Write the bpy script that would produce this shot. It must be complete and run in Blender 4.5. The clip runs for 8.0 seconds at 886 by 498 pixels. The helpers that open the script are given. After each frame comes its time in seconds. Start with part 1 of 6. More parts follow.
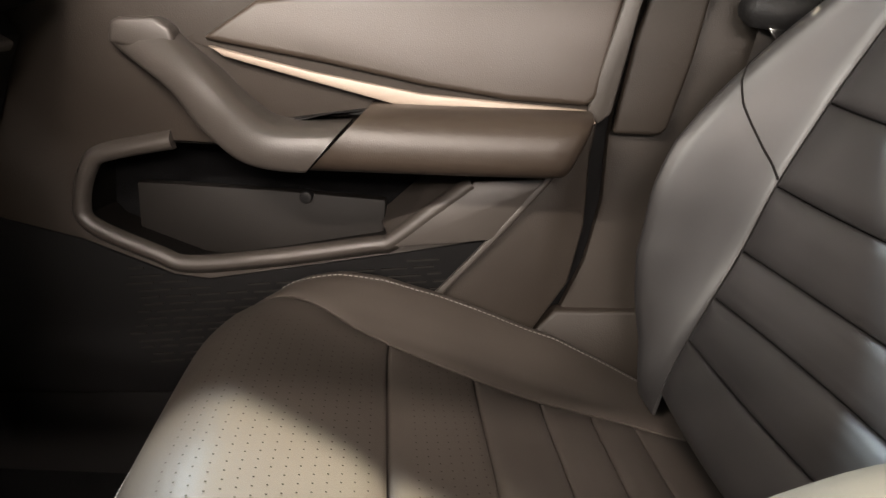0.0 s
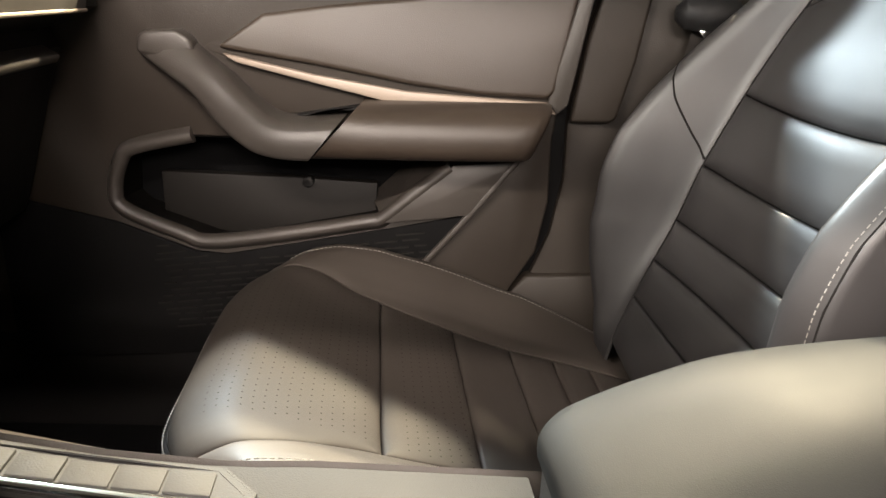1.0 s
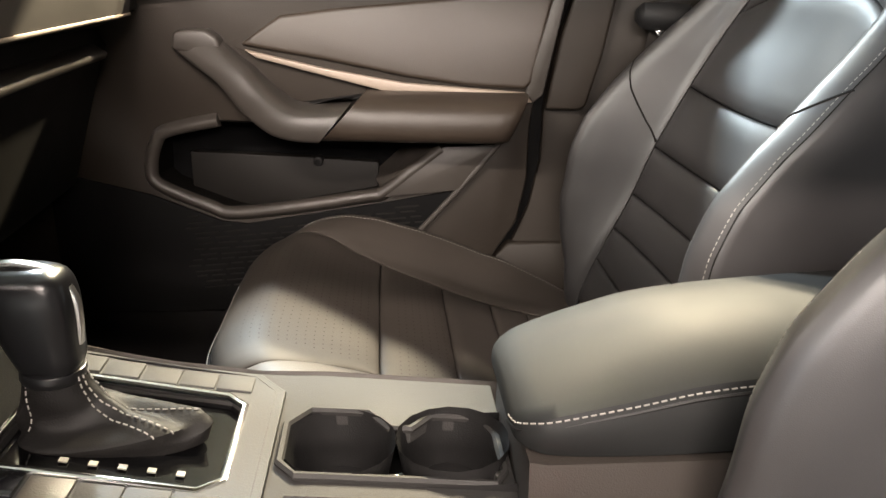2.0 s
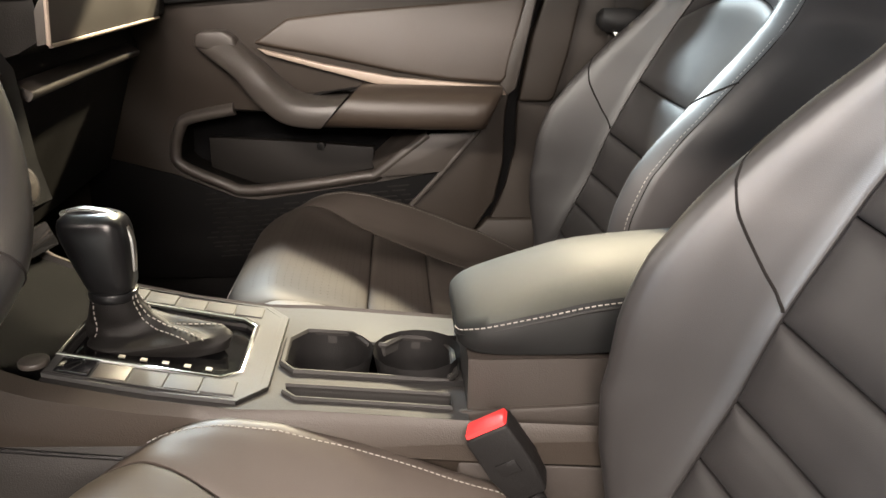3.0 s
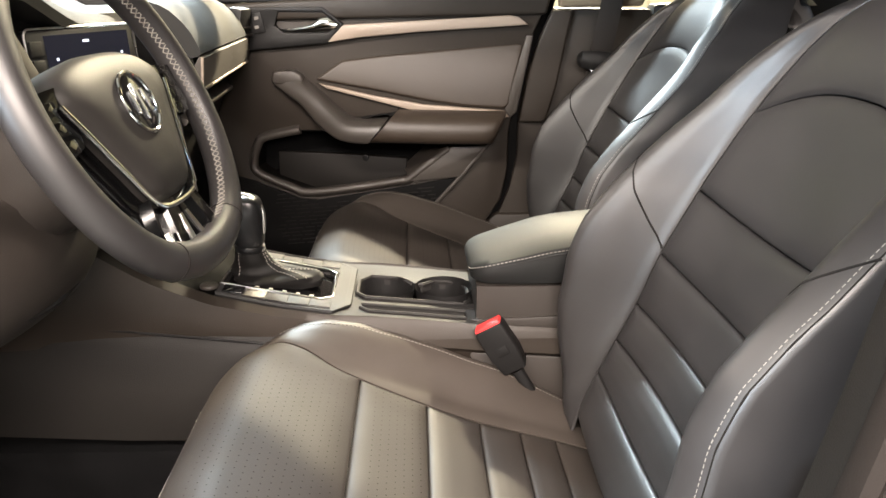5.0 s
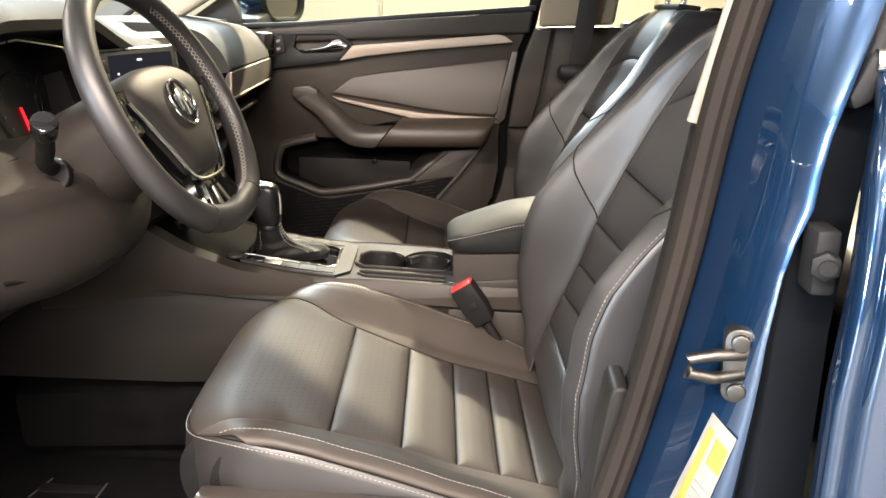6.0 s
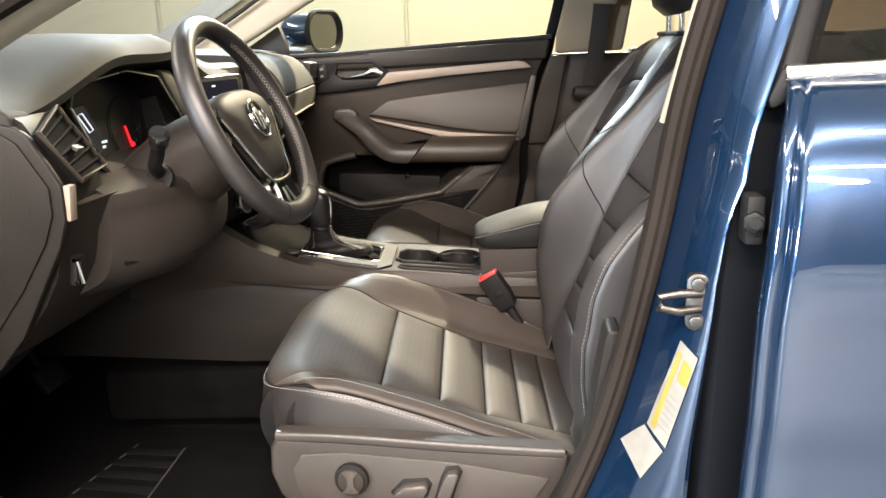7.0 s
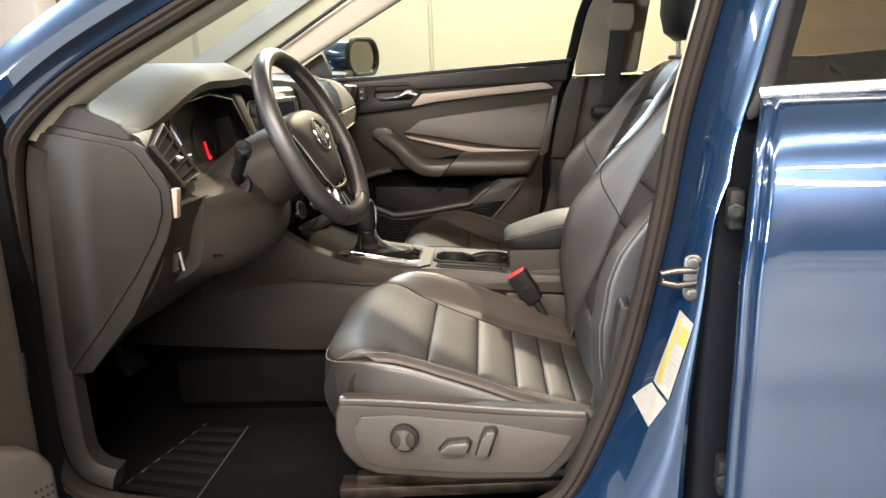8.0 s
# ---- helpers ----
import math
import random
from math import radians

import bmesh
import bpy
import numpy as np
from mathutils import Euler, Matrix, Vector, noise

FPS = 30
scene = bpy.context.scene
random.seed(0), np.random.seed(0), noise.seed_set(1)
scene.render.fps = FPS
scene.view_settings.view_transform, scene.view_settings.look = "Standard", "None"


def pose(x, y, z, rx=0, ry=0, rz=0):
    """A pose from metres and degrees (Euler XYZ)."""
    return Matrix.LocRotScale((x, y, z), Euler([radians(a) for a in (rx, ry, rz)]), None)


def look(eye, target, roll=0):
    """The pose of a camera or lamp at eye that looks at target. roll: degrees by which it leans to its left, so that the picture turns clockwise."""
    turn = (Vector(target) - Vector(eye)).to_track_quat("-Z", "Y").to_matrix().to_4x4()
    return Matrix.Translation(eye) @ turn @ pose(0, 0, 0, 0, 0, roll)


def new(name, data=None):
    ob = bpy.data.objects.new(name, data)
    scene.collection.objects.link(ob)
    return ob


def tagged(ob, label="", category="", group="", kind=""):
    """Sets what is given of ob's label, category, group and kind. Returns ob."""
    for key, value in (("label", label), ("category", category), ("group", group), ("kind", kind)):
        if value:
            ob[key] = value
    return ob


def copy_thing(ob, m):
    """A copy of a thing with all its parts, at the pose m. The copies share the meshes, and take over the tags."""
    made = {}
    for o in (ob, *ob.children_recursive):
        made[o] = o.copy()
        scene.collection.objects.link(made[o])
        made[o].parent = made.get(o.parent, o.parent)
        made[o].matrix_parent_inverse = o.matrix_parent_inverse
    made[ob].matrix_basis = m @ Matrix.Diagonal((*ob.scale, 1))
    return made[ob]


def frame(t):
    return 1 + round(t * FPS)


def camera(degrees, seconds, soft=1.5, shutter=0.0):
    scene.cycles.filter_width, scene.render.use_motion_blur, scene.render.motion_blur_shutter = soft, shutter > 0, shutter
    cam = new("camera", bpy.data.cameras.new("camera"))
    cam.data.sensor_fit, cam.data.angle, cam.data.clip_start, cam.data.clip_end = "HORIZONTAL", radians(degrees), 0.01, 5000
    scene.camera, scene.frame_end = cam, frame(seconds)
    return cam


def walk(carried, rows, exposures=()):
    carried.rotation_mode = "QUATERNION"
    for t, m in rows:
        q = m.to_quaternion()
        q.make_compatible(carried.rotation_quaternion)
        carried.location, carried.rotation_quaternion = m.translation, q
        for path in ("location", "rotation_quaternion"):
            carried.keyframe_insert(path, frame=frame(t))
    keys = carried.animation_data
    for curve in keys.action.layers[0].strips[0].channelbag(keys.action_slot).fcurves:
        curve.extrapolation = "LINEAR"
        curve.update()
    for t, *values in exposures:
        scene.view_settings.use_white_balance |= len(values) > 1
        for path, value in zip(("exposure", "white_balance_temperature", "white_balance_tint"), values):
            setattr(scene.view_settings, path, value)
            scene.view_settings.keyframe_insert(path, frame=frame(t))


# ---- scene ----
cam = camera(59.8, 8.0)
PATH = [
    (0, (0.155, -0.204, 0.815), (0.146, 1.709, 0.23), 2.1),
    (0.5, (0.161, -0.28, 0.828), (0.158, 1.627, 0.225), 1.6),
    (1, (0.175, -0.356, 0.849), (0.173, 1.544, 0.224), 1.1),
    (1.5, (0.179, -0.442, 0.865), (0.183, 1.45, 0.215), 1.1),
    (2.8, (0.238, -0.665, 0.911), (0.187, 1.211, 0.219), 0.9),
    (3, (0.243, -0.707, 0.908), (0.204, 1.173, 0.227), 1.1),
    (3.5, (0.234, -0.803, 0.911), (0.197, 1.075, 0.225), 0.9),
    (4, (0.229, -0.925, 0.935), (0.175, 0.959, 0.267), 0.5),
    (5.3, (0.282, -1.187, 0.986), (0.174, 0.71, 0.361), 0.2),
    (5.5, (0.312, -1.236, 0.98), (0.183, 0.664, 0.368), -0.2),
    (6, (0.35, -1.377, 0.985), (0.185, 0.527, 0.397), -0.6),
    (6.5, (0.365, -1.49, 0.992), (0.164, 0.42, 0.433), -1.2),
    (7, (0.36, -1.6, 0.989), (0.131, 0.317, 0.467), -1.6),
    (7.5, (0.343, -1.726, 0.997), (0.091, 0.195, 0.501), -1.9),
    (8, (0.353, -1.806, 0.999), (0.072, 0.118, 0.529), -2.1),
]
EXPOSURES = [(0, 1.55), (0.5, 1.45), (1.5, 1.28), (3, 1.2), (4, 1.2), (5.5, 1.12), (6.5, 0.94), (8, 0.8)]
walk(cam, [(t, look(eye, target, roll)) for t, eye, target, roll in PATH], EXPOSURES)

# ---------------------------------------------------------------- light
def lamp(name, eye, target, sx, sy, watts, colour=(1, 0.93, 0.8)):
    data = bpy.data.lights.new(name, "AREA")
    data.shape, data.size, data.size_y, data.energy, data.color = "RECTANGLE", sx, sy, watts, colour
    ob = new(name, data)
    ob.matrix_world = look(eye, target)
    return ob


world = bpy.data.worlds.new("hall_air")
scene.world = world
world.use_nodes = True
world.node_tree.nodes["Background"].inputs[0].default_value = (1.0, 0.93, 0.82, 1)
world.node_tree.nodes["Background"].inputs[1].default_value = 0.01

def tube_lamp(a, b, watts, width=0.14, colour=(1, 0.86, 0.77)):
    """A ceiling tube, or a fill lamp of that shape, from a to b, shining down."""
    a, b = Vector(a), Vector(b)
    c = (a + b) / 2
    d = b - a
    data = bpy.data.lights.new("ceiling_tube_or_fill_light", "AREA")
    data.shape, data.size, data.size_y, data.energy, data.color = "RECTANGLE", d.length, width, watts, colour
    ob = new("ceiling_tube_or_fill_light", data)
    ob.matrix_world = Matrix.Translation(c) @ pose(0, 0, 0, 0, 0, math.degrees(math.atan2(d.y, d.x)))
    return ob


# short tubes over the passenger side, long ones far off on the driver side, one before the bonnet and one beside the driver door
WARM = [((1.12, 2.56, 3.2), (1.38, 2.44, 3.2), 370), ((0.12, 3.30, 3.2), (0.38, 3.18, 3.2), 370)]
TUBES = [((-0.8, -6.3, 3.2), (3.6, -6.9, 3.2), 450), ((-0.6, -7.5, 3.2), (3.8, -8.9, 3.2), 740), ((-4.6, -1.4, 3.2), (-4.0, 1.2, 3.2), 160), ((-1.2, -3.3, 3.2), (1.9, -3.1, 3.2), 420)]
for a, b, watts in WARM:
    tube_lamp(a, b, watts, colour=(1, 0.86, 0.60))
for a, b, watts in TUBES:
    tube_lamp(a, b, watts)
# a colder tube over the passenger side of the bonnet, then a warmer fill on the driver side
COLD = ((-1.02, 2.47, 3.2), (-1.56, 3.21, 3.2), 350)
tube_lamp(*COLD, colour=(0.80, 0.94, 1.0))
# added unseen fill without a fitting, brightens the backrests and the far door's rear
tube_lamp((-3.4, -3.0, 3.2), (-1.8, -3.2, 3.2), 270, colour=(1.0, 0.91, 0.81))
# cool fill light added on the driver side, from an unseen source
lamp("cool_fill_light", (-6.4, -9.35, 1.9), (-0.5, 0, 0.9), 2.4, 1.5, 1600, (0.74, 0.87, 1.0))

# ---------------------------------------------------------------- materials
def mat(name, colour, rough=0.5, metal=0.0, grain=0.0, scale=300.0, vary=0.15, vscale=6.0, bump=0.15, coat=0.0, kind="noise", spec=0.5, dist=0.002, coat_ior=1.5):
    m = bpy.data.materials.new(name)
    m.use_nodes = True
    nt = m.node_tree
    b = nt.nodes["Principled BSDF"]
    b.inputs["Metallic"].default_value = metal
    b.inputs["Coat Weight"].default_value = coat
    b.inputs["Coat Roughness"].default_value = 0.02
    b.inputs["Coat IOR"].default_value = coat_ior
    b.inputs["Specular IOR Level"].default_value = spec
    tc = nt.nodes.new("ShaderNodeTexCoord")
    big = nt.nodes.new("ShaderNodeTexNoise")
    big.inputs["Scale"].default_value, big.inputs["Detail"].default_value = vscale, 6
    nt.links.new(tc.outputs["Object"], big.inputs["Vector"])
    ramp = nt.nodes.new("ShaderNodeMapRange")
    ramp.inputs["From Min"].default_value, ramp.inputs["From Max"].default_value = 0.3, 0.7
    ramp.inputs["To Min"].default_value, ramp.inputs["To Max"].default_value = 1 - vary, 1 + vary
    nt.links.new(big.outputs["Fac"], ramp.inputs["Value"])
    mul = nt.nodes.new("ShaderNodeVectorMath")
    mul.operation = "SCALE"
    mul.inputs[0].default_value = colour
    nt.links.new(ramp.outputs[0], mul.inputs["Scale"])
    nt.links.new(mul.outputs[0], b.inputs["Base Color"])
    rr = nt.nodes.new("ShaderNodeMapRange")
    rr.inputs["From Min"].default_value, rr.inputs["From Max"].default_value = 0.3, 0.7
    rr.inputs["To Min"].default_value, rr.inputs["To Max"].default_value = rough * 0.9, min(1.0, rough * 1.12)
    nt.links.new(big.outputs["Fac"], rr.inputs["Value"])
    nt.links.new(rr.outputs[0], b.inputs["Roughness"])
    if grain > 0:
        if kind == "cells":
            fine = nt.nodes.new("ShaderNodeTexVoronoi")
            fine.feature = "DISTANCE_TO_EDGE"
            out = fine.outputs["Distance"]
        else:
            fine = nt.nodes.new("ShaderNodeTexNoise")
            fine.inputs["Detail"].default_value = 3
            out = fine.outputs["Fac"]
        fine.inputs["Scale"].default_value = scale
        nt.links.new(tc.outputs["Object"], fine.inputs["Vector"])
        bp = nt.nodes.new("ShaderNodeBump")
        bp.inputs["Strength"].default_value, bp.inputs["Distance"].default_value = grain, dist
        nt.links.new(out, bp.inputs["Height"])
        nt.links.new(bp.outputs[0], b.inputs["Normal"])
    return m


def glass(name, colour, rough=0.0, ior=1.45):
    """A thin pane: mostly clear, tinted, with a gloss."""
    m = bpy.data.materials.new(name)
    m.use_nodes = True
    nt = m.node_tree
    nt.nodes.remove(nt.nodes["Principled BSDF"])
    out = nt.nodes["Material Output"]
    clear = nt.nodes.new("ShaderNodeBsdfTransparent")
    clear.inputs[0].default_value = (*colour, 1)
    gloss = nt.nodes.new("ShaderNodeBsdfGlossy")
    gloss.inputs["Roughness"].default_value = rough
    mix = nt.nodes.new("ShaderNodeMixShader")
    facing = nt.nodes.new("ShaderNodeLayerWeight")
    facing.inputs["Blend"].default_value = 0.5
    power = nt.nodes.new("ShaderNodeMath")
    power.operation = "POWER"
    power.inputs[1].default_value = 5.0
    nt.links.new(facing.outputs["Facing"], power.inputs[0])
    f0 = ((ior - 1) / (ior + 1)) ** 2
    gain = nt.nodes.new("ShaderNodeMath")
    gain.operation = "MULTIPLY_ADD"
    gain.inputs[1].default_value, gain.inputs[2].default_value = 0.5 * (1 - f0), f0
    nt.links.new(power.outputs[0], gain.inputs[0])
    nt.links.new(gain.outputs[0], mix.inputs[0])
    nt.links.new(clear.outputs[0], mix.inputs[1])
    nt.links.new(gloss.outputs[0], mix.inputs[2])
    nt.links.new(mix.outputs[0], out.inputs[0])
    return m


def glow(name, colour, strength):
    m = bpy.data.materials.new(name)
    m.use_nodes = True
    b = m.node_tree.nodes["Principled BSDF"]
    b.inputs["Base Color"].default_value = (0.006, 0.006, 0.006, 1)
    b.inputs["Specular IOR Level"].default_value = 0.12
    b.inputs["Roughness"].default_value = 0.2
    b.inputs["Emission Color"].default_value = (*colour, 1)
    b.inputs["Emission Strength"].default_value = strength
    return m


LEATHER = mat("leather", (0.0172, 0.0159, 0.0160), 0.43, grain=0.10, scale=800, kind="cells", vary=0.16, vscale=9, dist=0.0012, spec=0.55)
# Browner and lighter than LEATHER: warm lamp light on the cushion is mixed in.
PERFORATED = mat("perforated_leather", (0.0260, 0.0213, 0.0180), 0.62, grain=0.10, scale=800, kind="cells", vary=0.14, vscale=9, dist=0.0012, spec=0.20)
BOOT = mat("boot_leather", (0.0055, 0.005, 0.0048), 0.55, grain=0.2, scale=420, kind="cells", dist=0.0012, spec=0.14)
KNOB = mat("knob_leather", (0.005, 0.005, 0.0055), 0.30, vary=0.1, spec=0.35)
DIAL = mat("dial_black", (0.006, 0.006, 0.007), 0.35)
HOLE = mat("sunken_seam", (0.009, 0.008, 0.0075), 0.9, spec=0.1)
DIMPLE = mat("perforation", (0.014, 0.011, 0.009), 0.9, spec=0.1)
LOWER = mat("lower_trim", (0.0080, 0.0070, 0.0060), 0.55, grain=0.2, scale=750, vary=0.14, spec=0.22)
THREAD = mat("thread", (0.19, 0.18, 0.165), 0.7, spec=0.2)
DARK = mat("dark_plastic", (0.0075, 0.0072, 0.0072), 0.5, grain=0.25, scale=700, vary=0.15, spec=0.22)
SOFT = mat("soft_plastic", (0.0228, 0.0180, 0.0143), 0.48, grain=0.2, scale=750, vary=0.14, spec=0.25)
DASHTOP = mat("dash_skin", (0.0142, 0.0138, 0.0130), 0.72, grain=0.2, scale=650, vary=0.1, spec=0.22)
SOFTPAD = mat("soft_door_pad", (0.030, 0.0215, 0.0155), 0.45, grain=0.25, scale=500, kind="cells", vary=0.12, dist=0.001)
HARD = mat("hard_trim", (0.040, 0.0345, 0.0300), 0.42, grain=0.18, scale=800, vary=0.14)
COLUMN = mat("column_trim", (0.0255, 0.0214, 0.0186), 0.5, grain=0.18, scale=800, vary=0.14, spec=0.3)
GREY = mat("grey_trim", (0.033, 0.0325, 0.0325), 0.62, grain=0.15, scale=700, vary=0.1, spec=0.2)
DECOR = mat("brushed_decor", (0.056, 0.050, 0.044), 0.48, metal=0.2, grain=0.1, scale=900, vary=0.08)
CHAMP = mat("satin_strip", (0.25, 0.20, 0.16), 0.48, metal=0.1, grain=0.05, scale=900, vary=0.05)
CHROME = mat("chrome", (0.78, 0.78, 0.78), 0.10, metal=1.0, vary=0.03)
SATIN = mat("satin_metal", (0.55, 0.54, 0.52), 0.28, metal=1.0, vary=0.05)
GLOSS = mat("gloss_black", (0.008, 0.008, 0.009), 0.08, coat=0.5, vary=0.1)
TRAYBLACK = mat("matt_black_tray", (0.0055, 0.0054, 0.0055), 0.8, grain=0.2, scale=700, vary=0.1, spec=0.08)
COVER = mat("airbag_cover_skin", (0.0165, 0.0150, 0.0140), 0.55, grain=0.15, scale=900, vary=0.1, spec=0.25)
PIANO = mat("piano_black", (0.0022, 0.0022, 0.0024), 0.07, vary=0.1, spec=0.45)
RUBBER = mat("rubber_seal", (0.0155, 0.0125, 0.0108), 0.75, grain=0.2, scale=500, vary=0.15, spec=0.08)
BLACKRUBBER = mat("black_rubber", (0.009, 0.009, 0.0095), 0.6, grain=0.2, scale=500, spec=0.18)
PAINT = mat("blue_paint", (0.0075, 0.0285, 0.0740), 0.21, metal=0.66, coat=1.0, vary=0.03, coat_ior=1.85)
BEIGE = mat("beige_trim", (0.155, 0.120, 0.082), 0.8, grain=0.3, scale=900, vary=0.06, spec=0.2)
PALETRIM = mat("pale_trim_cloth", (0.26, 0.235, 0.185), 0.8, grain=0.3, scale=900, vary=0.06, spec=0.2)
CARPET = mat("carpet", (0.006, 0.006, 0.0063), 0.95, grain=1.0, scale=900, vary=0.3, vscale=25, dist=0.004, spec=0.04)
MATLINE = mat("mat_edge", (0.038, 0.038, 0.038), 0.8)
RED = mat("red_plastic", (0.62, 0.03, 0.03), 0.4, vary=0.05)
LABELW = mat("label_paper", (0.165, 0.160, 0.145), 0.6, vary=0.10, vscale=60, spec=0.2)
LABELY = mat("label_yellow", (0.19, 0.155, 0.035), 0.6, spec=0.2)
INK = mat("ink", (0.12, 0.12, 0.12), 0.6)
WEB = mat("belt_webbing", (0.022, 0.019, 0.017), 0.8, grain=0.5, scale=1200, vary=0.1, spec=0.15)
WALL = mat("hall_wall", (0.085, 0.0745, 0.051), 0.8, grain=0.2, scale=30, vary=0.05, vscale=1.2)
CONSOLE = mat("console_trim", (0.0195, 0.0185, 0.0178), 0.66, grain=0.2, scale=800, vary=0.12, spec=0.18)
ARMHIDE = mat("armrest_leather", (0.0084, 0.0087, 0.0087), 0.62, grain=0.10, scale=800, kind="cells", vary=0.14, vscale=9, dist=0.0012, spec=0.17)
# Near-black navy for the painted shade in the rear door gap.
GAPSHADE = mat("shut_line_shade", (0.0022, 0.0032, 0.0052), 0.8, vary=0.1, spec=0.15)
SLATE = mat("slate_wall_paint", (0.035, 0.037, 0.042), 0.7, grain=0.2, scale=30, vary=0.1, vscale=1.2)
WALLJOINT = mat("wall_joint", (0.073, 0.064, 0.043), 0.8)
POST = mat("post_paint", (0.19, 0.16, 0.14), 0.7, vary=0.05, vscale=2)
GREYPAINT = mat("grey_wall_paint", (0.066, 0.062, 0.060), 0.7, vary=0.1, vscale=3)
CONCRETE = mat("concrete_floor", (0.120, 0.138, 0.142), 0.45, grain=0.3, scale=40, vary=0.25, vscale=1.5)
CEIL = mat("ceiling_paint", (0.52, 0.50, 0.46), 0.85, vary=0.05)
PANE = glass("clear_pane", (0.93, 0.95, 0.93), ior=1.12)
TINT = glass("tinted_pane", (0.26, 0.205, 0.165), ior=2.1)
MIRROR = mat("mirror_glass", (0.85, 0.86, 0.86), 0.02, metal=1.0, vary=0.01)
SCREENGLOW = glow("screen_blue", (0.10, 0.12, 0.30), 0.28)
SCREENFACE = glow("screen_face", (0.012, 0.013, 0.024), 0.45)
SCREENTEXT = glow("screen_text", (0.75, 0.8, 0.95), 1.2)
REDGLOW = glow("needle_red", (1.0, 0.02, 0.03), 0.9)
WHITEGLOW = glow("display_white", (0.8, 0.85, 0.9), 0.7)
TUBEGLOW = glow("tube_glow", (1.0, 0.93, 0.80), 22)
# Cushion leather made half as light again: side light on the bolsters, in the colour.
LITBOLSTERHIDE = mat("lit_bolster_leather", (0.0365, 0.0300, 0.0254), 0.52, grain=0.10, scale=800, kind="cells", vary=0.16, vscale=9, dist=0.0012, spec=0.30)
# The same seat leather as LEATHER, lightened and browned for warm light on top.
LITSEATHIDE = mat("lit_cushion_leather", (0.0235, 0.0194, 0.0166), 0.56, grain=0.10, scale=800, kind="cells", vary=0.16, vscale=9, dist=0.0012, spec=0.27)
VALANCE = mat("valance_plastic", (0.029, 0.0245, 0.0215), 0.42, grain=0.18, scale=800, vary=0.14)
RAIL = mat("rail_steel", (0.045, 0.036, 0.030), 0.5, metal=0.8, vary=0.4, vscale=30)
STEEL = mat("zinc_steel", (0.10, 0.096, 0.09), 0.40, metal=1.0, vary=0.2, vscale=60)
RIMTHREAD = mat("rim_thread", (0.15, 0.14, 0.125), 0.7, spec=0.2)

# ---------------------------------------------------------------- tools
def thing(name, label, category, at=(0, 0, 0), group="", kind=""):
    ob = new(name)
    ob.empty_display_size = 0.05
    ob.matrix_world = Matrix.Translation(at)
    return tagged(ob, label, category, group, kind)


def mesh_of(name, bm, material, sharp=40):
    bmesh.ops.recalc_face_normals(bm, faces=bm.faces[:])
    for f in bm.faces:
        f.smooth = True
    me = bpy.data.meshes.new(name)
    bm.to_mesh(me)
    bm.free()
    me.set_sharp_from_angle(angle=radians(sharp))
    me.materials.append(material)
    return me


def placed(ob):
    """Where an object stands, parents included."""
    if ob.parent is None:
        return ob.matrix_basis.copy()
    return placed(ob.parent) @ ob.matrix_parent_inverse @ ob.matrix_basis


def part(name, bm, material, parent, label="", sharp=40, kind=""):
    ob = new(name, mesh_of(name, bm, material, sharp))
    ob.parent = parent
    ob.matrix_parent_inverse = placed(parent).inverted()
    return tagged(ob, label, kind=kind)


def solo(name, bm, material, label, category, kind="", group="", sharp=40):
    return tagged(new(name, mesh_of(name, bm, material, sharp)), label, category, group, kind)


def sheet(bm, rows, wrap_u=False, wrap_v=False):
    """Quads over a grid of points."""
    vs = [[bm.verts.new(p) for p in r] for r in rows]
    nu, nv = len(vs), len(vs[0])
    for i in range(nu if wrap_u else nu - 1):
        for j in range(nv if wrap_v else nv - 1):
            q = [vs[i][j], vs[(i + 1) % nu][j], vs[(i + 1) % nu][(j + 1) % nv], vs[i][(j + 1) % nv]]
            try:
                bm.faces.new(q)
            except ValueError:
                pass
    return vs


def skin(bm, rings, closed=False):
    """A body through rings of points, capped unless closed on itself."""
    vs = sheet(bm, rings, wrap_u=closed, wrap_v=True)
    if not closed:
        bm.faces.new(vs[0])
        bm.faces.new(vs[-1][::-1])
    return vs


def catmull(pts, n, closed=False):
    """n points per span on a smooth line through pts."""
    p = [Vector(q) for q in pts]
    m, out = len(p), []
    for i in range(m if closed else m - 1):
        a, b, c, d = (p[(i + k - 1) % m] if closed else p[min(max(i + k - 1, 0), m - 1)] for k in range(4))
        for s in range(n):
            t = s / n
            out.append(0.5 * ((2 * b) + (c - a) * t + (2 * a - 5 * b + 4 * c - d) * t * t + (3 * b - a - 3 * c + d) * t ** 3))
    if not closed:
        out.append(p[-1])
    return out


def sweep(bm, pts, shape, up=(0, 0, 1), closed=False, scale=None):
    """A flat shape [(a, b)] carried along pts: a to the side, b towards up."""
    pts = [Vector(p) for p in pts]
    n, rings = len(pts), []
    for i, p in enumerate(pts):
        a = pts[(i - 1) % n] if closed or i else p
        b = pts[(i + 1) % n] if closed or i < n - 1 else p
        d = (b - a).normalized()
        u = Vector(up)
        u = (u - d * u.dot(d)).normalized()
        s = d.cross(u)
        k = scale[i] if scale else 1.0
        rings.append([p + s * x * k + u * y * k for x, y in shape])
    return skin(bm, rings, closed)


def circle(r, n=8, squash=1.0):
    return [(r * math.cos(2 * math.pi * i / n), squash * r * math.sin(2 * math.pi * i / n)) for i in range(n)]


def tube(bm, pts, r, n=8, closed=False, up=(0.13, 0.21, 0.97)):
    return sweep(bm, pts, circle(r, n), up, closed)


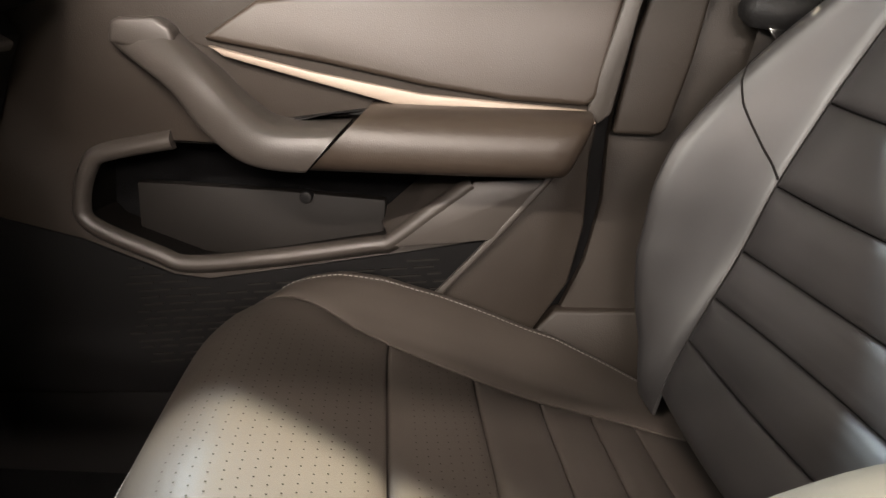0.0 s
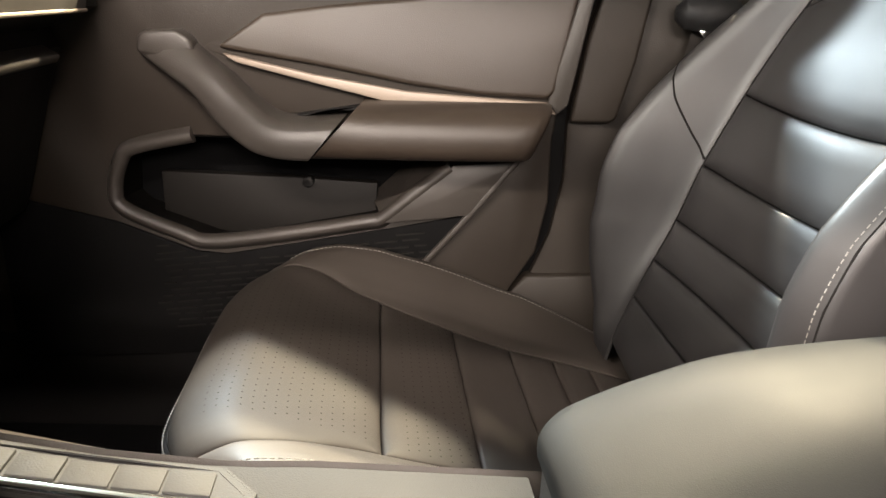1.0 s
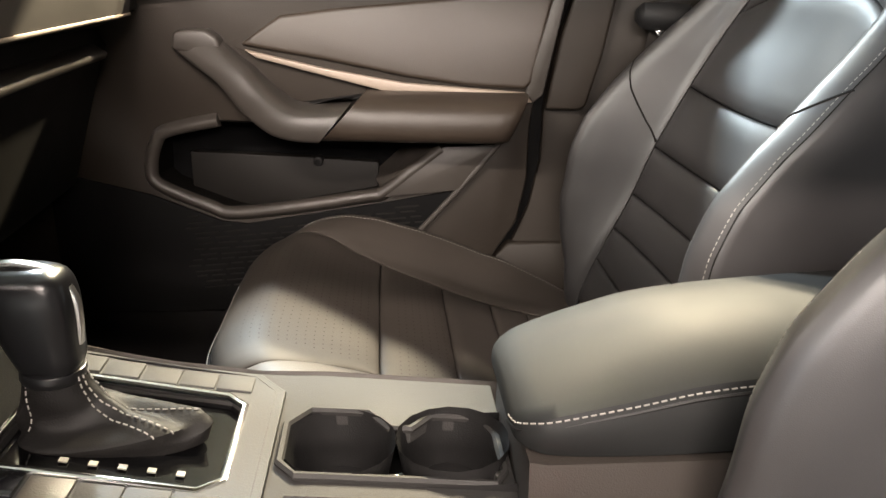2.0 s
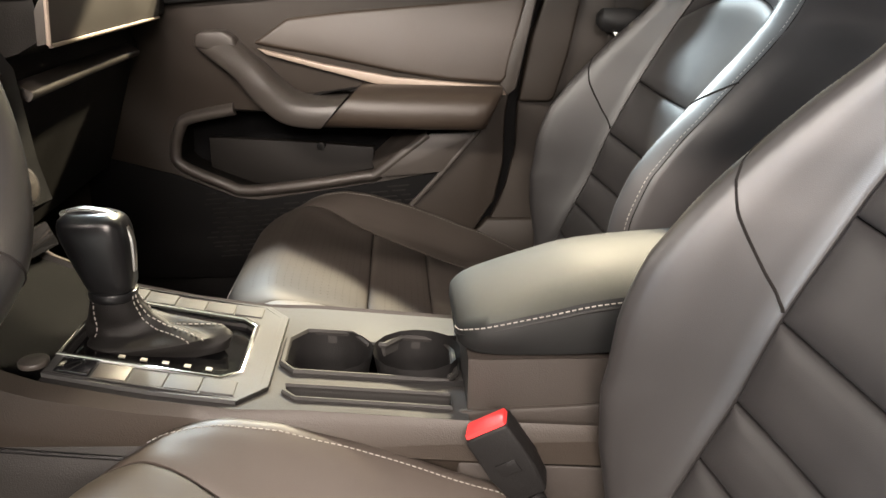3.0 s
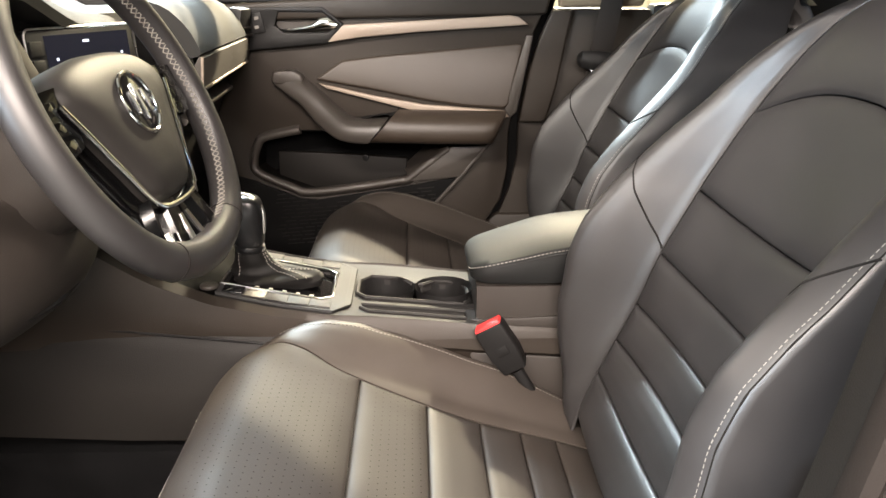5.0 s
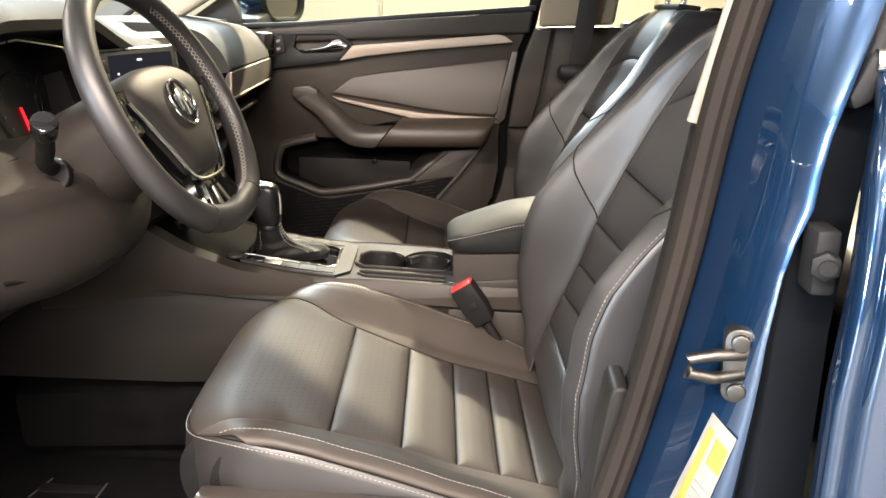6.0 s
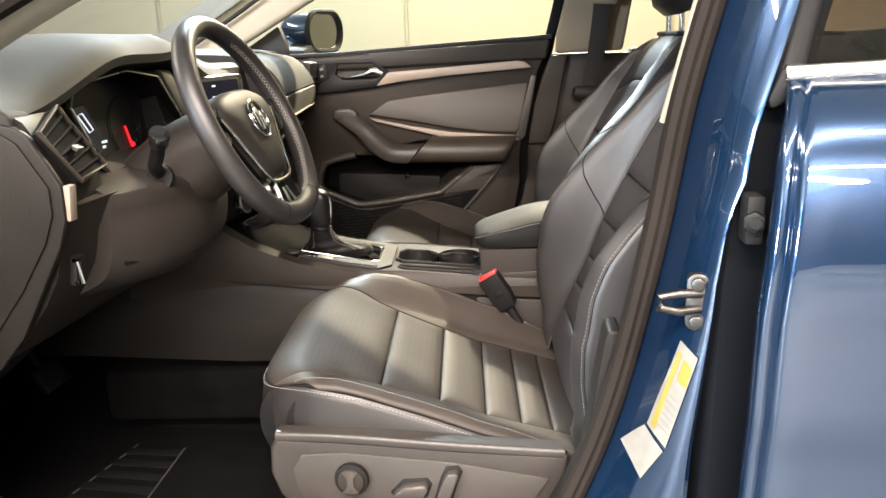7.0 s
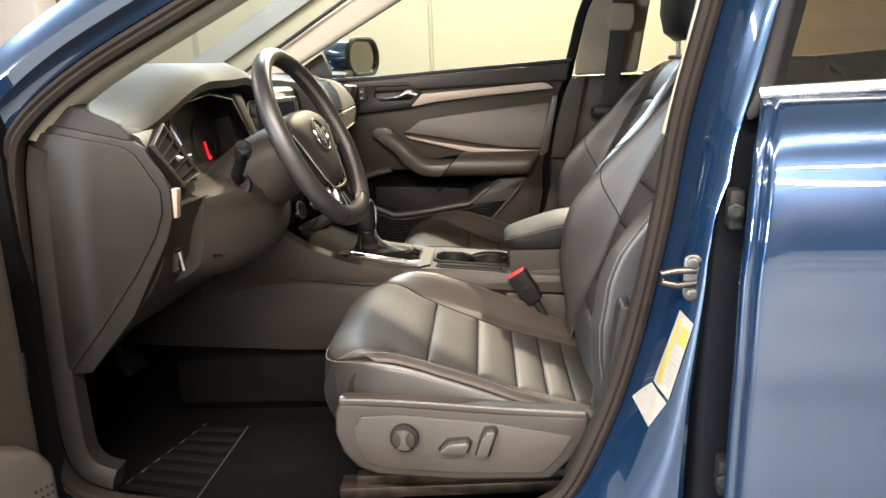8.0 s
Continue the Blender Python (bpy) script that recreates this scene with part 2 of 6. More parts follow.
def rounded(w, h, r, n=4):
    """A rounded oblong about the origin."""
    out = []
    for cx, cy, a0 in ((w / 2 - r, h / 2 - r, 0), (-w / 2 + r, h / 2 - r, 90), (-w / 2 + r, -h / 2 + r, 180), (w / 2 - r, -h / 2 + r, 270)):
        for i in range(n + 1):
            a = radians(a0 + 90 * i / n)
            out.append((cx + r * math.cos(a), cy + r * math.sin(a)))
    return out


def bevel(bm, width, segments=2, angle=30):
    es = [e for e in bm.edges if len(e.link_faces) == 2 and e.calc_face_angle(0) > radians(angle)]
    if es and width > 0:
        bmesh.ops.bevel(bm, geom=es, offset=width, segments=segments, affect="EDGES", profile=0.5, clamp_overlap=True)


def box(bm, centre, size, rot=(0, 0, 0), soft=0.0, segments=2):
    """A box with softened edges, added to bm."""
    t = bmesh.new()
    bmesh.ops.create_cube(t, size=1.0)
    bmesh.ops.scale(t, vec=size, verts=t.verts[:])
    bevel(t, soft, segments)
    bmesh.ops.transform(t, matrix=pose(*centre, *rot), verts=t.verts[:])
    join(bm, t)


def join(bm, t):
    me = bpy.data.meshes.new("tmp")
    t.to_mesh(me)
    t.free()
    bm.from_mesh(me)
    bpy.data.meshes.remove(me)


def plate(bm, outline, y0, y1, holes=(), soft=0.0, segments=2, axes="xz", move=None):
    """A flat outline (with holes) given depth. axes xz: depth runs along y; xy: along z; yz: along x."""
    t = bmesh.new()
    put = {"xz": lambda a, b, d: (a, d, b), "xy": lambda a, b, d: (a, b, d), "yz": lambda a, b, d: (d, a, b)}[axes]
    es = []
    for loop in (outline, *holes):
        vs = [t.verts.new(put(a, b, y0)) for a, b in loop]
        es += [t.edges.new((vs[i], vs[(i + 1) % len(vs)])) for i in range(len(vs))]
    if holes:
        bmesh.ops.triangle_fill(t, edges=es, use_beauty=True, use_dissolve=True)
    else:
        t.faces.new(t.verts[:])
    r = bmesh.ops.extrude_face_region(t, geom=t.faces[:])
    vs = [g for g in r["geom"] if isinstance(g, bmesh.types.BMVert)]
    d = Vector(put(0, 0, y1 - y0))
    bmesh.ops.translate(t, vec=d, verts=vs)
    bmesh.ops.recalc_face_normals(t, faces=t.faces[:])
    bevel(t, soft, segments)
    if move is not None:
        bmesh.ops.transform(t, matrix=move, verts=t.verts[:])
    join(bm, t)


def disc(bm, centre, axis, r, depth, n=20, soft=0.0):
    """A round button whose axis points along axis."""
    t = bmesh.new()
    bmesh.ops.create_cone(t, cap_ends=True, segments=n, radius1=r, radius2=r, depth=depth)
    bevel(t, soft, 2)
    q = Vector(axis).to_track_quat("Z", "Y").to_matrix().to_4x4()
    bmesh.ops.transform(t, matrix=Matrix.Translation(centre) @ q, verts=t.verts[:])
    join(bm, t)


def stitches(bm, pts, length=0.0042, gap=0.0024, r=0.0006, lift=(0, 0, 0)):
    """A row of thread stitches along a line."""
    pts = [Vector(p) + Vector(lift) for p in pts]
    dist = [0.0]
    for a, b in zip(pts, pts[1:]):
        dist.append(dist[-1] + (b - a).length)

    def at(s):
        k = min(max(int(np.searchsorted(dist, s)) - 1, 0), len(pts) - 2)
        span = max(dist[k + 1] - dist[k], 1e-9)
        return pts[k].lerp(pts[k + 1], (s - dist[k]) / span)

    s = 0.0
    while s + length < dist[-1]:
        tube(bm, [at(s), at(s + length / 2), at(s + length)], r, 5)
        s += length + gap


def lerp_table(table, x):
    xs, ys = zip(*table)
    return float(np.interp(x, xs, ys))


def smooth(a, b, x):
    t = min(max((x - a) / (b - a), 0.0), 1.0)
    return t * t * (3 - 2 * t)


def padded(bm, f, u0, u1, v0, v1, nu, nv, puff=0.004, deep=0.008, gap=0.0006, roll=1.0):
    """An upholstered panel on the surface f(u, v): u0 to u1 and v0(u) to v1(u), puffed up and rolled down into its seams."""
    def spot(a, b):
        lo, hi = (u0(b) if callable(u0) else u0), (u1(b) if callable(u1) else u1)
        u = lo + (hi - lo) * a
        l2, h2 = (v0(u) if callable(v0) else v0), (v1(u) if callable(v1) else v1)
        return u, l2 + (h2 - l2) * b

    def span(line):
        return max(sum((Vector(f(*spot(*q))) - Vector(f(*spot(*p)))).length for p, q in zip(line, line[1:])), 0.01)

    lu = span([(i / 12, 0.5) for i in range(13)])
    lv = span([(0.5, i / 12) for i in range(13)])

    def steps(n, length):
        edge = [gap, gap + 0.0001, gap + 0.0012, gap + 0.0035, gap + 0.008]
        edge = [e / length for e in edge if e / length < 0.3]
        inner = [edge[-1] + (1 - 2 * edge[-1]) * i / n for i in range(1, n)]
        return edge + inner + [1 - e for e in edge[::-1]]

    def height(d):
        return float(np.interp(d, [gap, gap + 0.0012, gap + 0.0035, gap + 0.008, gap + 0.022], [-0.0032 * roll, -0.0011 * roll, 0.0, 0.5 * puff, puff]))

    us, vs = steps(nu, lu), steps(nv, lv)
    rows = []
    for i, a in enumerate(us):
        row = []
        for j, b in enumerate(vs):
            u, v = spot(a, b)
            p = Vector(f(u, v))
            e = 1e-3
            nrm = (Vector(f(u + e, v)) - Vector(f(u - e, v))).cross(Vector(f(u, v + e)) - Vector(f(u, v - e)))
            nrm = nrm.normalized() if nrm.length > 1e-12 else Vector((0, 0, 1))
            rim = i in (0, len(us) - 1) or j in (0, len(vs) - 1)
            h = -deep if rim else min(height(min(a, 1 - a) * lu), height(min(b, 1 - b) * lv))
            row.append(p + nrm * h)
        rows.append(row)
    sheet(bm, rows)

# ---------------------------------------------------------------- the hall
bm = bmesh.new()
box(bm, (0, -2.5, -0.1), (22, 16, 0.2))
solo("floor", bm, CONCRETE, "grey polished concrete workshop floor", "floor", "structure")
bm = bmesh.new()
box(bm, (0, -2.5, 3.4), (22, 16, 0.2))
solo("ceiling", bm, CEIL, "white painted hall ceiling", "ceiling", "structure")
for nm, c, d in (("wall_east", (0, 4.6, 1.65), (22, 0.2, 3.3)), ("wall_west", (0, -9.55, 1.65), (22, 0.2, 3.3)), ("wall_north", (-9.1, -2.5, 1.65), (0.2, 13.9, 3.3)), ("wall_south", (9.1, -2.5, 1.65), (0.2, 13.9, 3.3))):
    bm = bmesh.new()
    box(bm, c, d)
    if nm == "wall_west":
        solo(nm, bm, SLATE, "dark slate painted workshop wall", "wall", "structure")
    else:
        solo(nm, bm, WALL, "cream painted workshop wall", "wall", "structure")

for a, b, _ in WARM + TUBES + [COLD]:
    a, b = Vector(a), Vector(b)
    t = thing("ceiling_lamp", "lit fluorescent ceiling tube in a white tray", "ceiling lamp", group="hall tubes")
    bm = bmesh.new()
    sweep(bm, [a + Vector((0, 0, 0.10)), (a + b) / 2 + Vector((0, 0, 0.10)), b + Vector((0, 0, 0.10))], rounded(0.16, 0.05, 0.01))
    part("tray", bm, CEIL, t)
    bm = bmesh.new()
    tube(bm, [a + Vector((0, 0, 0.05)), (a + b) / 2 + Vector((0, 0, 0.05)), b + Vector((0, 0, 0.05))], 0.018, 10)
    part("tube", bm, TUBEGLOW, t, "glowing tube")
# unseen glowing panel, added where the cool fill light stands
w = thing("cool_fill_panel", "glowing cool panel added unseen in the hall wall", "window", kind="structure")
bm = bmesh.new()
box(bm, (-6.4, -9.43, 1.9), (2.45, 0.04, 1.55))
part("pane", bm, glow("cool_fill_pane", (0.75, 0.9, 1.0), 3.0), w)

# panel joints, grey diagonal brace and pale post on the far wall
for x in (-2.58, -0.60, 1.38):
    bm = bmesh.new()
    box(bm, (x, 4.494, 1.65), (0.02, 0.012, 3.3))
    solo("wall_joint", bm, WALLJOINT, "thin joint between wall panels", "wall joint", "structure")
bm = bmesh.new()
sweep(bm, [(-2.9, 4.47, 0.83), (-1.7, 4.47, 1.53), (-0.2, 4.47, 2.405)], rounded(0.16, 0.05, 0.01), up=(0, -1, 0))
solo("wall_brace", bm, GREYPAINT, "grey painted diagonal brace on the wall", "brace", "structure")
bm = bmesh.new()
box(bm, (-4.25, 4.3, 1.65), (1.0, 0.3, 3.3), (0, 0, 0), 0.02)
solo("wall_post", bm, POST, "pale pinkish painted post before the wall", "post", "structure")

# ---------------------------------------------------------------- car body
body = thing("car", "blue painted saloon car body with its driver door open", "car")

# floor pan, carpet and far sill
bm = bmesh.new()
box(bm, (0.2, 0, 0.17), (2.9, 1.44, 0.05), (0, 0, 0), 0.01)
part("floor_pan", bm, CARPET, body, "black carpeted floor")
bm = bmesh.new()
box(bm, (-0.98, 0, 0.42), (0.06, 1.40, 0.55), (0, -25, 0), 0.02)
part("bulkhead", bm, CARPET, body)
bm = bmesh.new()
box(bm, (0.1, 0.80, 0.27), (2.6, 0.16, 0.22), (0, 0, 0), 0.03)
part("far_sill", bm, DARK, body)

# roof skin and headliner
def roof_z(x, y):
    return 1.41 - 0.10 * (y / 0.6) ** 2 - 0.055 * ((x - 0.55) / 0.7) ** 2


xs = [0.02 + 0.10 * i for i in range(15)]
ys = [-0.60 + 0.1 * j for j in range(13)]
bm = bmesh.new()
sheet(bm, [[(x, y, roof_z(x, y)) for y in ys] for x in xs])
r = bmesh.ops.solidify(bm, geom=bm.faces[:], thickness=0.03)
part("roof", bm, PAINT, body)
bm = bmesh.new()
sheet(bm, [[(x, y, roof_z(x, y) - 0.045) for y in ys] for x in xs])
bmesh.ops.solidify(bm, geom=bm.faces[:], thickness=0.008)
part("headliner", bm, BEIGE, body, "beige cloth headliner")
for side in (-1, 1):
    bm = bmesh.new()
    sweep(bm, catmull([(0.0, side * 0.60, 1.285), (0.2, side * 0.61, 1.315), (0.6, side * 0.61, 1.33), (1.1, side * 0.60, 1.30), (1.5, side * 0.58, 1.22)], 6), rounded(0.07, 0.06, 0.02))
    part("roof_rail", bm, PAINT, body)

# far windscreen pillar
bm = bmesh.new()
sweep(bm, catmull([(-0.80, 0.665, 0.865), (-0.49, 0.662, 1.033), (-0.28, 0.658, 1.146), (-0.08, 0.645, 1.250), (0.06, 0.62, 1.315)], 8), rounded(0.04, 0.082, 0.018))
part("pillar_trim", bm, PALETRIM, body, "pale beige windscreen pillar trim")
# windscreen
bm = bmesh.new()
sheet(bm, [[(-0.76 + 0.78 * a - 0.10 * (1 - (y / 0.62) ** 2), y * (1 - 0.04 * a), 0.915 + 0.45 * a + 0.02 * (1 - (y / 0.62) ** 2)) for y in [-0.62 + 0.1033 * j for j in range(13)]] for a in [i / 10 for i in range(11)]])
bmesh.ops.solidify(bm, geom=bm.faces[:], thickness=0.004)
w = part("windscreen", bm, PANE, body, "clear laminated windscreen")
w.visible_shadow = False
bm = bmesh.new()
tube(bm, [(-0.72, 0.62, 0.935), (-0.49, 0.62, 1.071), (-0.279, 0.62, 1.198), (-0.06, 0.605, 1.325)], 0.006)
part("windscreen_seal", bm, BLACKRUBBER, body)

# passenger side pillar trims
bm = bmesh.new()
plate(bm, [(0.414, 0.945), (0.387, 0.88), (0.362, 0.80), (0.349, 0.72), (0.345, 0.677), (0.345, 0.60), (0.330, 0.52), (0.304, 0.455), (0.277, 0.405), (0.62, 0.40), (0.64, 0.945)], 0.735, 0.80, soft=0.008)
t = part("pillar_lower_trim", bm, SOFT, body, "dark brown plastic centre pillar trim")
bm = bmesh.new()
plate(bm, [(0.347, 0.684), (0.402, 0.684), (0.412, 0.691), (0.432, 0.77), (0.447, 0.86), (0.460, 0.94), (0.412, 0.94), (0.388, 0.88), (0.364, 0.80), (0.351, 0.72)], 0.716, 0.737, soft=0.009, segments=4)
part("pillar_ridge", bm, SOFT, t)
bm = bmesh.new()
plate(bm, [(0.298, 0.455), (0.62, 0.462), (0.62, 0.30), (0.24, 0.30), (0.24, 0.39)], 0.722, 0.79, soft=0.006)
part("sill_trim", bm, SOFT, body)
bm = bmesh.new()
plate(bm, [(0.425, 0.945), (0.615, 0.950), (0.655, 1.20), (0.665, 1.30), (0.535, 1.30), (0.468, 1.17), (0.428, 1.0)], 0.70, 0.74, soft=0.010, segments=3)
part("pillar_upper_trim", bm, BEIGE, body, "beige upper centre pillar trim")
bm = bmesh.new()
sweep(bm, catmull([(0.565, 0.66, 1.33), (0.462, 0.705, 1.17), (0.418, 0.725, 1.02), (0.404, 0.745, 0.955), (0.380, 0.752, 0.88), (0.355, 0.755, 0.80), (0.338, 0.755, 0.71), (0.334, 0.755, 0.66), (0.333, 0.755, 0.57), (0.319, 0.755, 0.50), (0.286, 0.755, 0.43), (0.24, 0.755, 0.385)], 8), rounded(0.03, 0.02, 0.008), up=(0, 1, 0))
part("far_door_seal", bm, TRAYBLACK, body, "black rubber door seal")

# far rear quarter: rear door panel, rear glass frame, bench
bm = bmesh.new()
plate(bm, [(0.64, 0.34), (0.64, 0.955), (1.5, 1.0), (1.5, 0.34)], 0.725, 0.80, soft=0.01)
part("far_rear_door_panel", bm, DARK, body)
bm = bmesh.new()
box(bm, (1.22, 0, 0.50), (0.50, 1.30, 0.18), (0, -6, 0), 0.05, 3)
box(bm, (1.52, 0, 0.80), (0.16, 1.30, 0.60), (0, 22, 0), 0.05, 3)
part("rear_bench", bm, LEATHER, body, "dark leather rear bench")

# front end: wings, bonnet and scuttle close the footwells
for side in (-1, 1):
    bm = bmesh.new()
    plate(bm, [(-0.50, 0.20), (-0.50, 0.90), (-0.60, 0.945), (-1.3, 0.90), (-1.9, 0.78), (-1.9, 0.30)], side * 0.78, side * 0.88, soft=0.02, segments=3)
    part("front_wing", bm, PAINT, body)
    bm = bmesh.new()
    box(bm, (-0.74, side * 0.745, 0.58), (0.56, 0.03, 0.76))
    part("footwell_wall", bm, CARPET, body)
bm = bmesh.new()
sheet(bm, [[(x, y, 0.955 - 0.13 * ((x + 0.9) / 1.0) ** 2 - 0.05 * (y / 0.8) ** 2) for y in [-0.80 + 0.16 * j for j in range(11)]] for x in (-0.92, -1.1, -1.3, -1.5, -1.7, -1.9)])
bmesh.ops.solidify(bm, geom=bm.faces[:], thickness=0.02)
part("bonnet", bm, PAINT, body)
bm = bmesh.new()
box(bm, (-1.02, 0, 0.62), (0.04, 1.5, 0.66))
part("engine_wall", bm, CARPET, body)

# near centre pillar, painted
SEAL = catmull([(0.585, -0.685, 1.16), (0.562, -0.712, 1.067), (0.526, -0.722, 0.922), (0.501, -0.725, 0.765), (0.468, -0.725, 0.60), (0.434, -0.725, 0.482), (0.385, -0.725, 0.367), (0.345, -0.725, 0.325),
                (0.27, -0.725, 0.292), (0.10, -0.725, 0.283), (-0.20, -0.725, 0.285), (-0.395, -0.725, 0.295), (-0.468, -0.73, 0.345), (-0.480, -0.735, 0.45), (-0.478, -0.735, 0.62), (-0.471, -0.735, 0.776),
                (-0.461, -0.735, 0.876), (-0.430, -0.733, 0.934), (-0.335, -0.718, 1.007), (-0.18, -0.69, 1.092), (0.0, -0.65, 1.19)], 6)
bm = bmesh.new()
sweep(bm, SEAL, [(-0.012, -0.012), (0.012, -0.012), (0.016, 0.0), (0.013, 0.012), (0.006, 0.017), (0.001, 0.013), (-0.003, 0.017), (-0.010, 0.012), (-0.014, 0.0)], up=(0, -1, 0))
part("door_seal", bm, RUBBER, body, "brown-grey rubber door opening seal")


def offset_line(line, d, dy):
    out = []
    for i, p in enumerate(line):
        a, b = line[max(i - 1, 0)], line[min(i + 1, len(line) - 1)]
        t = (b - a).normalized()
        out.append(p + Vector((t.z, 0, -t.x)) * d + Vector((0, dy, 0)))
    return out


XDOOR = [(0.20, 0.578), (0.30, 0.575), (0.445, 0.573), (0.731, 0.575), (0.81, 0.582), (0.886, 0.589), (0.946, 0.606), (1.067, 0.638), (1.16, 0.665)]


def pillar_edge(z):
    """The rear edge of the painted pillar, with a small step at the upper hinge."""
    return lerp_table(XDOOR, z) - lerp_table([(0.40, 0.038), (0.55, 0.035), (0.62, 0.029), (0.70, 0.022), (0.812, 0.020), (0.832, 0.008), (1.2, 0.012)], z)


bm = bmesh.new()
rows = []
for p in SEAL:
    if p.x < 0.30 or p.z < 0.30:
        continue
    xd = pillar_edge(p.z)
    a = p.x + 0.012
    w = xd - a
    rows.append([(a - 0.01, p.y + 0.02, p.z), (a + 0.004, p.y - 0.012, p.z), (a + 0.26 * w, p.y - 0.038, p.z), (a + 0.36 * w, p.y - 0.052, p.z), (a + 0.42 * w, p.y - 0.060, p.z), (a + 0.66 * w, p.y - 0.078, p.z),
                 (a + 0.82 * w, p.y - 0.086, p.z), (a + 0.91 * w, p.y - 0.088, p.z), (a + 0.975 * w, p.y - 0.083, p.z), (xd, p.y - 0.066, p.z), (xd + 0.002, p.y + 0.02, p.z)])
skin(bm, rows)
pillar = part("center_pillar", bm, PAINT, body, "blue painted centre pillar", sharp=30)
# gap before the rear door: a body-coloured recess, its shade painted near black
bm = bmesh.new()
rows = []
for z in [0.22 + 0.04 * i for i in range(24)]:
    xd = lerp_table(XDOOR, z)
    yy = lerp_table([(0.2, -0.79), (0.7, -0.79), (0.95, -0.775), (1.16, -0.74)], z)
    rows.append([(xd - 0.030, yy + 0.012, z), (xd - 0.022, yy - 0.006, z), (xd - 0.016, yy - 0.014, z), (xd - 0.006, yy - 0.012, z), (xd + 0.03, yy, z), (xd + 0.03, yy + 0.05, z), (xd - 0.030, yy + 0.05, z)])
skin(bm, rows)
part("rear_door_gap", bm, GAPSHADE, body, "gap before the rear door, its shade painted black")
# rest of the painted door opening, sill and front pillar
def frame_strip(name, lo, hi, prof, material, label=""):
    bm = bmesh.new()
    lines = [offset_line(SEAL, -d, dy)[lo:hi] for d, dy in prof]
    skin(bm, [list(r) for r in zip(*lines)])
    return part(name, bm, material, body, label)


n = len(SEAL)
frame_strip("sill", 42, 66, [(0.008, 0.03), (0.012, -0.006), (0.03, -0.03), (0.05, -0.05), (0.12, -0.08), (0.14, 0.03)], PAINT, "blue painted door sill")
frame_strip("hinge_pillar", 64, 100, [(0.008, 0.03), (0.012, -0.002), (0.018, -0.020), (0.028, -0.032), (0.050, -0.040), (0.060, -0.062), (0.085, -0.070), (0.11, -0.060), (0.12, 0.04)], PAINT, "blue painted front pillar")
frame_strip("front_pillar", 98, n, [(0.008, 0.03), (0.016, -0.002), (0.030, -0.010), (0.036, -0.026), (0.052, -0.034), (0.060, -0.028), (0.090, -0.020), (0.098, 0.0), (0.098, 0.04)], PAINT, "blue painted windscreen pillar")
frame_strip("near_pillar_trim", 100, n, [(-0.028, 0.05), (-0.025, 0.030), (-0.020, 0.018), (-0.012, 0.006), (0.0, 0.02), (-0.015, 0.06)], PALETRIM, "beige windscreen pillar trim")
frame_strip("kick_trim", 66, 100, [(-0.050, 0.050), (-0.047, 0.022), (-0.036, 0.012), (-0.016, 0.010), (-0.013, 0.04)], LOWER)
# grey inner trim along the centre pillar and the small light strip
frame_strip("near_pillar_inner", 0, 36, [(-0.008, 0.05), (-0.008, 0.022), (-0.002, 0.010), (0.004, 0.05)], LOWER)
bm = bmesh.new()
plate(bm, [(0.449, 0.638), (0.453, 0.646), (0.466, 0.646), (0.474, 0.60), (0.457, 0.53), (0.442, 0.48), (0.412, 0.40), (0.382, 0.345), (0.370, 0.350), (0.404, 0.42), (0.424, 0.47), (0.434, 0.53), (0.441, 0.587)], -0.714, -0.66, soft=0.004, segments=3)
part("pillar_foot_trim", bm, LOWER, body, "grey plastic trim at the pillar foot")
bm = bmesh.new()
sweep(bm, [(0.566, -0.680, 1.13), (0.548, -0.690, 1.06), (0.528, -0.694, 0.975), (0.508, -0.694, 0.892)], rounded(0.009, 0.012, 0.003), up=(0, -1, 0))
part("pillar_edge_strip", bm, PALETRIM, body, "light trim edge")
# striker
bm = bmesh.new()
q = Matrix.Translation((0.536, -0.795, 0.714)) @ pose(0, 0, 0, 0, 0, -12)
plate(bm, rounded(0.024, 0.064, 0.011, 6), 0.012, -0.010, soft=0.002)
for dz in (0.021, -0.021):
    disc(bm, (0.0, -0.011, dz), (0, -1, 0), 0.0075, 0.007, 16, 0.002)
bmesh.ops.transform(bm, matrix=q, verts=bm.verts[:])
stp = part("door_striker", bm, STEEL, body, "steel door striker")
bm = bmesh.new()
tube(bm, [(0.538, -0.803, 0.724), (0.514, -0.809, 0.726), (0.494, -0.809, 0.722), (0.494, -0.809, 0.710), (0.514, -0.809, 0.706), (0.538, -0.803, 0.707)], 0.005, 10)
part("striker_loop", bm, STEEL, stp, "bright striker loop")
# door labels on the pillar
def on_pillar(x, z, lift):
    p = None
    side = sorted((q.z, q.x, q.y) for q in SEAL if q.x > 0.30 and q.z > 0.30)
    best = Vector((lerp_table([(q[0], q[1]) for q in side], z), lerp_table([(q[0], q[2]) for q in side], z), z))
    xd = pillar_edge(z)
    a = best.x + 0.012
    w = xd - a
    y = best.y + lerp_table([(0.004, -0.012), (0.26 * w, -0.038), (0.36 * w, -0.052), (0.42 * w, -0.060), (0.66 * w, -0.078), (0.80 * w, -0.086), (0.88 * w, -0.087)], x - a)
    return Vector((x, y - lift, z))
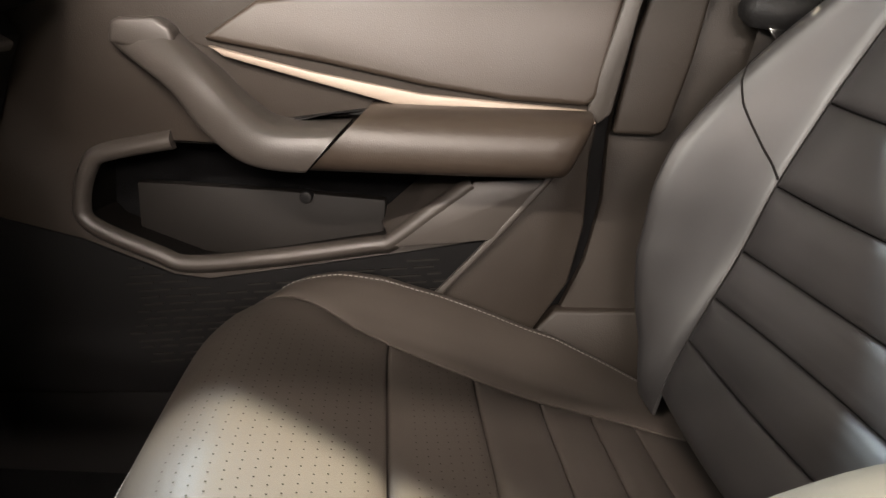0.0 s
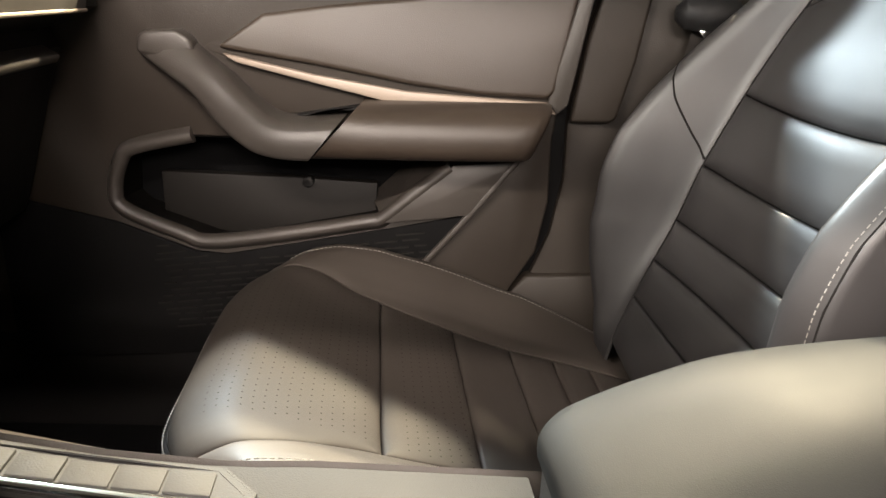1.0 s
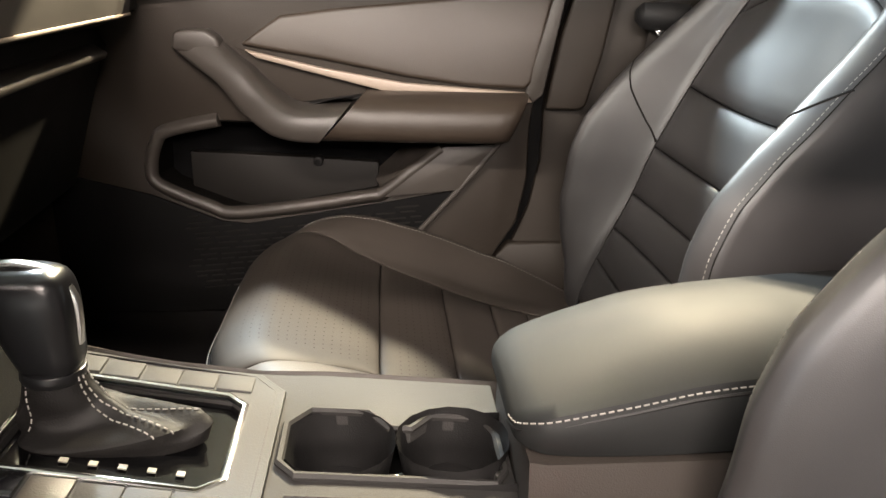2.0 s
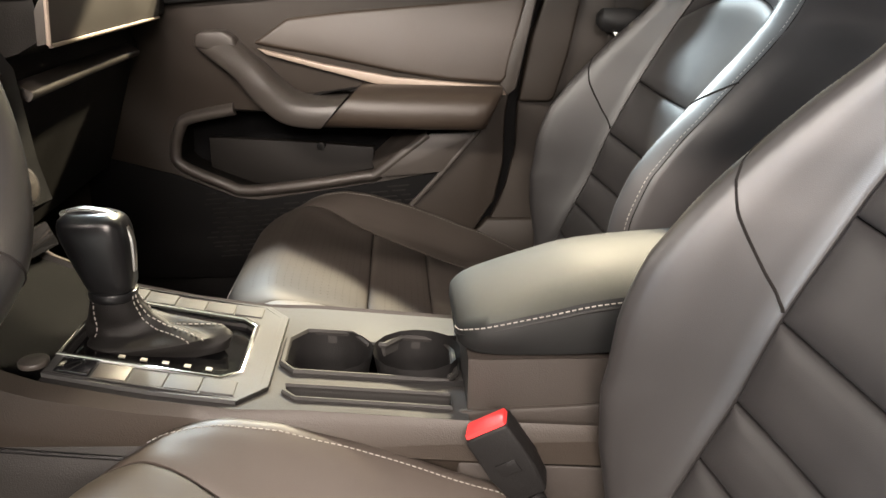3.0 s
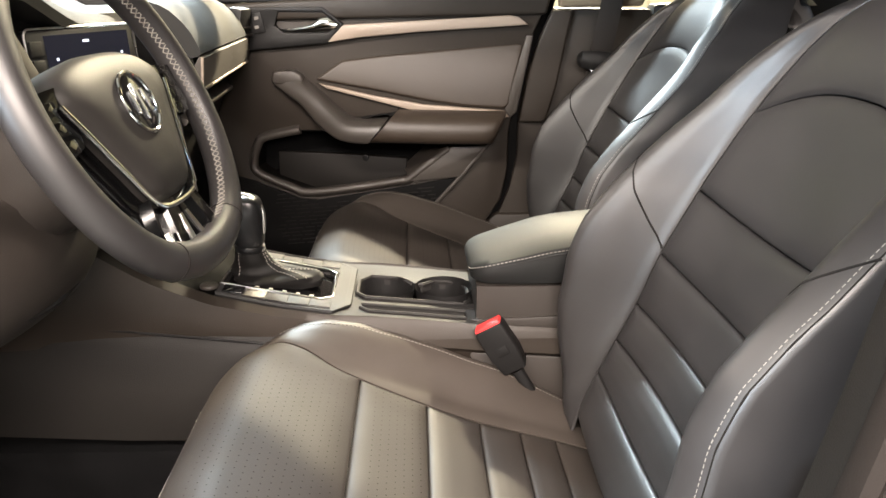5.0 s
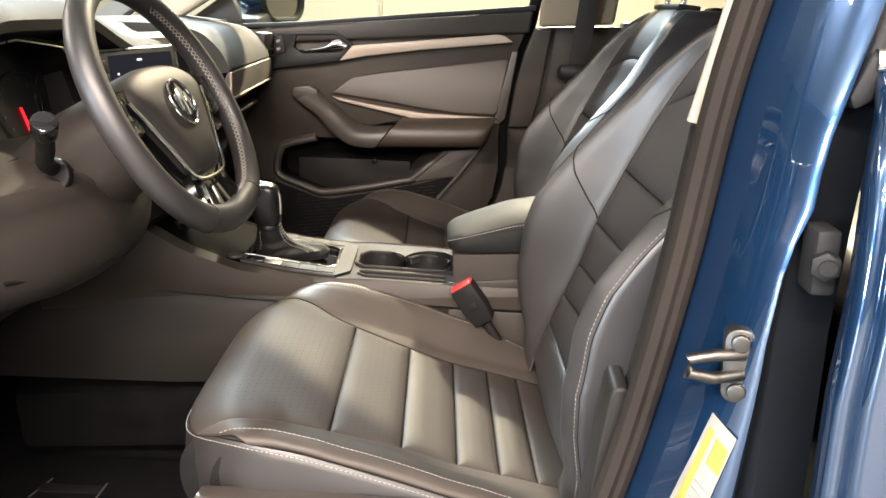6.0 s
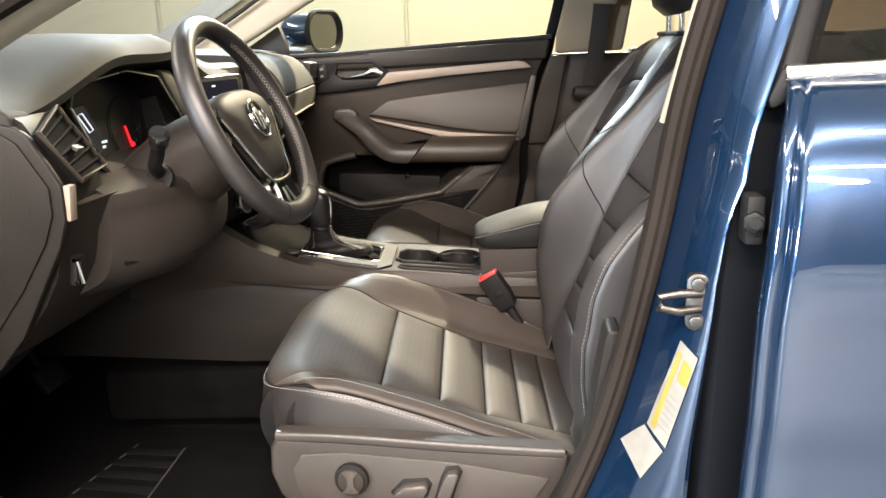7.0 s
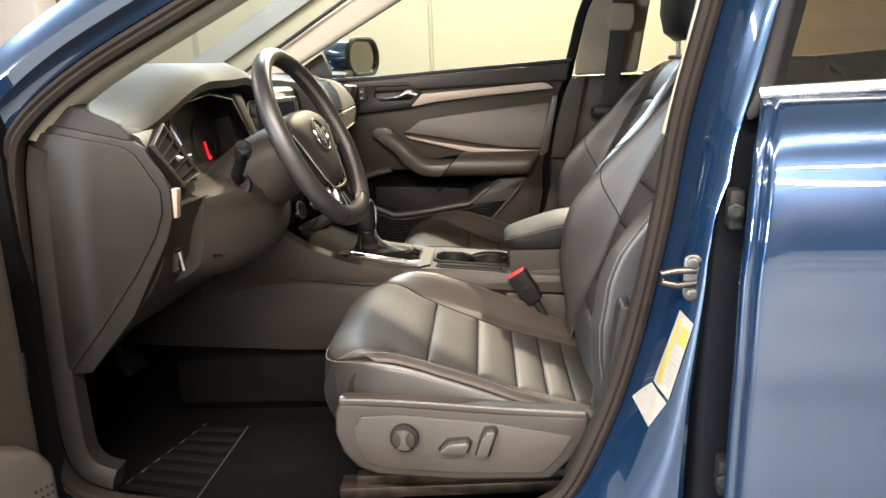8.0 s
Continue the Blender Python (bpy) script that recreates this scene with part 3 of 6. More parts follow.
def decal(name, quad, n, material, lift, label=""):
    bm = bmesh.new()
    (a, b), (c, d) = quad[0], quad[1]
    rows = []
    for i in range(n + 1):
        t = i / n
        l = [quad[0][0] + (quad[3][0] - quad[0][0]) * t, quad[0][1] + (quad[3][1] - quad[0][1]) * t]
        r = [quad[1][0] + (quad[2][0] - quad[1][0]) * t, quad[1][1] + (quad[2][1] - quad[1][1]) * t]
        rows.append([on_pillar(l[0] + (r[0] - l[0]) * k / 10, l[1] + (r[1] - l[1]) * k / 10, lift) for k in range(11)] + [on_pillar(l[0] + (r[0] - l[0]) * k / 10, l[1] + (r[1] - l[1]) * k / 10, lift - 0.0005) for k in range(10, -1, -1)])
    skin(bm, rows)
    return part(name, bm, material, body, label)


decal("tyre_label", [(0.5215, 0.667), (0.5365, 0.654), (0.5095, 0.540), (0.4925, 0.557)], 24, LABELW, 0.0022, "white tyre pressure label with yellow field")
decal("spec_label", [(0.4905, 0.554), (0.5075, 0.535), (0.486, 0.492), (0.467, 0.520)], 12, LABELW, 0.0022, "white specification label")
decal("label_field", [(0.5245, 0.648), (0.5315, 0.641), (0.5265, 0.616), (0.5185, 0.622)], 8, LABELY, 0.0029, "yellow field")
decal("label_band", [(0.5200, 0.655), (0.5230, 0.652), (0.4990, 0.556), (0.4955, 0.560)], 16, LABELY, 0.0029, "yellow band")
for k in range(6):
    t = k / 6
    x0, z0 = 0.514 - 0.012 * t, 0.604 - 0.046 * t
    decal("label_line", [(x0 - 0.002, z0), (x0 + 0.007, z0 - 0.0075), (x0 + 0.0066, z0 - 0.0092), (x0 - 0.0024, z0 - 0.0017)], 4, INK, 0.0029)

# rear door
rdoor = thing("rear_door", "closed blue rear door with chrome window strip", "car door")
YDOOR = [(0.20, -0.850), (0.30, -0.872), (0.45, -0.884), (0.58, -0.889), (0.615, -0.894), (0.65, -0.8935), (0.75, -0.892), (0.79, -0.889), (0.82, -0.884), (0.85, -0.8775), (0.88, -0.870), (0.905, -0.860), (0.93, -0.840), (0.945, -0.812)]
bm = bmesh.new()
rows = []
for z, _ in [(0.20 + 0.745 * i / 44, 0) for i in range(45)]:
    xd = lerp_table(XDOOR, z)
    y = lerp_table(YDOOR, z)
    rise = 0.022
    ring = [(xd + 0.012, y + 0.050, z), (xd + 0.002, y + 0.030, z), (xd, y + 0.014, z), (xd + 0.003, y + 0.008, z), (xd + 0.007, y + 0.0065, z), (xd + 0.012, y + 0.007, z), (xd + 0.0145, y + 0.0095, z), (xd + 0.0165, y + 0.006, z), (xd + 0.019, y + 0.0015, z), (xd + 0.024, y, z)] + [(xd + 0.05 + 0.1 * k, y - 0.004 * min(k, 4) / 4, z + rise * (0.05 + 0.1 * k) * (1 if z > 0.5 else 0.3)) for k in range(10)]
    ring += [(1.5, y + 0.06, z)]
    rows.append(ring)
skin(bm, rows)
part("door_shell", bm, PAINT, rdoor, "glossy blue door skin", sharp=50)
bm = bmesh.new()
sweep(bm, [(0.603, -0.806, 0.950), (0.80, -0.812, 0.957), (1.05, -0.812, 0.966), (1.5, -0.80, 0.98)], rounded(0.010, 0.016, 0.005, 4), up=(0, 0.25, 1))
part("chrome_strip", bm, SATIN, rdoor, "chrome window strip")
bm = bmesh.new()
sweep(bm, [(0.60, -0.790, 0.925), (0.612, -0.788, 0.955), (0.634, -0.765, 1.05), (0.66, -0.735, 1.16)], rounded(0.026, 0.03, 0.008, 3), up=(0, 1, 0))
part("window_frame", bm, BLACKRUBBER, rdoor, "black window frame")
bm = bmesh.new()
plate(bm, [(0.592, 0.915), (0.606, 0.922), (0.612, 0.958), (0.600, 0.955), (0.588, 0.925)], -0.808, -0.77, soft=0.004)
part("frame_corner", bm, BLACKRUBBER, rdoor)
bm = bmesh.new()
sheet(bm, [[(x, -0.795 + 0.30 * (z - 0.95), z) for x in (0.61 + 0.26 * (z - 0.95), 0.75, 0.92)] for z in (0.95, 1.05, 1.16)])
bmesh.ops.solidify(bm, geom=bm.faces[:], thickness=0.004)
g = part("rear_glass", bm, TINT, rdoor, "tinted brown rear side glass")
bm = bmesh.new()
sweep(bm, [(0.79, -0.795, 0.955), (0.80, -0.765, 1.05), (0.82, -0.735, 1.16)], rounded(0.03, 0.02, 0.006), up=(0, 1, 0))
part("glass_divider", bm, BLACKRUBBER, rdoor)
for z, y in ((0.809, -0.826), (0.449, -0.842)):
    bm = bmesh.new()
    box(bm, (0.579, y + 0.01, z), (0.018, 0.03, 0.050), (0, 0, 0), 0.004)
    h = part("hinge_plate", bm, BLACKRUBBER, rdoor)
    bm = bmesh.new()
    disc(bm, (0.577, y - 0.008, z), (-0.3, -1, 0), 0.011, 0.010, 6, 0.001)
    disc(bm, (0.577, y - 0.013, z), (-0.3, -1, 0), 0.006, 0.006, 12)
    part("bolt", bm, DARK, h, "hinge bolt")

# driver door, swung open
fdoor = thing("front_door", "open blue driver door with dark inner panel", "car door")
bm = bmesh.new()
DM = pose(-0.47, -0.84, 0, 0, 0, -112)
plate(bm, [(0.0, 0.30), (0.95, 0.30), (1.02, 0.60), (1.0, 0.95), (0.06, 0.93), (0.0, 0.80)], 0.0, 0.05, soft=0.012, move=DM)
part("door_skin", bm, PAINT, fdoor)
bm = bmesh.new()
plate(bm, [(-0.004, 0.33), (0.93, 0.33), (1.0, 0.60), (0.98, 0.94), (0.08, 0.92), (0.0, 0.80)], 0.05, 0.092, soft=0.015, move=DM)
part("door_panel", bm, SOFT, fdoor, "dark inner door panel")
bm = bmesh.new()
plate(bm, [(0.010, 0.36), (0.012, 0.465), (0.030, 0.494), (0.090, 0.521), (0.60, 0.56), (0.60, 0.33), (0.10, 0.33)], 0.088, 0.14, soft=0.010, segments=3, move=DM)
bin_ = part("door_bin", bm, HARD, fdoor, "grey plastic door bin")
for r in range(3):
    for c in range(4):
        bm = bmesh.new()
        disc(bm, DM @ Vector((0.022 + 0.008 * c, 0.1405, 0.440 - 0.012 * r)), DM.to_3x3() @ Vector((0, 1, 0)), 0.0022, 0.002, 8)
        part("grille_hole", bm, HOLE, bin_)
bm = bmesh.new()
box(bm, (-0.462, -0.790, 0.560), (0.012, 0.016, 0.055), (0, 0, 20), 0.003)
part("door_hinge", bm, SATIN, fdoor, "bare steel door hinge")

# ---------------------------------------------------------------- passenger door
pdoor = thing("front_door", "closed passenger door with brown padded panel and armrest", "car door")
PREAR = [(0.401, 0.957), (0.373, 0.89), (0.348, 0.80), (0.330, 0.71), (0.323, 0.66), (0.323, 0.57), (0.309, 0.495), (0.272, 0.434), (0.25, 0.40)]
POCKET = [(-0.295, 0.62), (-0.278, 0.634), (-0.184, 0.657), (-0.10, 0.655), (0.10, 0.655), (0.25, 0.650), (0.262, 0.628), (0.183, 0.622), (0.145, 0.590), (0.095, 0.543), (0.06, 0.535), (-0.06, 0.512), (-0.142, 0.497), (-0.17, 0.502), (-0.285, 0.543), (-0.300, 0.558)]
bm = bmesh.new()
plate(bm, PREAR + [(-0.30, 0.33), (-0.62, 0.36), (-0.62, 0.93), (-0.40, 0.945)], 0.715, 0.755, holes=[POCKET], soft=0.004)
panel = part("door_panel", bm, SOFT, pdoor)
bm = bmesh.new()
plate(bm, [(0.41, 0.985), (0.40, 0.93), (-0.62, 0.90), (-0.62, 0.925), (-0.20, 0.955)], 0.700, 0.735, soft=0.008, segments=3)
part("door_top_rail", bm, SOFT, pdoor)
bm = bmesh.new()
plate(bm, [(-0.66, 0.30), (-0.66, 0.92), (0.38, 0.96), (0.30, 0.45), (0.22, 0.35)], 0.80, 0.86, soft=0.01)
part("door_skin", bm, PAINT, pdoor)
# padded upper insert
TILT = Matrix(((1, 0, 0, 0), (0, 1, 0.13, -0.13 * 0.74), (0, 0, 1, 0), (0, 0, 0, 1)))
INS = [(-0.135, 0.778), (-0.072, 0.822), (0.02, 0.835), (0.338, 0.868), (0.352, 0.862), (0.322, 0.728), (0.312, 0.718), (0.22, 0.722), (0.125, 0.734), (0.0, 0.757)]
bm = bmesh.new()
plate(bm, INS, 0.720, 0.698, soft=0.010, segments=4, move=TILT)
part("door_insert", bm, SOFTPAD, pdoor, "brown padded leatherette insert")
bm = bmesh.new()
INS2 = [(-0.16, 0.775), (-0.085, 0.836), (0.02, 0.849), (0.352, 0.884), (0.366, 0.872), (0.333, 0.700), (0.118, 0.702), (-0.10, 0.758)]
plate(bm, INS2, 0.724, 0.709, soft=0.004, move=TILT)
part("insert_frame", bm, SOFT, panel)
bm = bmesh.new()
plate(bm, [(-0.127, 0.771), (-0.005, 0.745), (0.12, 0.725), (0.312, 0.713), (0.325, 0.697), (0.22, 0.702), (0.113, 0.706), (-0.03, 0.740), (-0.108, 0.759)], 0.712, 0.697, soft=0.003)
part("accent_strip", bm, CHAMP, pdoor, "light satin accent strip")
bm = bmesh.new()
plate(bm, [(0.312, 0.713), (0.325, 0.697), (0.340, 0.71), (0.372, 0.885), (0.356, 0.885)], 0.712, 0.699, soft=0.003)
part("accent_strip", bm, HARD, pdoor)
# bright strip along the top with the opener bowl
bm = bmesh.new()
plate(bm, [(-0.102, 0.863), (-0.064, 0.903), (0.10, 0.913), (0.318, 0.928), (0.338, 0.924), (0.36, 0.908), (0.33, 0.905), (0.12, 0.890), (-0.03, 0.875)], 0.712, 0.694, soft=0.004)
part("bright_strip", bm, CHAMP, pdoor, "light satin metal strip")
bm = bmesh.new()
bowl = [(-0.212, 0.930), (-0.110, 0.930), (-0.074, 0.904), (-0.100, 0.886), (-0.200, 0.884), (-0.222, 0.900)]
plate(bm, [(-0.352, 0.938), (-0.11, 0.942), (-0.062, 0.905), (-0.098, 0.862), (-0.296, 0.842), (-0.36, 0.85)], 0.712, 0.696, holes=[bowl], soft=0.003)
part("opener_bezel", bm, DARK, pdoor)
bm = bmesh.new()
plate(bm, [(-0.23, 0.937), (-0.06, 0.937), (-0.06, 0.876), (-0.23, 0.876)], 0.760, 0.757)
part("opener_bowl", bm, DARK, pdoor)
bm = bmesh.new()
skin(bm, [[(x, y + 0.006 * math.cos(t), z + h * math.sin(t)) for t in [k * math.pi / 4 for k in range(8)]] for x, y, z, h in
          ((-0.212, 0.715, 0.889, 0.003), (-0.17, 0.702, 0.892, 0.004), (-0.135, 0.694, 0.897, 0.006), (-0.115, 0.690, 0.905, 0.012), (-0.098, 0.690, 0.907, 0.012), (-0.078, 0.694, 0.902, 0.006))])
part("opener_lever", bm, CHROME, pdoor, "chrome door opener lever")
bm = bmesh.new()
box(bm, (-0.262, 0.694, 0.905), (0.030, 0.004, 0.045), (0, -12, 0), 0.003)
part("lock_switch", bm, DARK, pdoor)
for dz in (0.011, -0.009):
    bm = bmesh.new()
    box(bm, (-0.262, 0.6915, 0.905 + dz), (0.010, 0.002, 0.007), (0, -12, 0), 0.0005)
    part("switch_mark", bm, THREAD, pdoor)
# armrest and pull handle
ARM = [(0.722, 0.713), (0.690, 0.713), (0.660, 0.712), (0.636, 0.707), (0.621, 0.700), (0.613, 0.690), (0.610, 0.676), (0.611, 0.662), (0.616, 0.651), (0.628, 0.645), (0.66, 0.643), (0.722, 0.643)]
bm = bmesh.new()
rows = []
for x, k in ((0.002, 1.0), (0.05, 1.0), (0.12, 1.0), (0.20, 0.99), (0.25, 0.97), (0.268, 0.95), (0.279, 0.90), (0.285, 0.80), (0.287, 0.60)):
    front = max(0.0, 1 - x / 0.12)
    rear = smooth(0.16, 0.27, x)
    rows.append([(x + (z - 0.646) * (0.92 * front + 0.45 * rear), 0.722 + (y - 0.722) * k, z if y > 0.70 else 0.676 + (z - 0.676) * (0.9 + 0.1 * k)) for y, z in ARM])
skin(bm, rows)
part("armrest", bm, SOFTPAD, pdoor, "padded brown armrest")
bm = bmesh.new()
EDGES = [((-0.172, 0.690, 0.782), (-0.230, 0.692, 0.768)), ((-0.150, 0.672, 0.763), (-0.194, 0.676, 0.746)), ((-0.125, 0.656, 0.743), (-0.158, 0.660, 0.723)), ((-0.095, 0.640, 0.716), (-0.122, 0.643, 0.686)),
         ((-0.066, 0.624, 0.696), (-0.094, 0.626, 0.668)), ((-0.048, 0.616, 0.688), (-0.072, 0.617, 0.656)), ((-0.030, 0.612, 0.685), (-0.050, 0.613, 0.650)), ((0.000, 0.611, 0.685), (-0.027, 0.612, 0.647)), ((0.034, 0.611, 0.687), (0.000, 0.612, 0.646))]
up_line = catmull([a for a, b in EDGES], 5)
low_line = catmull([b for a, b in EDGES], 5)
rows = []
for i, (a, b) in enumerate(zip(up_line, low_line)):
    d = (a - b).normalized()
    k = i / (len(up_line) - 1)
    o = Vector((0, 1, 0))
    back = 0.05 + 0.05 * k
    rows.append([b + o * back, b + o * 0.012 - d * 0.004, b + o * 0.003 - d * 0.002, b + d * 0.004 - o * 0.001, a.lerp(b, 0.5) - o * 0.004, a - d * 0.004 - o * 0.001, a + o * 0.002, a + o * 0.010 + d * 0.006, a + o * 0.024 + d * 0.009, a + o * back + d * 0.008])
skin(bm, rows)
part("pull_handle", bm, HARD, pdoor, "grey-brown pull handle", sharp=60)
bm = bmesh.new()
plate(bm, [(-0.233, 0.794), (-0.222, 0.799), (-0.182, 0.801), (-0.163, 0.789), (-0.158, 0.768), (-0.19, 0.762), (-0.236, 0.770)], 0.722, 0.686, soft=0.006, segments=3)
part("handle_root", bm, HARD, pdoor)
bm = bmesh.new()
plate(bm, [(-0.04, 0.690), (0.06, 0.706), (0.31, 0.703), (0.31, 0.699), (0.02, 0.70), (-0.03, 0.688)], 0.716, 0.685, soft=0.001)
part("armrest_tray", bm, DARK, pdoor)
# map pocket; wall and liner take a darker trim tone for the shade inside
bm = bmesh.new()
inner = [(0.0 + (x - 0.0) * 0.97, z * 0.985 + 0.0085) for x, z in POCKET]
sheet(bm, [[(x, 0.708, z) for x, z in POCKET], [(x, 0.80, z) for x, z in inner]], wrap_v=True)
bmesh.ops.solidify(bm, geom=bm.faces[:], thickness=0.002)
part("pocket_wall", bm, LOWER, panel)
bm = bmesh.new()
box(bm, (-0.02, 0.803, 0.575), (0.60, 0.008, 0.20))
# the carpet's near black paints the deep shade at the pocket back
part("pocket_back", bm, CARPET, panel)
bm = bmesh.new()
plate(bm, [(-0.25, 0.592), (-0.06, 0.587), (0.074, 0.580), (0.070, 0.50), (-0.25, 0.48)], 0.772, 0.795, soft=0.003)
part("pocket_liner", bm, LOWER, panel)
bm = bmesh.new()
skin(bm, [[(0.087, 0.706, 0.541), (0.190, 0.706, 0.625), (0.200, 0.706, 0.621), (0.10, 0.706, 0.535)], [(0.062, 0.795, 0.556), (0.150, 0.795, 0.640), (0.20, 0.795, 0.640), (0.10, 0.795, 0.535)]])
part("pocket_end", bm, HARD, panel)
bm = bmesh.new()
disc(bm, (-0.028, 0.765, 0.583), (0, -1, 0), 0.008, 0.02, 16, 0.002)
disc(bm, (-0.028, 0.757, 0.583), (0, -1, 0), 0.004, 0.004, 10)
part("screw_cap", bm, DARK, panel)
bm = bmesh.new()
rim = catmull([(-0.178, 0.704, 0.658), (-0.262, 0.705, 0.639), (-0.284, 0.706, 0.620), (-0.297, 0.707, 0.578), (-0.286, 0.706, 0.548), (-0.205, 0.704, 0.514), (-0.165, 0.703, 0.503), (-0.06, 0.702, 0.516), (0.06, 0.702, 0.537), (0.086, 0.702, 0.543), (0.135, 0.702, 0.582), (0.183, 0.702, 0.620)], 6)
sweep(bm, rim, [(-0.010, -0.014), (-0.010, -0.004), (-0.007, 0.0), (-0.002, 0.003), (0.003, 0.0026), (0.006, 0.0), (0.009, -0.004), (0.012, -0.009), (0.014, -0.014)], up=(0, -1, 0))
part("pocket_rim", bm, HARD, pdoor)
bm = bmesh.new()
plate(bm, [(0.186, 0.624), (0.274, 0.630), (0.262, 0.615), (0.211, 0.552), (0.088, 0.538)], 0.722, 0.701, soft=0.002)
part("pocket_cheek", bm, HARD, pdoor)
# loudspeaker field with raised dashes; its forward end paints the shaded door front black
bm = bmesh.new()
plate(bm, [(-0.47, 0.57), (-0.30, 0.531), (-0.186, 0.488), (-0.142, 0.484), (0.095, 0.527), (0.205, 0.549), (0.148, 0.478), (0.06, 0.40), (-0.10, 0.33), (-0.47, 0.31)], 0.7165, 0.709, soft=0.002)
sp = part("speaker_grille", bm, TRAYBLACK, pdoor, "black speaker grille with raised dashes, carried forward as painted shade")
bm = bmesh.new()
rng = random.Random(4)
for r in range(14):
    z = 0.530 - r * 0.0098
    x = -0.25 + rng.random() * 0.03
    right = 0.190 - 0.0085 * r
    while x < right:
        w = 0.016 + 0.030 * rng.random()
        top = lerp_table([(-0.30, 0.53), (-0.186, 0.482), (-0.142, 0.479), (0.095, 0.523), (0.205, 0.546)], x)
        zz = z + 0.10 * (x - 0.1)
        if zz < top - 0.004 and x + w < right + 0.01:
            box(bm, (x + w / 2, 0.7078, zz), (w, 0.003, 0.0022), (0, -6, 0))
        x += w + 0.008
part("grille_dash", bm, LOWER, sp, kind="stuff")
bm = bmesh.new()
sweep(bm, catmull([(0.130, 0.708, 0.460), (0.148, 0.707, 0.480), (0.212, 0.705, 0.554), (0.272, 0.704, 0.628), (0.292, 0.703, 0.660), (0.302, 0.703, 0.688)], 5), rounded(0.009, 0.008, 0.003), up=(0, -1, 0))
part("edge_bead", bm, HARD, pdoor)
# side glass and its seal
bm = bmesh.new()
plate(bm, [(-0.46, 0.95), (-0.20, 0.95), (0.42, 0.985), (0.47, 1.17), (0.56, 1.33), (0.06, 1.30), (-0.24, 1.17)], 0.735, 0.739)
g = part("side_glass", bm, PANE, pdoor, "clear side glass")
g.visible_shadow = False
bm = bmesh.new()
sweep(bm, [(-0.46, 0.722, 0.952), (-0.20, 0.722, 0.958), (0.10, 0.722, 0.975), (0.415, 0.722, 0.992)], rounded(0.03, 0.014, 0.005))
part("glass_seal", bm, BLACKRUBBER, pdoor)
bm = bmesh.new()
plate(bm, [(-0.55, 0.94), (-0.36, 0.945), (-0.375, 1.0), (-0.392, 1.045), (-0.49, 0.985)], 0.715, 0.745, soft=0.004)
part("mirror_sail", bm, DARK, pdoor)

# outside mirror
mirror = thing("side_mirror", "blue side mirror with black rim outside the passenger window", "mirror")
MIRROR_TURN = pose(-0.325, 0.915, 1.028, 0, 0, -18) @ pose(0.30, -0.925, -1.025)
bm = bmesh.new()
rows = []
for k in range(9):
    a = k / 8
    r = (1 - a ** 3) ** 0.5 if a < 1 else 0.02
    rows.append([(-0.285 - 0.13 * a, 0.925 + y * (0.35 + 0.65 * r), 1.025 + z * (0.3 + 0.7 * r)) for y, z in rounded(0.19, 0.118, 0.057, 6)])
skin(bm, rows)
bm.transform(MIRROR_TURN)
part("mirror_shell", bm, PAINT, mirror)
bm = bmesh.new()
ring = [(-0.276, 0.925 + y, 1.025 + z) for y, z in rounded(0.195, 0.122, 0.059, 7)]
tube(bm, ring, 0.009, 8, True, up=(1, 0, 0))
bm.transform(MIRROR_TURN)
part("mirror_rim", bm, BLACKRUBBER, mirror)
bm = bmesh.new()
plate(bm, [(0.925 + y, 1.025 + z) for y, z in rounded(0.18, 0.108, 0.052, 7)], -0.279, -0.283, axes="yz")
bm.transform(MIRROR_TURN)
part("mirror_glass", bm, MIRROR, mirror)
bm = bmesh.new()
box(bm, (-0.36, 0.80, 0.965), (0.08, 0.14, 0.04), (8, 0, 0), 0.012)
part("mirror_arm", bm, BLACKRUBBER, mirror)

# ---------------------------------------------------------------- centre console
con = thing("center_console", "dark plastic centre console between the front seats", "console")


def con_z(x):
    return lerp_table([(-0.45, 0.70), (-0.30, 0.665), (-0.208, 0.605), (-0.125, 0.570), (-0.04, 0.551), (0.04, 0.539), (0.10, 0.537), (0.25, 0.523), (0.6, 0.50)], x)


bm = bmesh.new()
cup = [(x, y) for x, y in ((0.072, -0.030), (0.085, -0.046), (0.235, -0.046), (0.243, -0.030), (0.243, 0.020), (0.232, 0.044), (0.190, 0.044), (0.172, 0.022), (0.155, 0.022), (0.138, 0.044), (0.090, 0.044), (0.072, 0.022))]
slot = [(0.080, -0.070), (0.235, -0.070), (0.235, -0.094), (0.092, -0.094), (0.080, -0.082)]
gate = [(-0.120, -0.066), (0.022, -0.066), (0.034, -0.054), (0.034, 0.046), (0.022, 0.058), (-0.120, 0.058)]
plate(bm, [(-0.124, -0.112), (0.25, -0.112), (0.25, 0.108), (-0.124, 0.108)], -0.010, 0.0, holes=[cup, slot, gate], axes="xy")
for k in range(12):
    bmesh.ops.bisect_plane(bm, geom=bm.verts[:] + bm.edges[:] + bm.faces[:], plane_co=(-0.185 + 0.035 * k, 0, 0), plane_no=(1, 0, 0))
for v in bm.verts:
    v.co.z += con_z(v.co.x)
top = part("console_top", bm, CONSOLE, con)
bm = bmesh.new()
sheet(bm, [[(x, y, con_z(x) - 0.003) for y in (-0.110, -0.05, 0.05, 0.108)] for x in (-0.30, -0.25, -0.208, -0.165, -0.125)])
bmesh.ops.solidify(bm, geom=bm.faces[:], thickness=0.006)
part("console_front", bm, TRAYBLACK, con)
bm = bmesh.new()
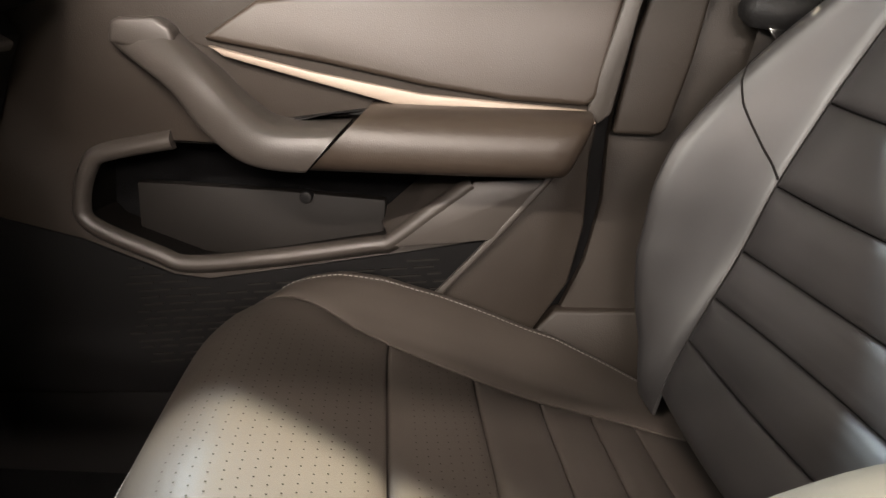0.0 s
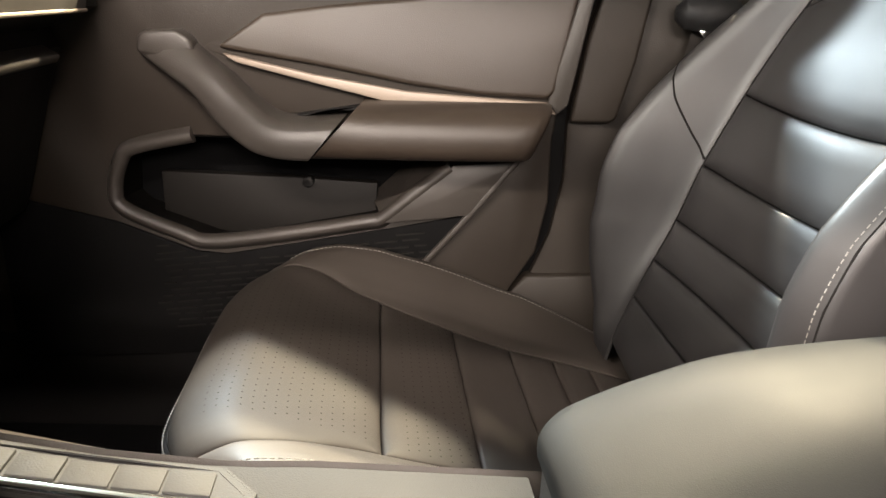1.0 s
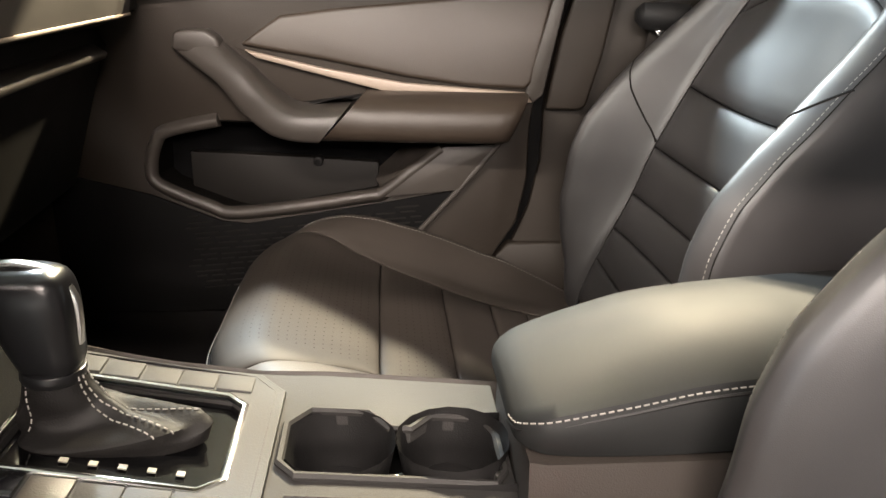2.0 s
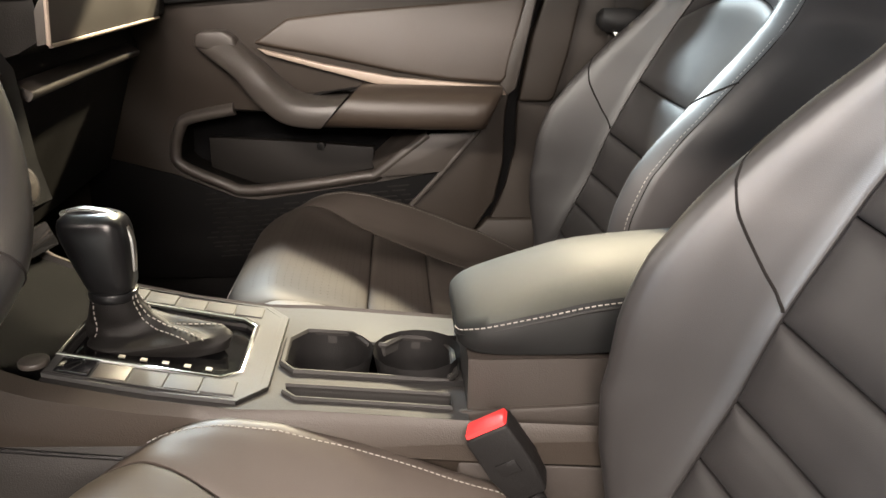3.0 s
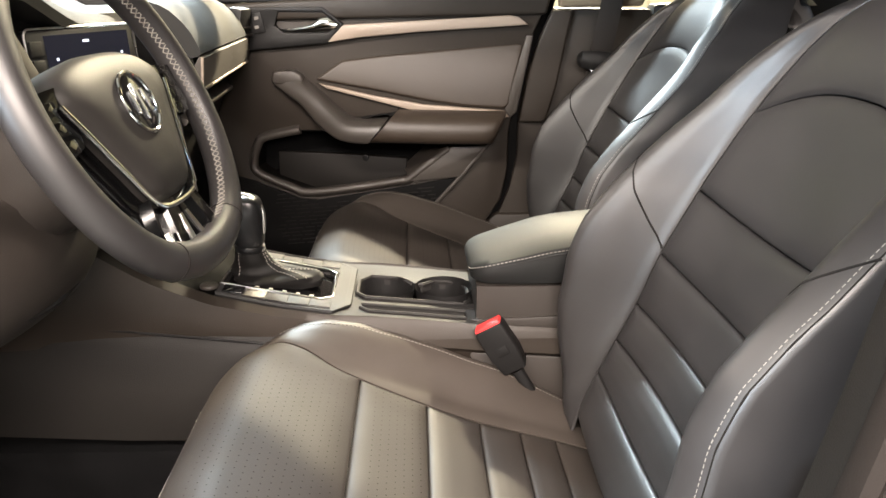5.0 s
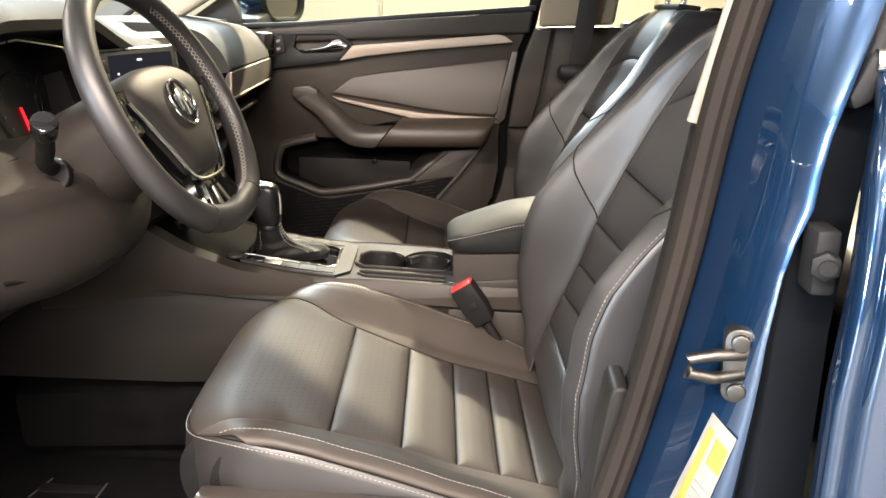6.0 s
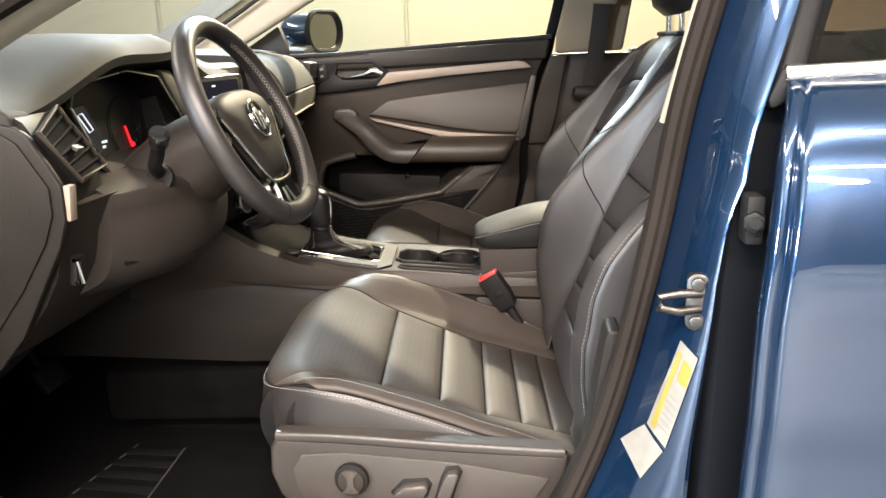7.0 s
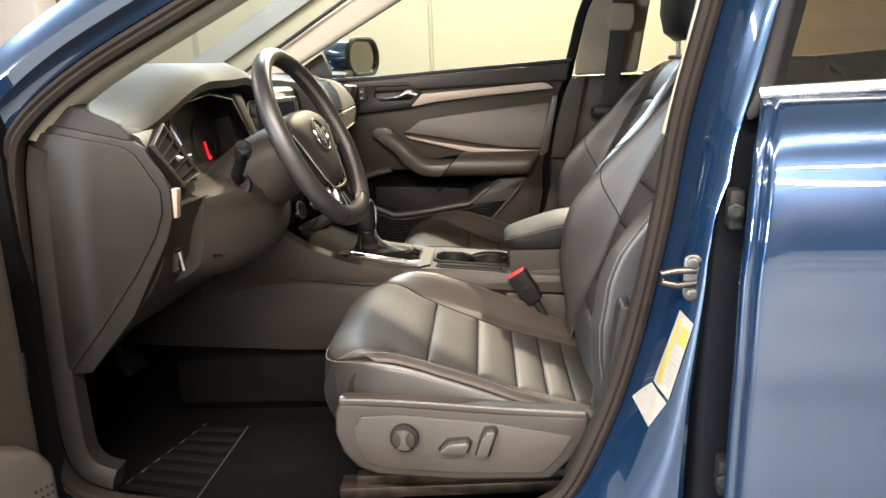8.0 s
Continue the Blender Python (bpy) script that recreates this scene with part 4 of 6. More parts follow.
for side in (-1, 1):
    rows = []
    for x in [-0.46 + 0.02 * i for i in range(54)]:
        z = con_z(x)
        e = side * lerp_table([(-0.46, 0.145), (-0.2, 0.132), (0.0, 0.122), (0.25, 0.118)], x)
        rows.append([(x, side * 0.108, z - 0.004), (x, side * 0.113, z + 0.002), (x, e, z - 0.006), (x, e * 1.03, z - 0.035), (x, e * 1.02, 0.505), (x, side * 0.10, 0.45)])
    skin(bm, rows)
part("console_rail", bm, SOFT, con)
bm = bmesh.new()
for side in (-1, 1):
    rows = []
    for x in [-0.82 + 0.03 * i for i in range(43)]:
        top_z = lerp_table([(-0.6, 0.545), (-0.43, 0.538), (-0.275, 0.531), (-0.06, 0.508), (0.45, 0.465)], x)
        low = lerp_table([(-0.6, 0.38), (-0.25, 0.362), (0.0, 0.36), (0.45, 0.30)], x)
        k = side * (1 - 0.30 * smooth(0.06, 0.24, x))
        rows.append([(x, k * 0.110, top_z + 0.03), (x, k * 0.134, top_z), (x, k * 0.142, top_z - 0.02), (x, k * 0.150, top_z - 0.10), (x, k * 0.148, low), (x, k * 0.06, low)])
    skin(bm, rows)
part("console_side", bm, LOWER, con)
bm = bmesh.new()
for side in (-1, 1):
    tube(bm, [(x, side * 0.1365 * (1 - 0.30 * smooth(0.06, 0.24, x)), lerp_table([(-0.6, 0.545), (-0.43, 0.538), (-0.275, 0.531), (-0.06, 0.508), (0.45, 0.465)], x) + 0.001) for x in [-0.6 + 0.05 * i for i in range(22)]], 0.002, 6)
part("console_joint", bm, DARK, con)
bm = bmesh.new()
box(bm, (0.0, 0, 0.28), (1.1, 0.28, 0.12), (0, 0, 0), 0.02)
part("tunnel", bm, CARPET, con)
# cup holders, slot, gate wells
for cx in (0.115, 0.205):
    bm = bmesh.new()
    rows = [[(cx + (0.046 - 0.006 * k) * math.cos(t), -0.001 + 0.046 * math.sin(t), 0.540 - 0.028 * k) for t in [2 * math.pi * i / 16 for i in range(16)]] for k in (0, 1, 2)]
    vs = sheet(bm, rows, wrap_v=True)
    bm.faces.new(vs[-1])
    part("cup_well", bm, DARK, con)
bm = bmesh.new()
box(bm, (0.157, -0.082, 0.505), (0.16, 0.03, 0.004))
part("slot_floor", bm, DARK, con)
bm = bmesh.new()
vs = sheet(bm, [[(0.062, y, z) for y, z in ((-0.050, 0.53), (-0.050, 0.47), (0.050, 0.47), (0.050, 0.53))], [(0.250, y, z) for y, z in ((-0.050, 0.53), (-0.050, 0.47), (0.050, 0.47), (0.050, 0.53))]])
bm.faces.new(vs[0])
bm.faces.new(vs[1])
part("cup_tray", bm, DARK, con)
for x, y in ((0.128, -0.043), (0.160, -0.030), (0.215, -0.043), (0.238, -0.030)):
    bm = bmesh.new()
    box(bm, (x, y, 0.518), (0.010, 0.006, 0.022), (20, 0, 25), 0.002)
    part("cup_grip", bm, SATIN, con)
bm = bmesh.new()
loop = [(x, y, con_z(x) + 0.003) for x, y in cup]
tube(bm, loop, 0.0035, 6, True)
tube(bm, [(x, y, con_z(x) + 0.002) for x, y in slot], 0.0028, 6, True)
part("well_edge", bm, CONSOLE, con)
# shifter gate
bm = bmesh.new()
box(bm, (-0.043, -0.004, 0.5465), (0.156, 0.124, 0.006), (0, 10.4, 0))
part("gate_plate", bm, PIANO, con, "gloss black gear gate")
bm = bmesh.new()
ring = [(-0.122, -0.068), (0.020, -0.068), (0.036, -0.054), (0.036, 0.046), (0.020, 0.060), (-0.122, 0.060)]
sweep(bm, [(x, y, con_z(x) + 0.004) for x, y in ring], rounded(0.007, 0.006, 0.0025, 2), closed=True)
part("gate_frame", bm, CHROME, con, "chrome gear gate frame")
bm = bmesh.new()
ring2 = [(-0.123, -0.104), (0.040, -0.104), (0.064, -0.078), (0.064, 0.072), (0.040, 0.100), (-0.123, 0.100)]
plate(bm, ring2, 0.0, 0.004, holes=[[(a, b) for a, b in ring]], axes="xy")
for k in range(8):
    bmesh.ops.bisect_plane(bm, geom=bm.verts[:] + bm.edges[:] + bm.faces[:], plane_co=(-0.15 + 0.03 * k, 0, 0), plane_no=(1, 0, 0))
for v in bm.verts:
    v.co.z += con_z(v.co.x) + 0.001
part("button_bezel", bm, GREY, con, "grey button surround")
bm = bmesh.new()
tube(bm, [(x, y, con_z(x) + 0.003) for x, y in ring2[1:5]], 0.0022, 6)
tube(bm, [(x, y, con_z(x) + 0.004) for x, y in [(-0.123, -0.100), (0.037, -0.100), (0.058, -0.076), (0.058, 0.070), (0.037, 0.096), (-0.123, 0.096)]], 0.0012, 6)
part("bezel_groove", bm, DARK, con)
for side in (-1, 1):
    for k in range(5):
        x = -0.118 + 0.031 * k
        bm = bmesh.new()
        box(bm, (x + 0.0165, side * 0.082 - 0.003, con_z(x + 0.0165) + 0.005), (0.0298, 0.025, 0.004), (0, 9, 0), 0.0012)
        part("console_button", bm, GLOSS if (k == 0 and side < 0) else (HARD if (k == 1 and side < 0) else GREY), con)
for k in range(5):
    bm = bmesh.new()
    box(bm, (-0.076 + 0.020 * k, -0.043, 0.5512 - 0.1835 * (-0.078 + 0.020 * k + 0.043)), (0.006, 0.005, 0.0012), (0, 10.4, 0))
    part("gear_mark", bm, THREAD, con)
bm = bmesh.new()
disc(bm, (-0.134, -0.090, con_z(-0.134) + 0.004), (0, 0, 1), 0.013, 0.006, 20, 0.002)
part("start_button", bm, HARD, con)

# armrest box
arm = thing("armrest", "dark leather padded centre armrest with white stitching", "armrest")
bm = bmesh.new()
rows = []
for x, w, lo, hi in ((0.240, 0.050, 0.584, 0.591), (0.2425, 0.066, 0.580, 0.596), (0.252, 0.077, 0.577, 0.603), (0.27, 0.084, 0.5755, 0.610), (0.32, 0.088, 0.576, 0.625), (0.38, 0.089, 0.578, 0.640), (0.50, 0.089, 0.585, 0.651), (0.62, 0.088, 0.59, 0.656)):
    h = hi - lo
    p = w * lerp_table([(0.23, 0.78), (0.26, 0.86), (0.31, 0.95), (0.37, 1.0)], x)
    rows.append([(x, -w * 0.96, lo), (x, -w, lo + 0.25 * h), (x, -w, lo + 0.62 * h), (x, -w * 0.94, lo + 0.86 * h), (x, -w * 0.78, lo + 0.97 * h), (x, -w * 0.4, hi + 0.002), (x, 0, hi + 0.004),
                 (x, p * 0.4, hi + 0.002), (x, p * 0.78, lo + 0.97 * h), (x, p * 0.94, lo + 0.86 * h), (x, p, lo + 0.62 * h), (x, p, lo + 0.25 * h), (x, p * 0.96, lo)])
sm = [catmull(col, 4) for col in zip(*rows)]
skin(bm, list(zip(*sm)))
part("armrest_pad", bm, ARMHIDE, arm)
bm = bmesh.new()
line = [Vector(r[3]).lerp(Vector(r[2]), 0.25) + Vector((0, -0.0012, 0.0)) for r in rows]
stitches(bm, catmull(line, 8), 0.0038, 0.0022, 0.0007)
part("stitching", bm, THREAD, arm, "white thread seam")
bm = bmesh.new()
tube(bm, catmull([p + Vector((0, 0, -0.005)) for p in line], 8), 0.0016, 6)
part("seam", bm, DARK, arm)
bm = bmesh.new()
rows = [[(x, -0.090, 0.43), (x, -0.094, 0.52), (x, -0.088, 0.573), (x, 0.088, 0.573), (x, 0.094, 0.52), (x, 0.090, 0.43)] for x in (0.250, 0.258, 0.45, 0.62)]
rows[0] = [(0.250, y * (0.96 if y < 0 else 0.76), z) for _, y, z in rows[0]]
rows[1] = [(0.262, y * (1.0 if y < 0 else 0.82), z) for _, y, z in rows[1]]
skin(bm, rows)
part("armrest_box", bm, COLUMN, arm)
bm = bmesh.new()
plate(bm, [(0.24, 0.525), (0.50, 0.535), (0.62, 0.53), (0.62, 0.50), (0.45, 0.495), (0.25, 0.488)], -0.098, -0.090, soft=0.004)
plate(bm, [(0.24, 0.48), (0.62, 0.455), (0.62, 0.33), (0.24, 0.33)], -0.112, -0.09, soft=0.004)
part("armrest_base", bm, COLUMN, arm)

# gear lever
lever = thing("gear_lever", "black gear lever with chrome cap and stitched leather boot", "gear lever")
bm = bmesh.new()
rows = []
for z, cx, rx, ry in ((0.608, -0.084, 0.020, 0.018), (0.616, -0.084, 0.025, 0.021), (0.634, -0.087, 0.029, 0.024), (0.653, -0.090, 0.033, 0.026), (0.670, -0.093, 0.035, 0.027), (0.682, -0.095, 0.032, 0.024), (0.688, -0.096, 0.021, 0.015)):
    rows.append([(cx + 0.9 * rx * math.copysign(abs(math.cos(t)) ** 0.6, math.cos(t)), 0.9 * ry * math.copysign(abs(math.sin(t)) ** 0.6, math.sin(t)), z) for t in [2 * math.pi * i / 28 for i in range(28)]])
sm = [catmull(col, 3) for col in zip(*rows)]
skin(bm, list(zip(*sm)))
bm.transform(pose(-0.008, 0, 0))
knob = part("knob", bm, KNOB, lever)
bm = bmesh.new()
sweep(bm, catmull([(-0.120, 0, 0.687), (-0.098, 0, 0.6915), (-0.072, 0, 0.685), (-0.060, 0, 0.667), (-0.0585, 0, 0.648), (-0.0600, 0, 0.630)], 6), rounded(0.009, 0.005, 0.0018, 2), up=(0.5, 0, 0.8))
bm.transform(pose(-0.0098, 0, -0.001))
part("knob_cap", bm, SATIN, knob, "chrome cap strip")
bm = bmesh.new()
disc(bm, (-0.092, 0, 0.606), (0.05, 0, 1), 0.023, 0.010, 24, 0.002)
part("collar", bm, KNOB, lever)
BOOT_REAR = [(0.021, 0.608), (0.025, 0.597), (0.035, 0.583), (0.052, 0.5725), (0.078, 0.5675), (0.100, 0.5635), (0.109, 0.556), (0.107, 0.545)]
BOOT_FRONT = [(0.021, 0.608), (0.024, 0.593), (0.026, 0.578), (0.031, 0.568), (0.036, 0.560), (0.039, 0.555), (0.040, 0.551), (0.038, 0.545)]
BOOT_SIDE = [(0.020, 0.608), (0.021, 0.593), (0.021, 0.579), (0.026, 0.570), (0.031, 0.562), (0.034, 0.556), (0.034, 0.550), (0.031, 0.543)]


def on_boot(a, t, lift=0.0):
    """The draped leather of the boot; a runs from the collar down, t round it from the rear."""
    c, d = math.cos(t), math.sin(t)
    k = a * 7
    r1, z1 = [lerp_table([(i, p[j]) for i, p in enumerate(BOOT_REAR if c > 0 else BOOT_FRONT)], k) for j in (0, 1)]
    r2, z2 = [lerp_table([(i, p[j]) for i, p in enumerate(BOOT_SIDE)], k) for j in (0, 1)]
    crease = 0.0035 * math.sin(3 * t + 9 * a + 2 * math.sin(2 * t)) * smooth(0.1, 0.45, a) * (1 - smooth(0.8, 1.0, a))
    return Vector((-0.092 + (r1 + crease + lift) * c, (r2 + crease + lift) * d, z2 + (z1 - z2) * c * c + crease * 0.8 + lift))


bm = bmesh.new()
skin(bm, [[on_boot(i / 28, 2 * math.pi * j / 56) for j in range(56)] for i in range(29)])
boot = part("boot", bm, BOOT, lever, "creased leather boot")
for t0, t1, last in ((-14, -34, 0.80), (-26, -46, 0.78), (8, 10, 0.72), (-128, -120, 0.5)):
    bm = bmesh.new()
    stitches(bm, [on_boot(0.04 + (last - 0.04) * i / 40, radians(t0 + (t1 - t0) * i / 40), 0.0006) for i in range(41)], 0.0034, 0.0024, 0.0006)
    part("stitching", bm, THREAD, boot, "white thread seam")

# belt buckle on its stalk
buckle = thing("belt_buckle", "black seat belt buckle with red release button", "seat belt buckle")
m = pose(0.292, -0.118, 0.500, 0, -33, 0) @ pose(0, 0, 0, 0, 0, -8)
bm = bmesh.new()
plate(bm, [(-0.0215, 0.036), (0.0215, 0.036), (0.0225, -0.012), (0.018, -0.042), (-0.018, -0.042), (-0.0225, -0.012)], -0.014, 0.014, soft=0.004, segments=3, move=m)
part("buckle_body", bm, DARK, buckle, sharp=20)
bm = bmesh.new()
box(bm, (0, 0, 0), (0.040, 0.022, 0.012), (0, 0, 0), 0.003)
bmesh.ops.transform(bm, matrix=m @ pose(0, 0, 0.034), verts=bm.verts[:])
part("release_button", bm, RED, buckle, "red release button")
bm = bmesh.new()
box(bm, (0, -0.0145, -0.004), (0.020, 0.002, 0.014), (0, 0, 0), 0.001)
bmesh.ops.transform(bm, matrix=m, verts=bm.verts[:])
part("buckle_label", bm, DARK, buckle)
bm = bmesh.new()
tube(bm, [(0.316, -0.118, 0.462), (0.335, -0.118, 0.43), (0.36, -0.118, 0.38)], 0.009, 10)
part("stalk", bm, DARK, buckle)

# the console group stands a little askew of the doors, like the seats
ASKEW = pose(0.15, -0.02, 0, 0, 0, 5) @ pose(-0.15, 0.02, 0)
for ob in (con, arm, lever):
    ob.matrix_basis = ASKEW

# ---------------------------------------------------------------- dashboard
dash = thing("dashboard", "dark soft-touch dashboard with screen and instruments", "dashboard")


def hood(y):
    """How far the instrument hood stands up at y."""
    return smooth(-0.70, -0.40, y) * (1 - smooth(-0.30, -0.02, y))


# upper pad
bm = bmesh.new()
rows = []
for i in range(46):
    y = -0.70 + 1.40 * i / 45
    h = hood(y)
    right = smooth(0.05, 0.20, y)
    lip_x = -0.285 + 0.010 * h - 0.06 * right
    mid = smooth(-0.30, -0.20, y) * (1 - smooth(0.02, 0.12, y))
    lip_z = 0.915 + 0.072 * h + 0.013 * right + 0.018 * mid
    rows.append([(-0.95, y, 0.965), (-0.70, y, 0.985), (-0.52, y, 0.985 + 0.030 * h), (-0.40, y, 0.972 + 0.045 * h), (lip_x - 0.045, y, lip_z + 0.025), (lip_x - 0.012, y, lip_z + 0.010), (lip_x, y, lip_z - 0.006),
                 (lip_x - 0.004, y, lip_z - 0.020), (lip_x - 0.03, y, lip_z - 0.026), (-0.42, y, 0.88 + 0.04 * h), (-0.95, y, 0.86)])
skin(bm, rows)
pad = part("dash_pad", bm, DASHTOP, dash, "grained soft dash top")
# bulging pad before the passenger
bm = bmesh.new()
rows = []
for i in range(14):
    k = i / 13
    s = -0.075 * k
    rows.append([(x + s, 0.125 + 0.505 * k, z) for x, z in ((-0.42, 0.974), (-0.33, 0.970), (-0.275, 0.961), (-0.255, 0.955), (-0.240, 0.947), (-0.222, 0.931), (-0.208, 0.913), (-0.198, 0.893), (-0.194, 0.881), (-0.200, 0.876), (-0.225, 0.872), (-0.42, 0.872))])
skin(bm, rows)
bevel(bm, 0.002)
part("passenger_pad", bm, DASHTOP, dash)
# lower dash, passenger side
bm = bmesh.new()
rows = []
for i in range(16):
    y = 0.13 + 0.57 * i / 15
    k = i / 15
    x0 = -0.205 - 0.075 * k
    rows.append([(x0 - 0.04, y, 0.885), (x0 - 0.006, y, 0.874), (x0 - 0.004, y, 0.860), (x0 - 0.006, y, 0.828), (x0 - 0.03, y, 0.815), (x0 - 0.075, y, 0.80), (x0 - 0.06, y, 0.775), (x0 - 0.075, y, 0.74), (x0 - 0.14, y, 0.55), (-0.95, y, 0.50), (-0.95, y, 0.90)])
skin(bm, rows)
part("glovebox_side", bm, LOWER, dash)
bm = bmesh.new()
rows = []
for i in range(12):
    k = i / 11
    y = 0.125 + 0.515 * k
    x0 = -0.198 - 0.077 * k
    rows.append([(x0 + 0.000, y, 0.877), (x0 + 0.006, y, 0.874), (x0 + 0.006, y, 0.852), (x0 + 0.001, y, 0.827), (x0 - 0.012, y, 0.824), (x0 - 0.010, y, 0.86)])
skin(bm, rows)
part("decor_panel", bm, DECOR, dash, "satin grey decor panel")
bm = bmesh.new()
tube(bm, [(-0.196, 0.126, 0.824), (-0.235, 0.38, 0.824), (-0.274, 0.640, 0.824)], 0.0025, 8)
tube(bm, [(-0.192, 0.123, 0.876), (-0.196, 0.123, 0.825)], 0.0025, 8)
part("decor_edge", bm, CHAMP, dash, "bright edge of the decor panel")
bm = bmesh.new()
sweep(bm, [(-0.245, 0.14, 0.772), (-0.285, 0.38, 0.772), (-0.318, 0.62, 0.772)], rounded(0.026, 0.012, 0.004), up=(0.5, 0, 0.8))
part("shelf_edge", bm, HARD, dash)
# passenger end vent
bm = bmesh.new()
box(bm, (-0.292, 0.660, 0.905), (0.03, 0.055, 0.070), (0, 10, -8), 0.006)
v = part("end_vent", bm, DARK, dash)
for k in range(4):
    bm = bmesh.new()
    box(bm, (-0.2755 - 0.0030 * k, 0.660, 0.880 + 0.016 * k), (0.006, 0.048, 0.004), (0, 10, -8), 0.001)
    part("vent_slat", bm, SOFT, v)
# middle stack
bm = bmesh.new()
rows = []
for y in (-0.25, -0.19, -0.12, 0.0, 0.08, 0.125):
    k = (y + 0.25) / 0.375
    s = 0.035 * k
    rows.append([(-0.34 + s, y, 0.955), (-0.325 + s, y, 0.945), (-0.30 + s, y, 0.835), (-0.275 + s, y, 0.80), (-0.265 + s, y, 0.70), (-0.255 + s, y, 0.655), (-0.30, y, 0.60), (-0.6, y, 0.58), (-0.6, y, 0.95)])
skin(bm, rows)
stack = part("radio_tower", bm, DARK, dash, "gloss black middle stack")
MS = pose(-0.290, -0.072, 0.872, 0, 0, 0) @ pose(0, 0, 0, 0, -4, -9)
def on_stack(bm):
    bmesh.ops.transform(bm, matrix=MS, verts=bm.verts[:])
bm = bmesh.new()
plate(bm, rounded(0.225, 0.115, 0.008), 0, 0.012, axes="yz", soft=0.002)
on_stack(bm)
screen = part("touch_screen", bm, DIAL, dash, "lit radio touch screen")
bm = bmesh.new()
sweep(bm, [(0.012, a, b) for a, b in rounded(0.228, 0.118, 0.010)], rounded(0.003, 0.003, 0.001, 1), up=(1, 0, 0), closed=True)
on_stack(bm)
part("screen_frame", bm, SATIN, screen)
bm = bmesh.new()
plate(bm, [(-0.072, -0.045), (0.085, -0.045), (0.085, -0.012), (-0.072, -0.012)], 0.0122, 0.0130, axes="yz")
on_stack(bm)
part("screen_keys", bm, SCREENGLOW, screen, "blue station key row")
bm = bmesh.new()
plate(bm, [(-0.080, -0.048), (0.098, -0.048), (0.098, 0.050), (-0.080, 0.050)], 0.0115, 0.0123, axes="yz")
on_stack(bm)
part("screen_face", bm, SCREENFACE, screen, "dim blue screen face")
for a, w, b in ((0.0, 0.030, 0.018), (0.0, 0.020, 0.040), (-0.062, 0.006, 0.020), (0.076, 0.006, 0.020), (-0.05, 0.004, -0.022), (-0.02, 0.004, -0.022), (0.01, 0.004, -0.022), (0.04, 0.004, -0.022), (0.07, 0.004, -0.022), (0.05, 0.02, -0.052)):
    bm = bmesh.new()
    box(bm, (0.0134, a, b), (0.0008, w * 0.6, 0.0032))
    on_stack(bm)
    part("text_bar", bm, SCREENTEXT, screen)
for a in (-0.098,):
    for b in (0.035, 0.012, -0.012, -0.035):
        bm = bmesh.new()
        box(bm, (0.0135, a, b), (0.003, 0.022, 0.019), (0, 0, 0), 0.001)
        on_stack(bm)
        part("screen_key", bm, DARK, screen)
# middle vents under the screen
bm = bmesh.new()
box(bm, (-0.262, -0.015, 0.770), (0.02, 0.23, 0.075), (0, -8, -6), 0.006)
cv = part("center_vent", bm, DARK, dash)
for k in range(5):
    bm = bmesh.new()
    box(bm, (-0.250, -0.015, 0.742 + 0.014 * k), (0.012, 0.215, 0.0035), (0, 10, -6), 0.001)
    part("vent_slat", bm, GLOSS, cv)
bm = bmesh.new()
box(bm, (-0.249, -0.015, 0.722), (0.010, 0.22, 0.010), (0, -8, -6), 0.002)
part("vent_trim", bm, SATIN, cv)
# climate knobs
for y, z in ((-0.085, 0.672), (-0.005, 0.678), (0.07, 0.682)):
    bm = bmesh.new()
    ax = (1, -0.12, 0.25)
    disc(bm, (-0.236 + 0.1 * y, y, z), ax, 0.0235, 0.026, 28, 0.003)
    k = part("climate_knob", bm, GLOSS, dash)
    bm = bmesh.new()
    disc(bm, Vector((-0.236 + 0.1 * y, y, z)) + Vector(ax).normalized() * 0.013, ax, 0.0215, 0.004, 28, 0.001)
    part("knob_ring", bm, SATIN, k)
    bm = bmesh.new()
    disc(bm, Vector((-0.236 + 0.1 * y, y, z)) + Vector(ax).normalized() * 0.0145, ax, 0.0175, 0.004, 24, 0.001)
    box(bm, Vector((-0.236 + 0.1 * y, y, z)) + Vector(ax).normalized() * 0.0175, (0.002, 0.024, 0.003), (0, -14, 0))
    part("knob_face", bm, HARD, k)
bm = bmesh.new()
box(bm, (-0.225, -0.0, 0.622), (0.01, 0.20, 0.03), (0, -25, -6), 0.003)
part("tray_edge", bm, GLOSS, dash)

# instrument cluster
CL = pose(-0.318, -0.390, 0.868, 0, -6, 0)
out = [(-0.163, 0.040), (-0.150, 0.060), (-0.11, 0.073), (0.014, 0.085), (0.117, 0.071), (0.185, -0.016), (0.165, -0.038), (0.09, -0.046), (0.01, -0.044), (-0.04, -0.062), (-0.10, -0.066), (-0.120, -0.045)]
bm = bmesh.new()
plate(bm, out, -0.034, -0.026, axes="yz", move=CL)
cl = part("instrument_panel", bm, DIAL, dash, "dark instrument cluster with lit red needle")
bm = bmesh.new()
ring = [CL @ Vector((0.026, a, b)) for a, b in out]
back = [CL @ Vector((-0.028, a * 0.97, b * 0.96)) for a, b in out]
lip = [CL @ Vector((0.028, a * 1.06, b * 1.08)) for a, b in out]
sheet(bm, [back, ring, lip], wrap_v=True)
bmesh.ops.solidify(bm, geom=bm.faces[:], thickness=0.004)
part("cluster_frame", bm, DARK, cl)
bm = bmesh.new()
tube(bm, [CL @ Vector((0.029, a, b)) for a, b in out], 0.0015, 6, True)
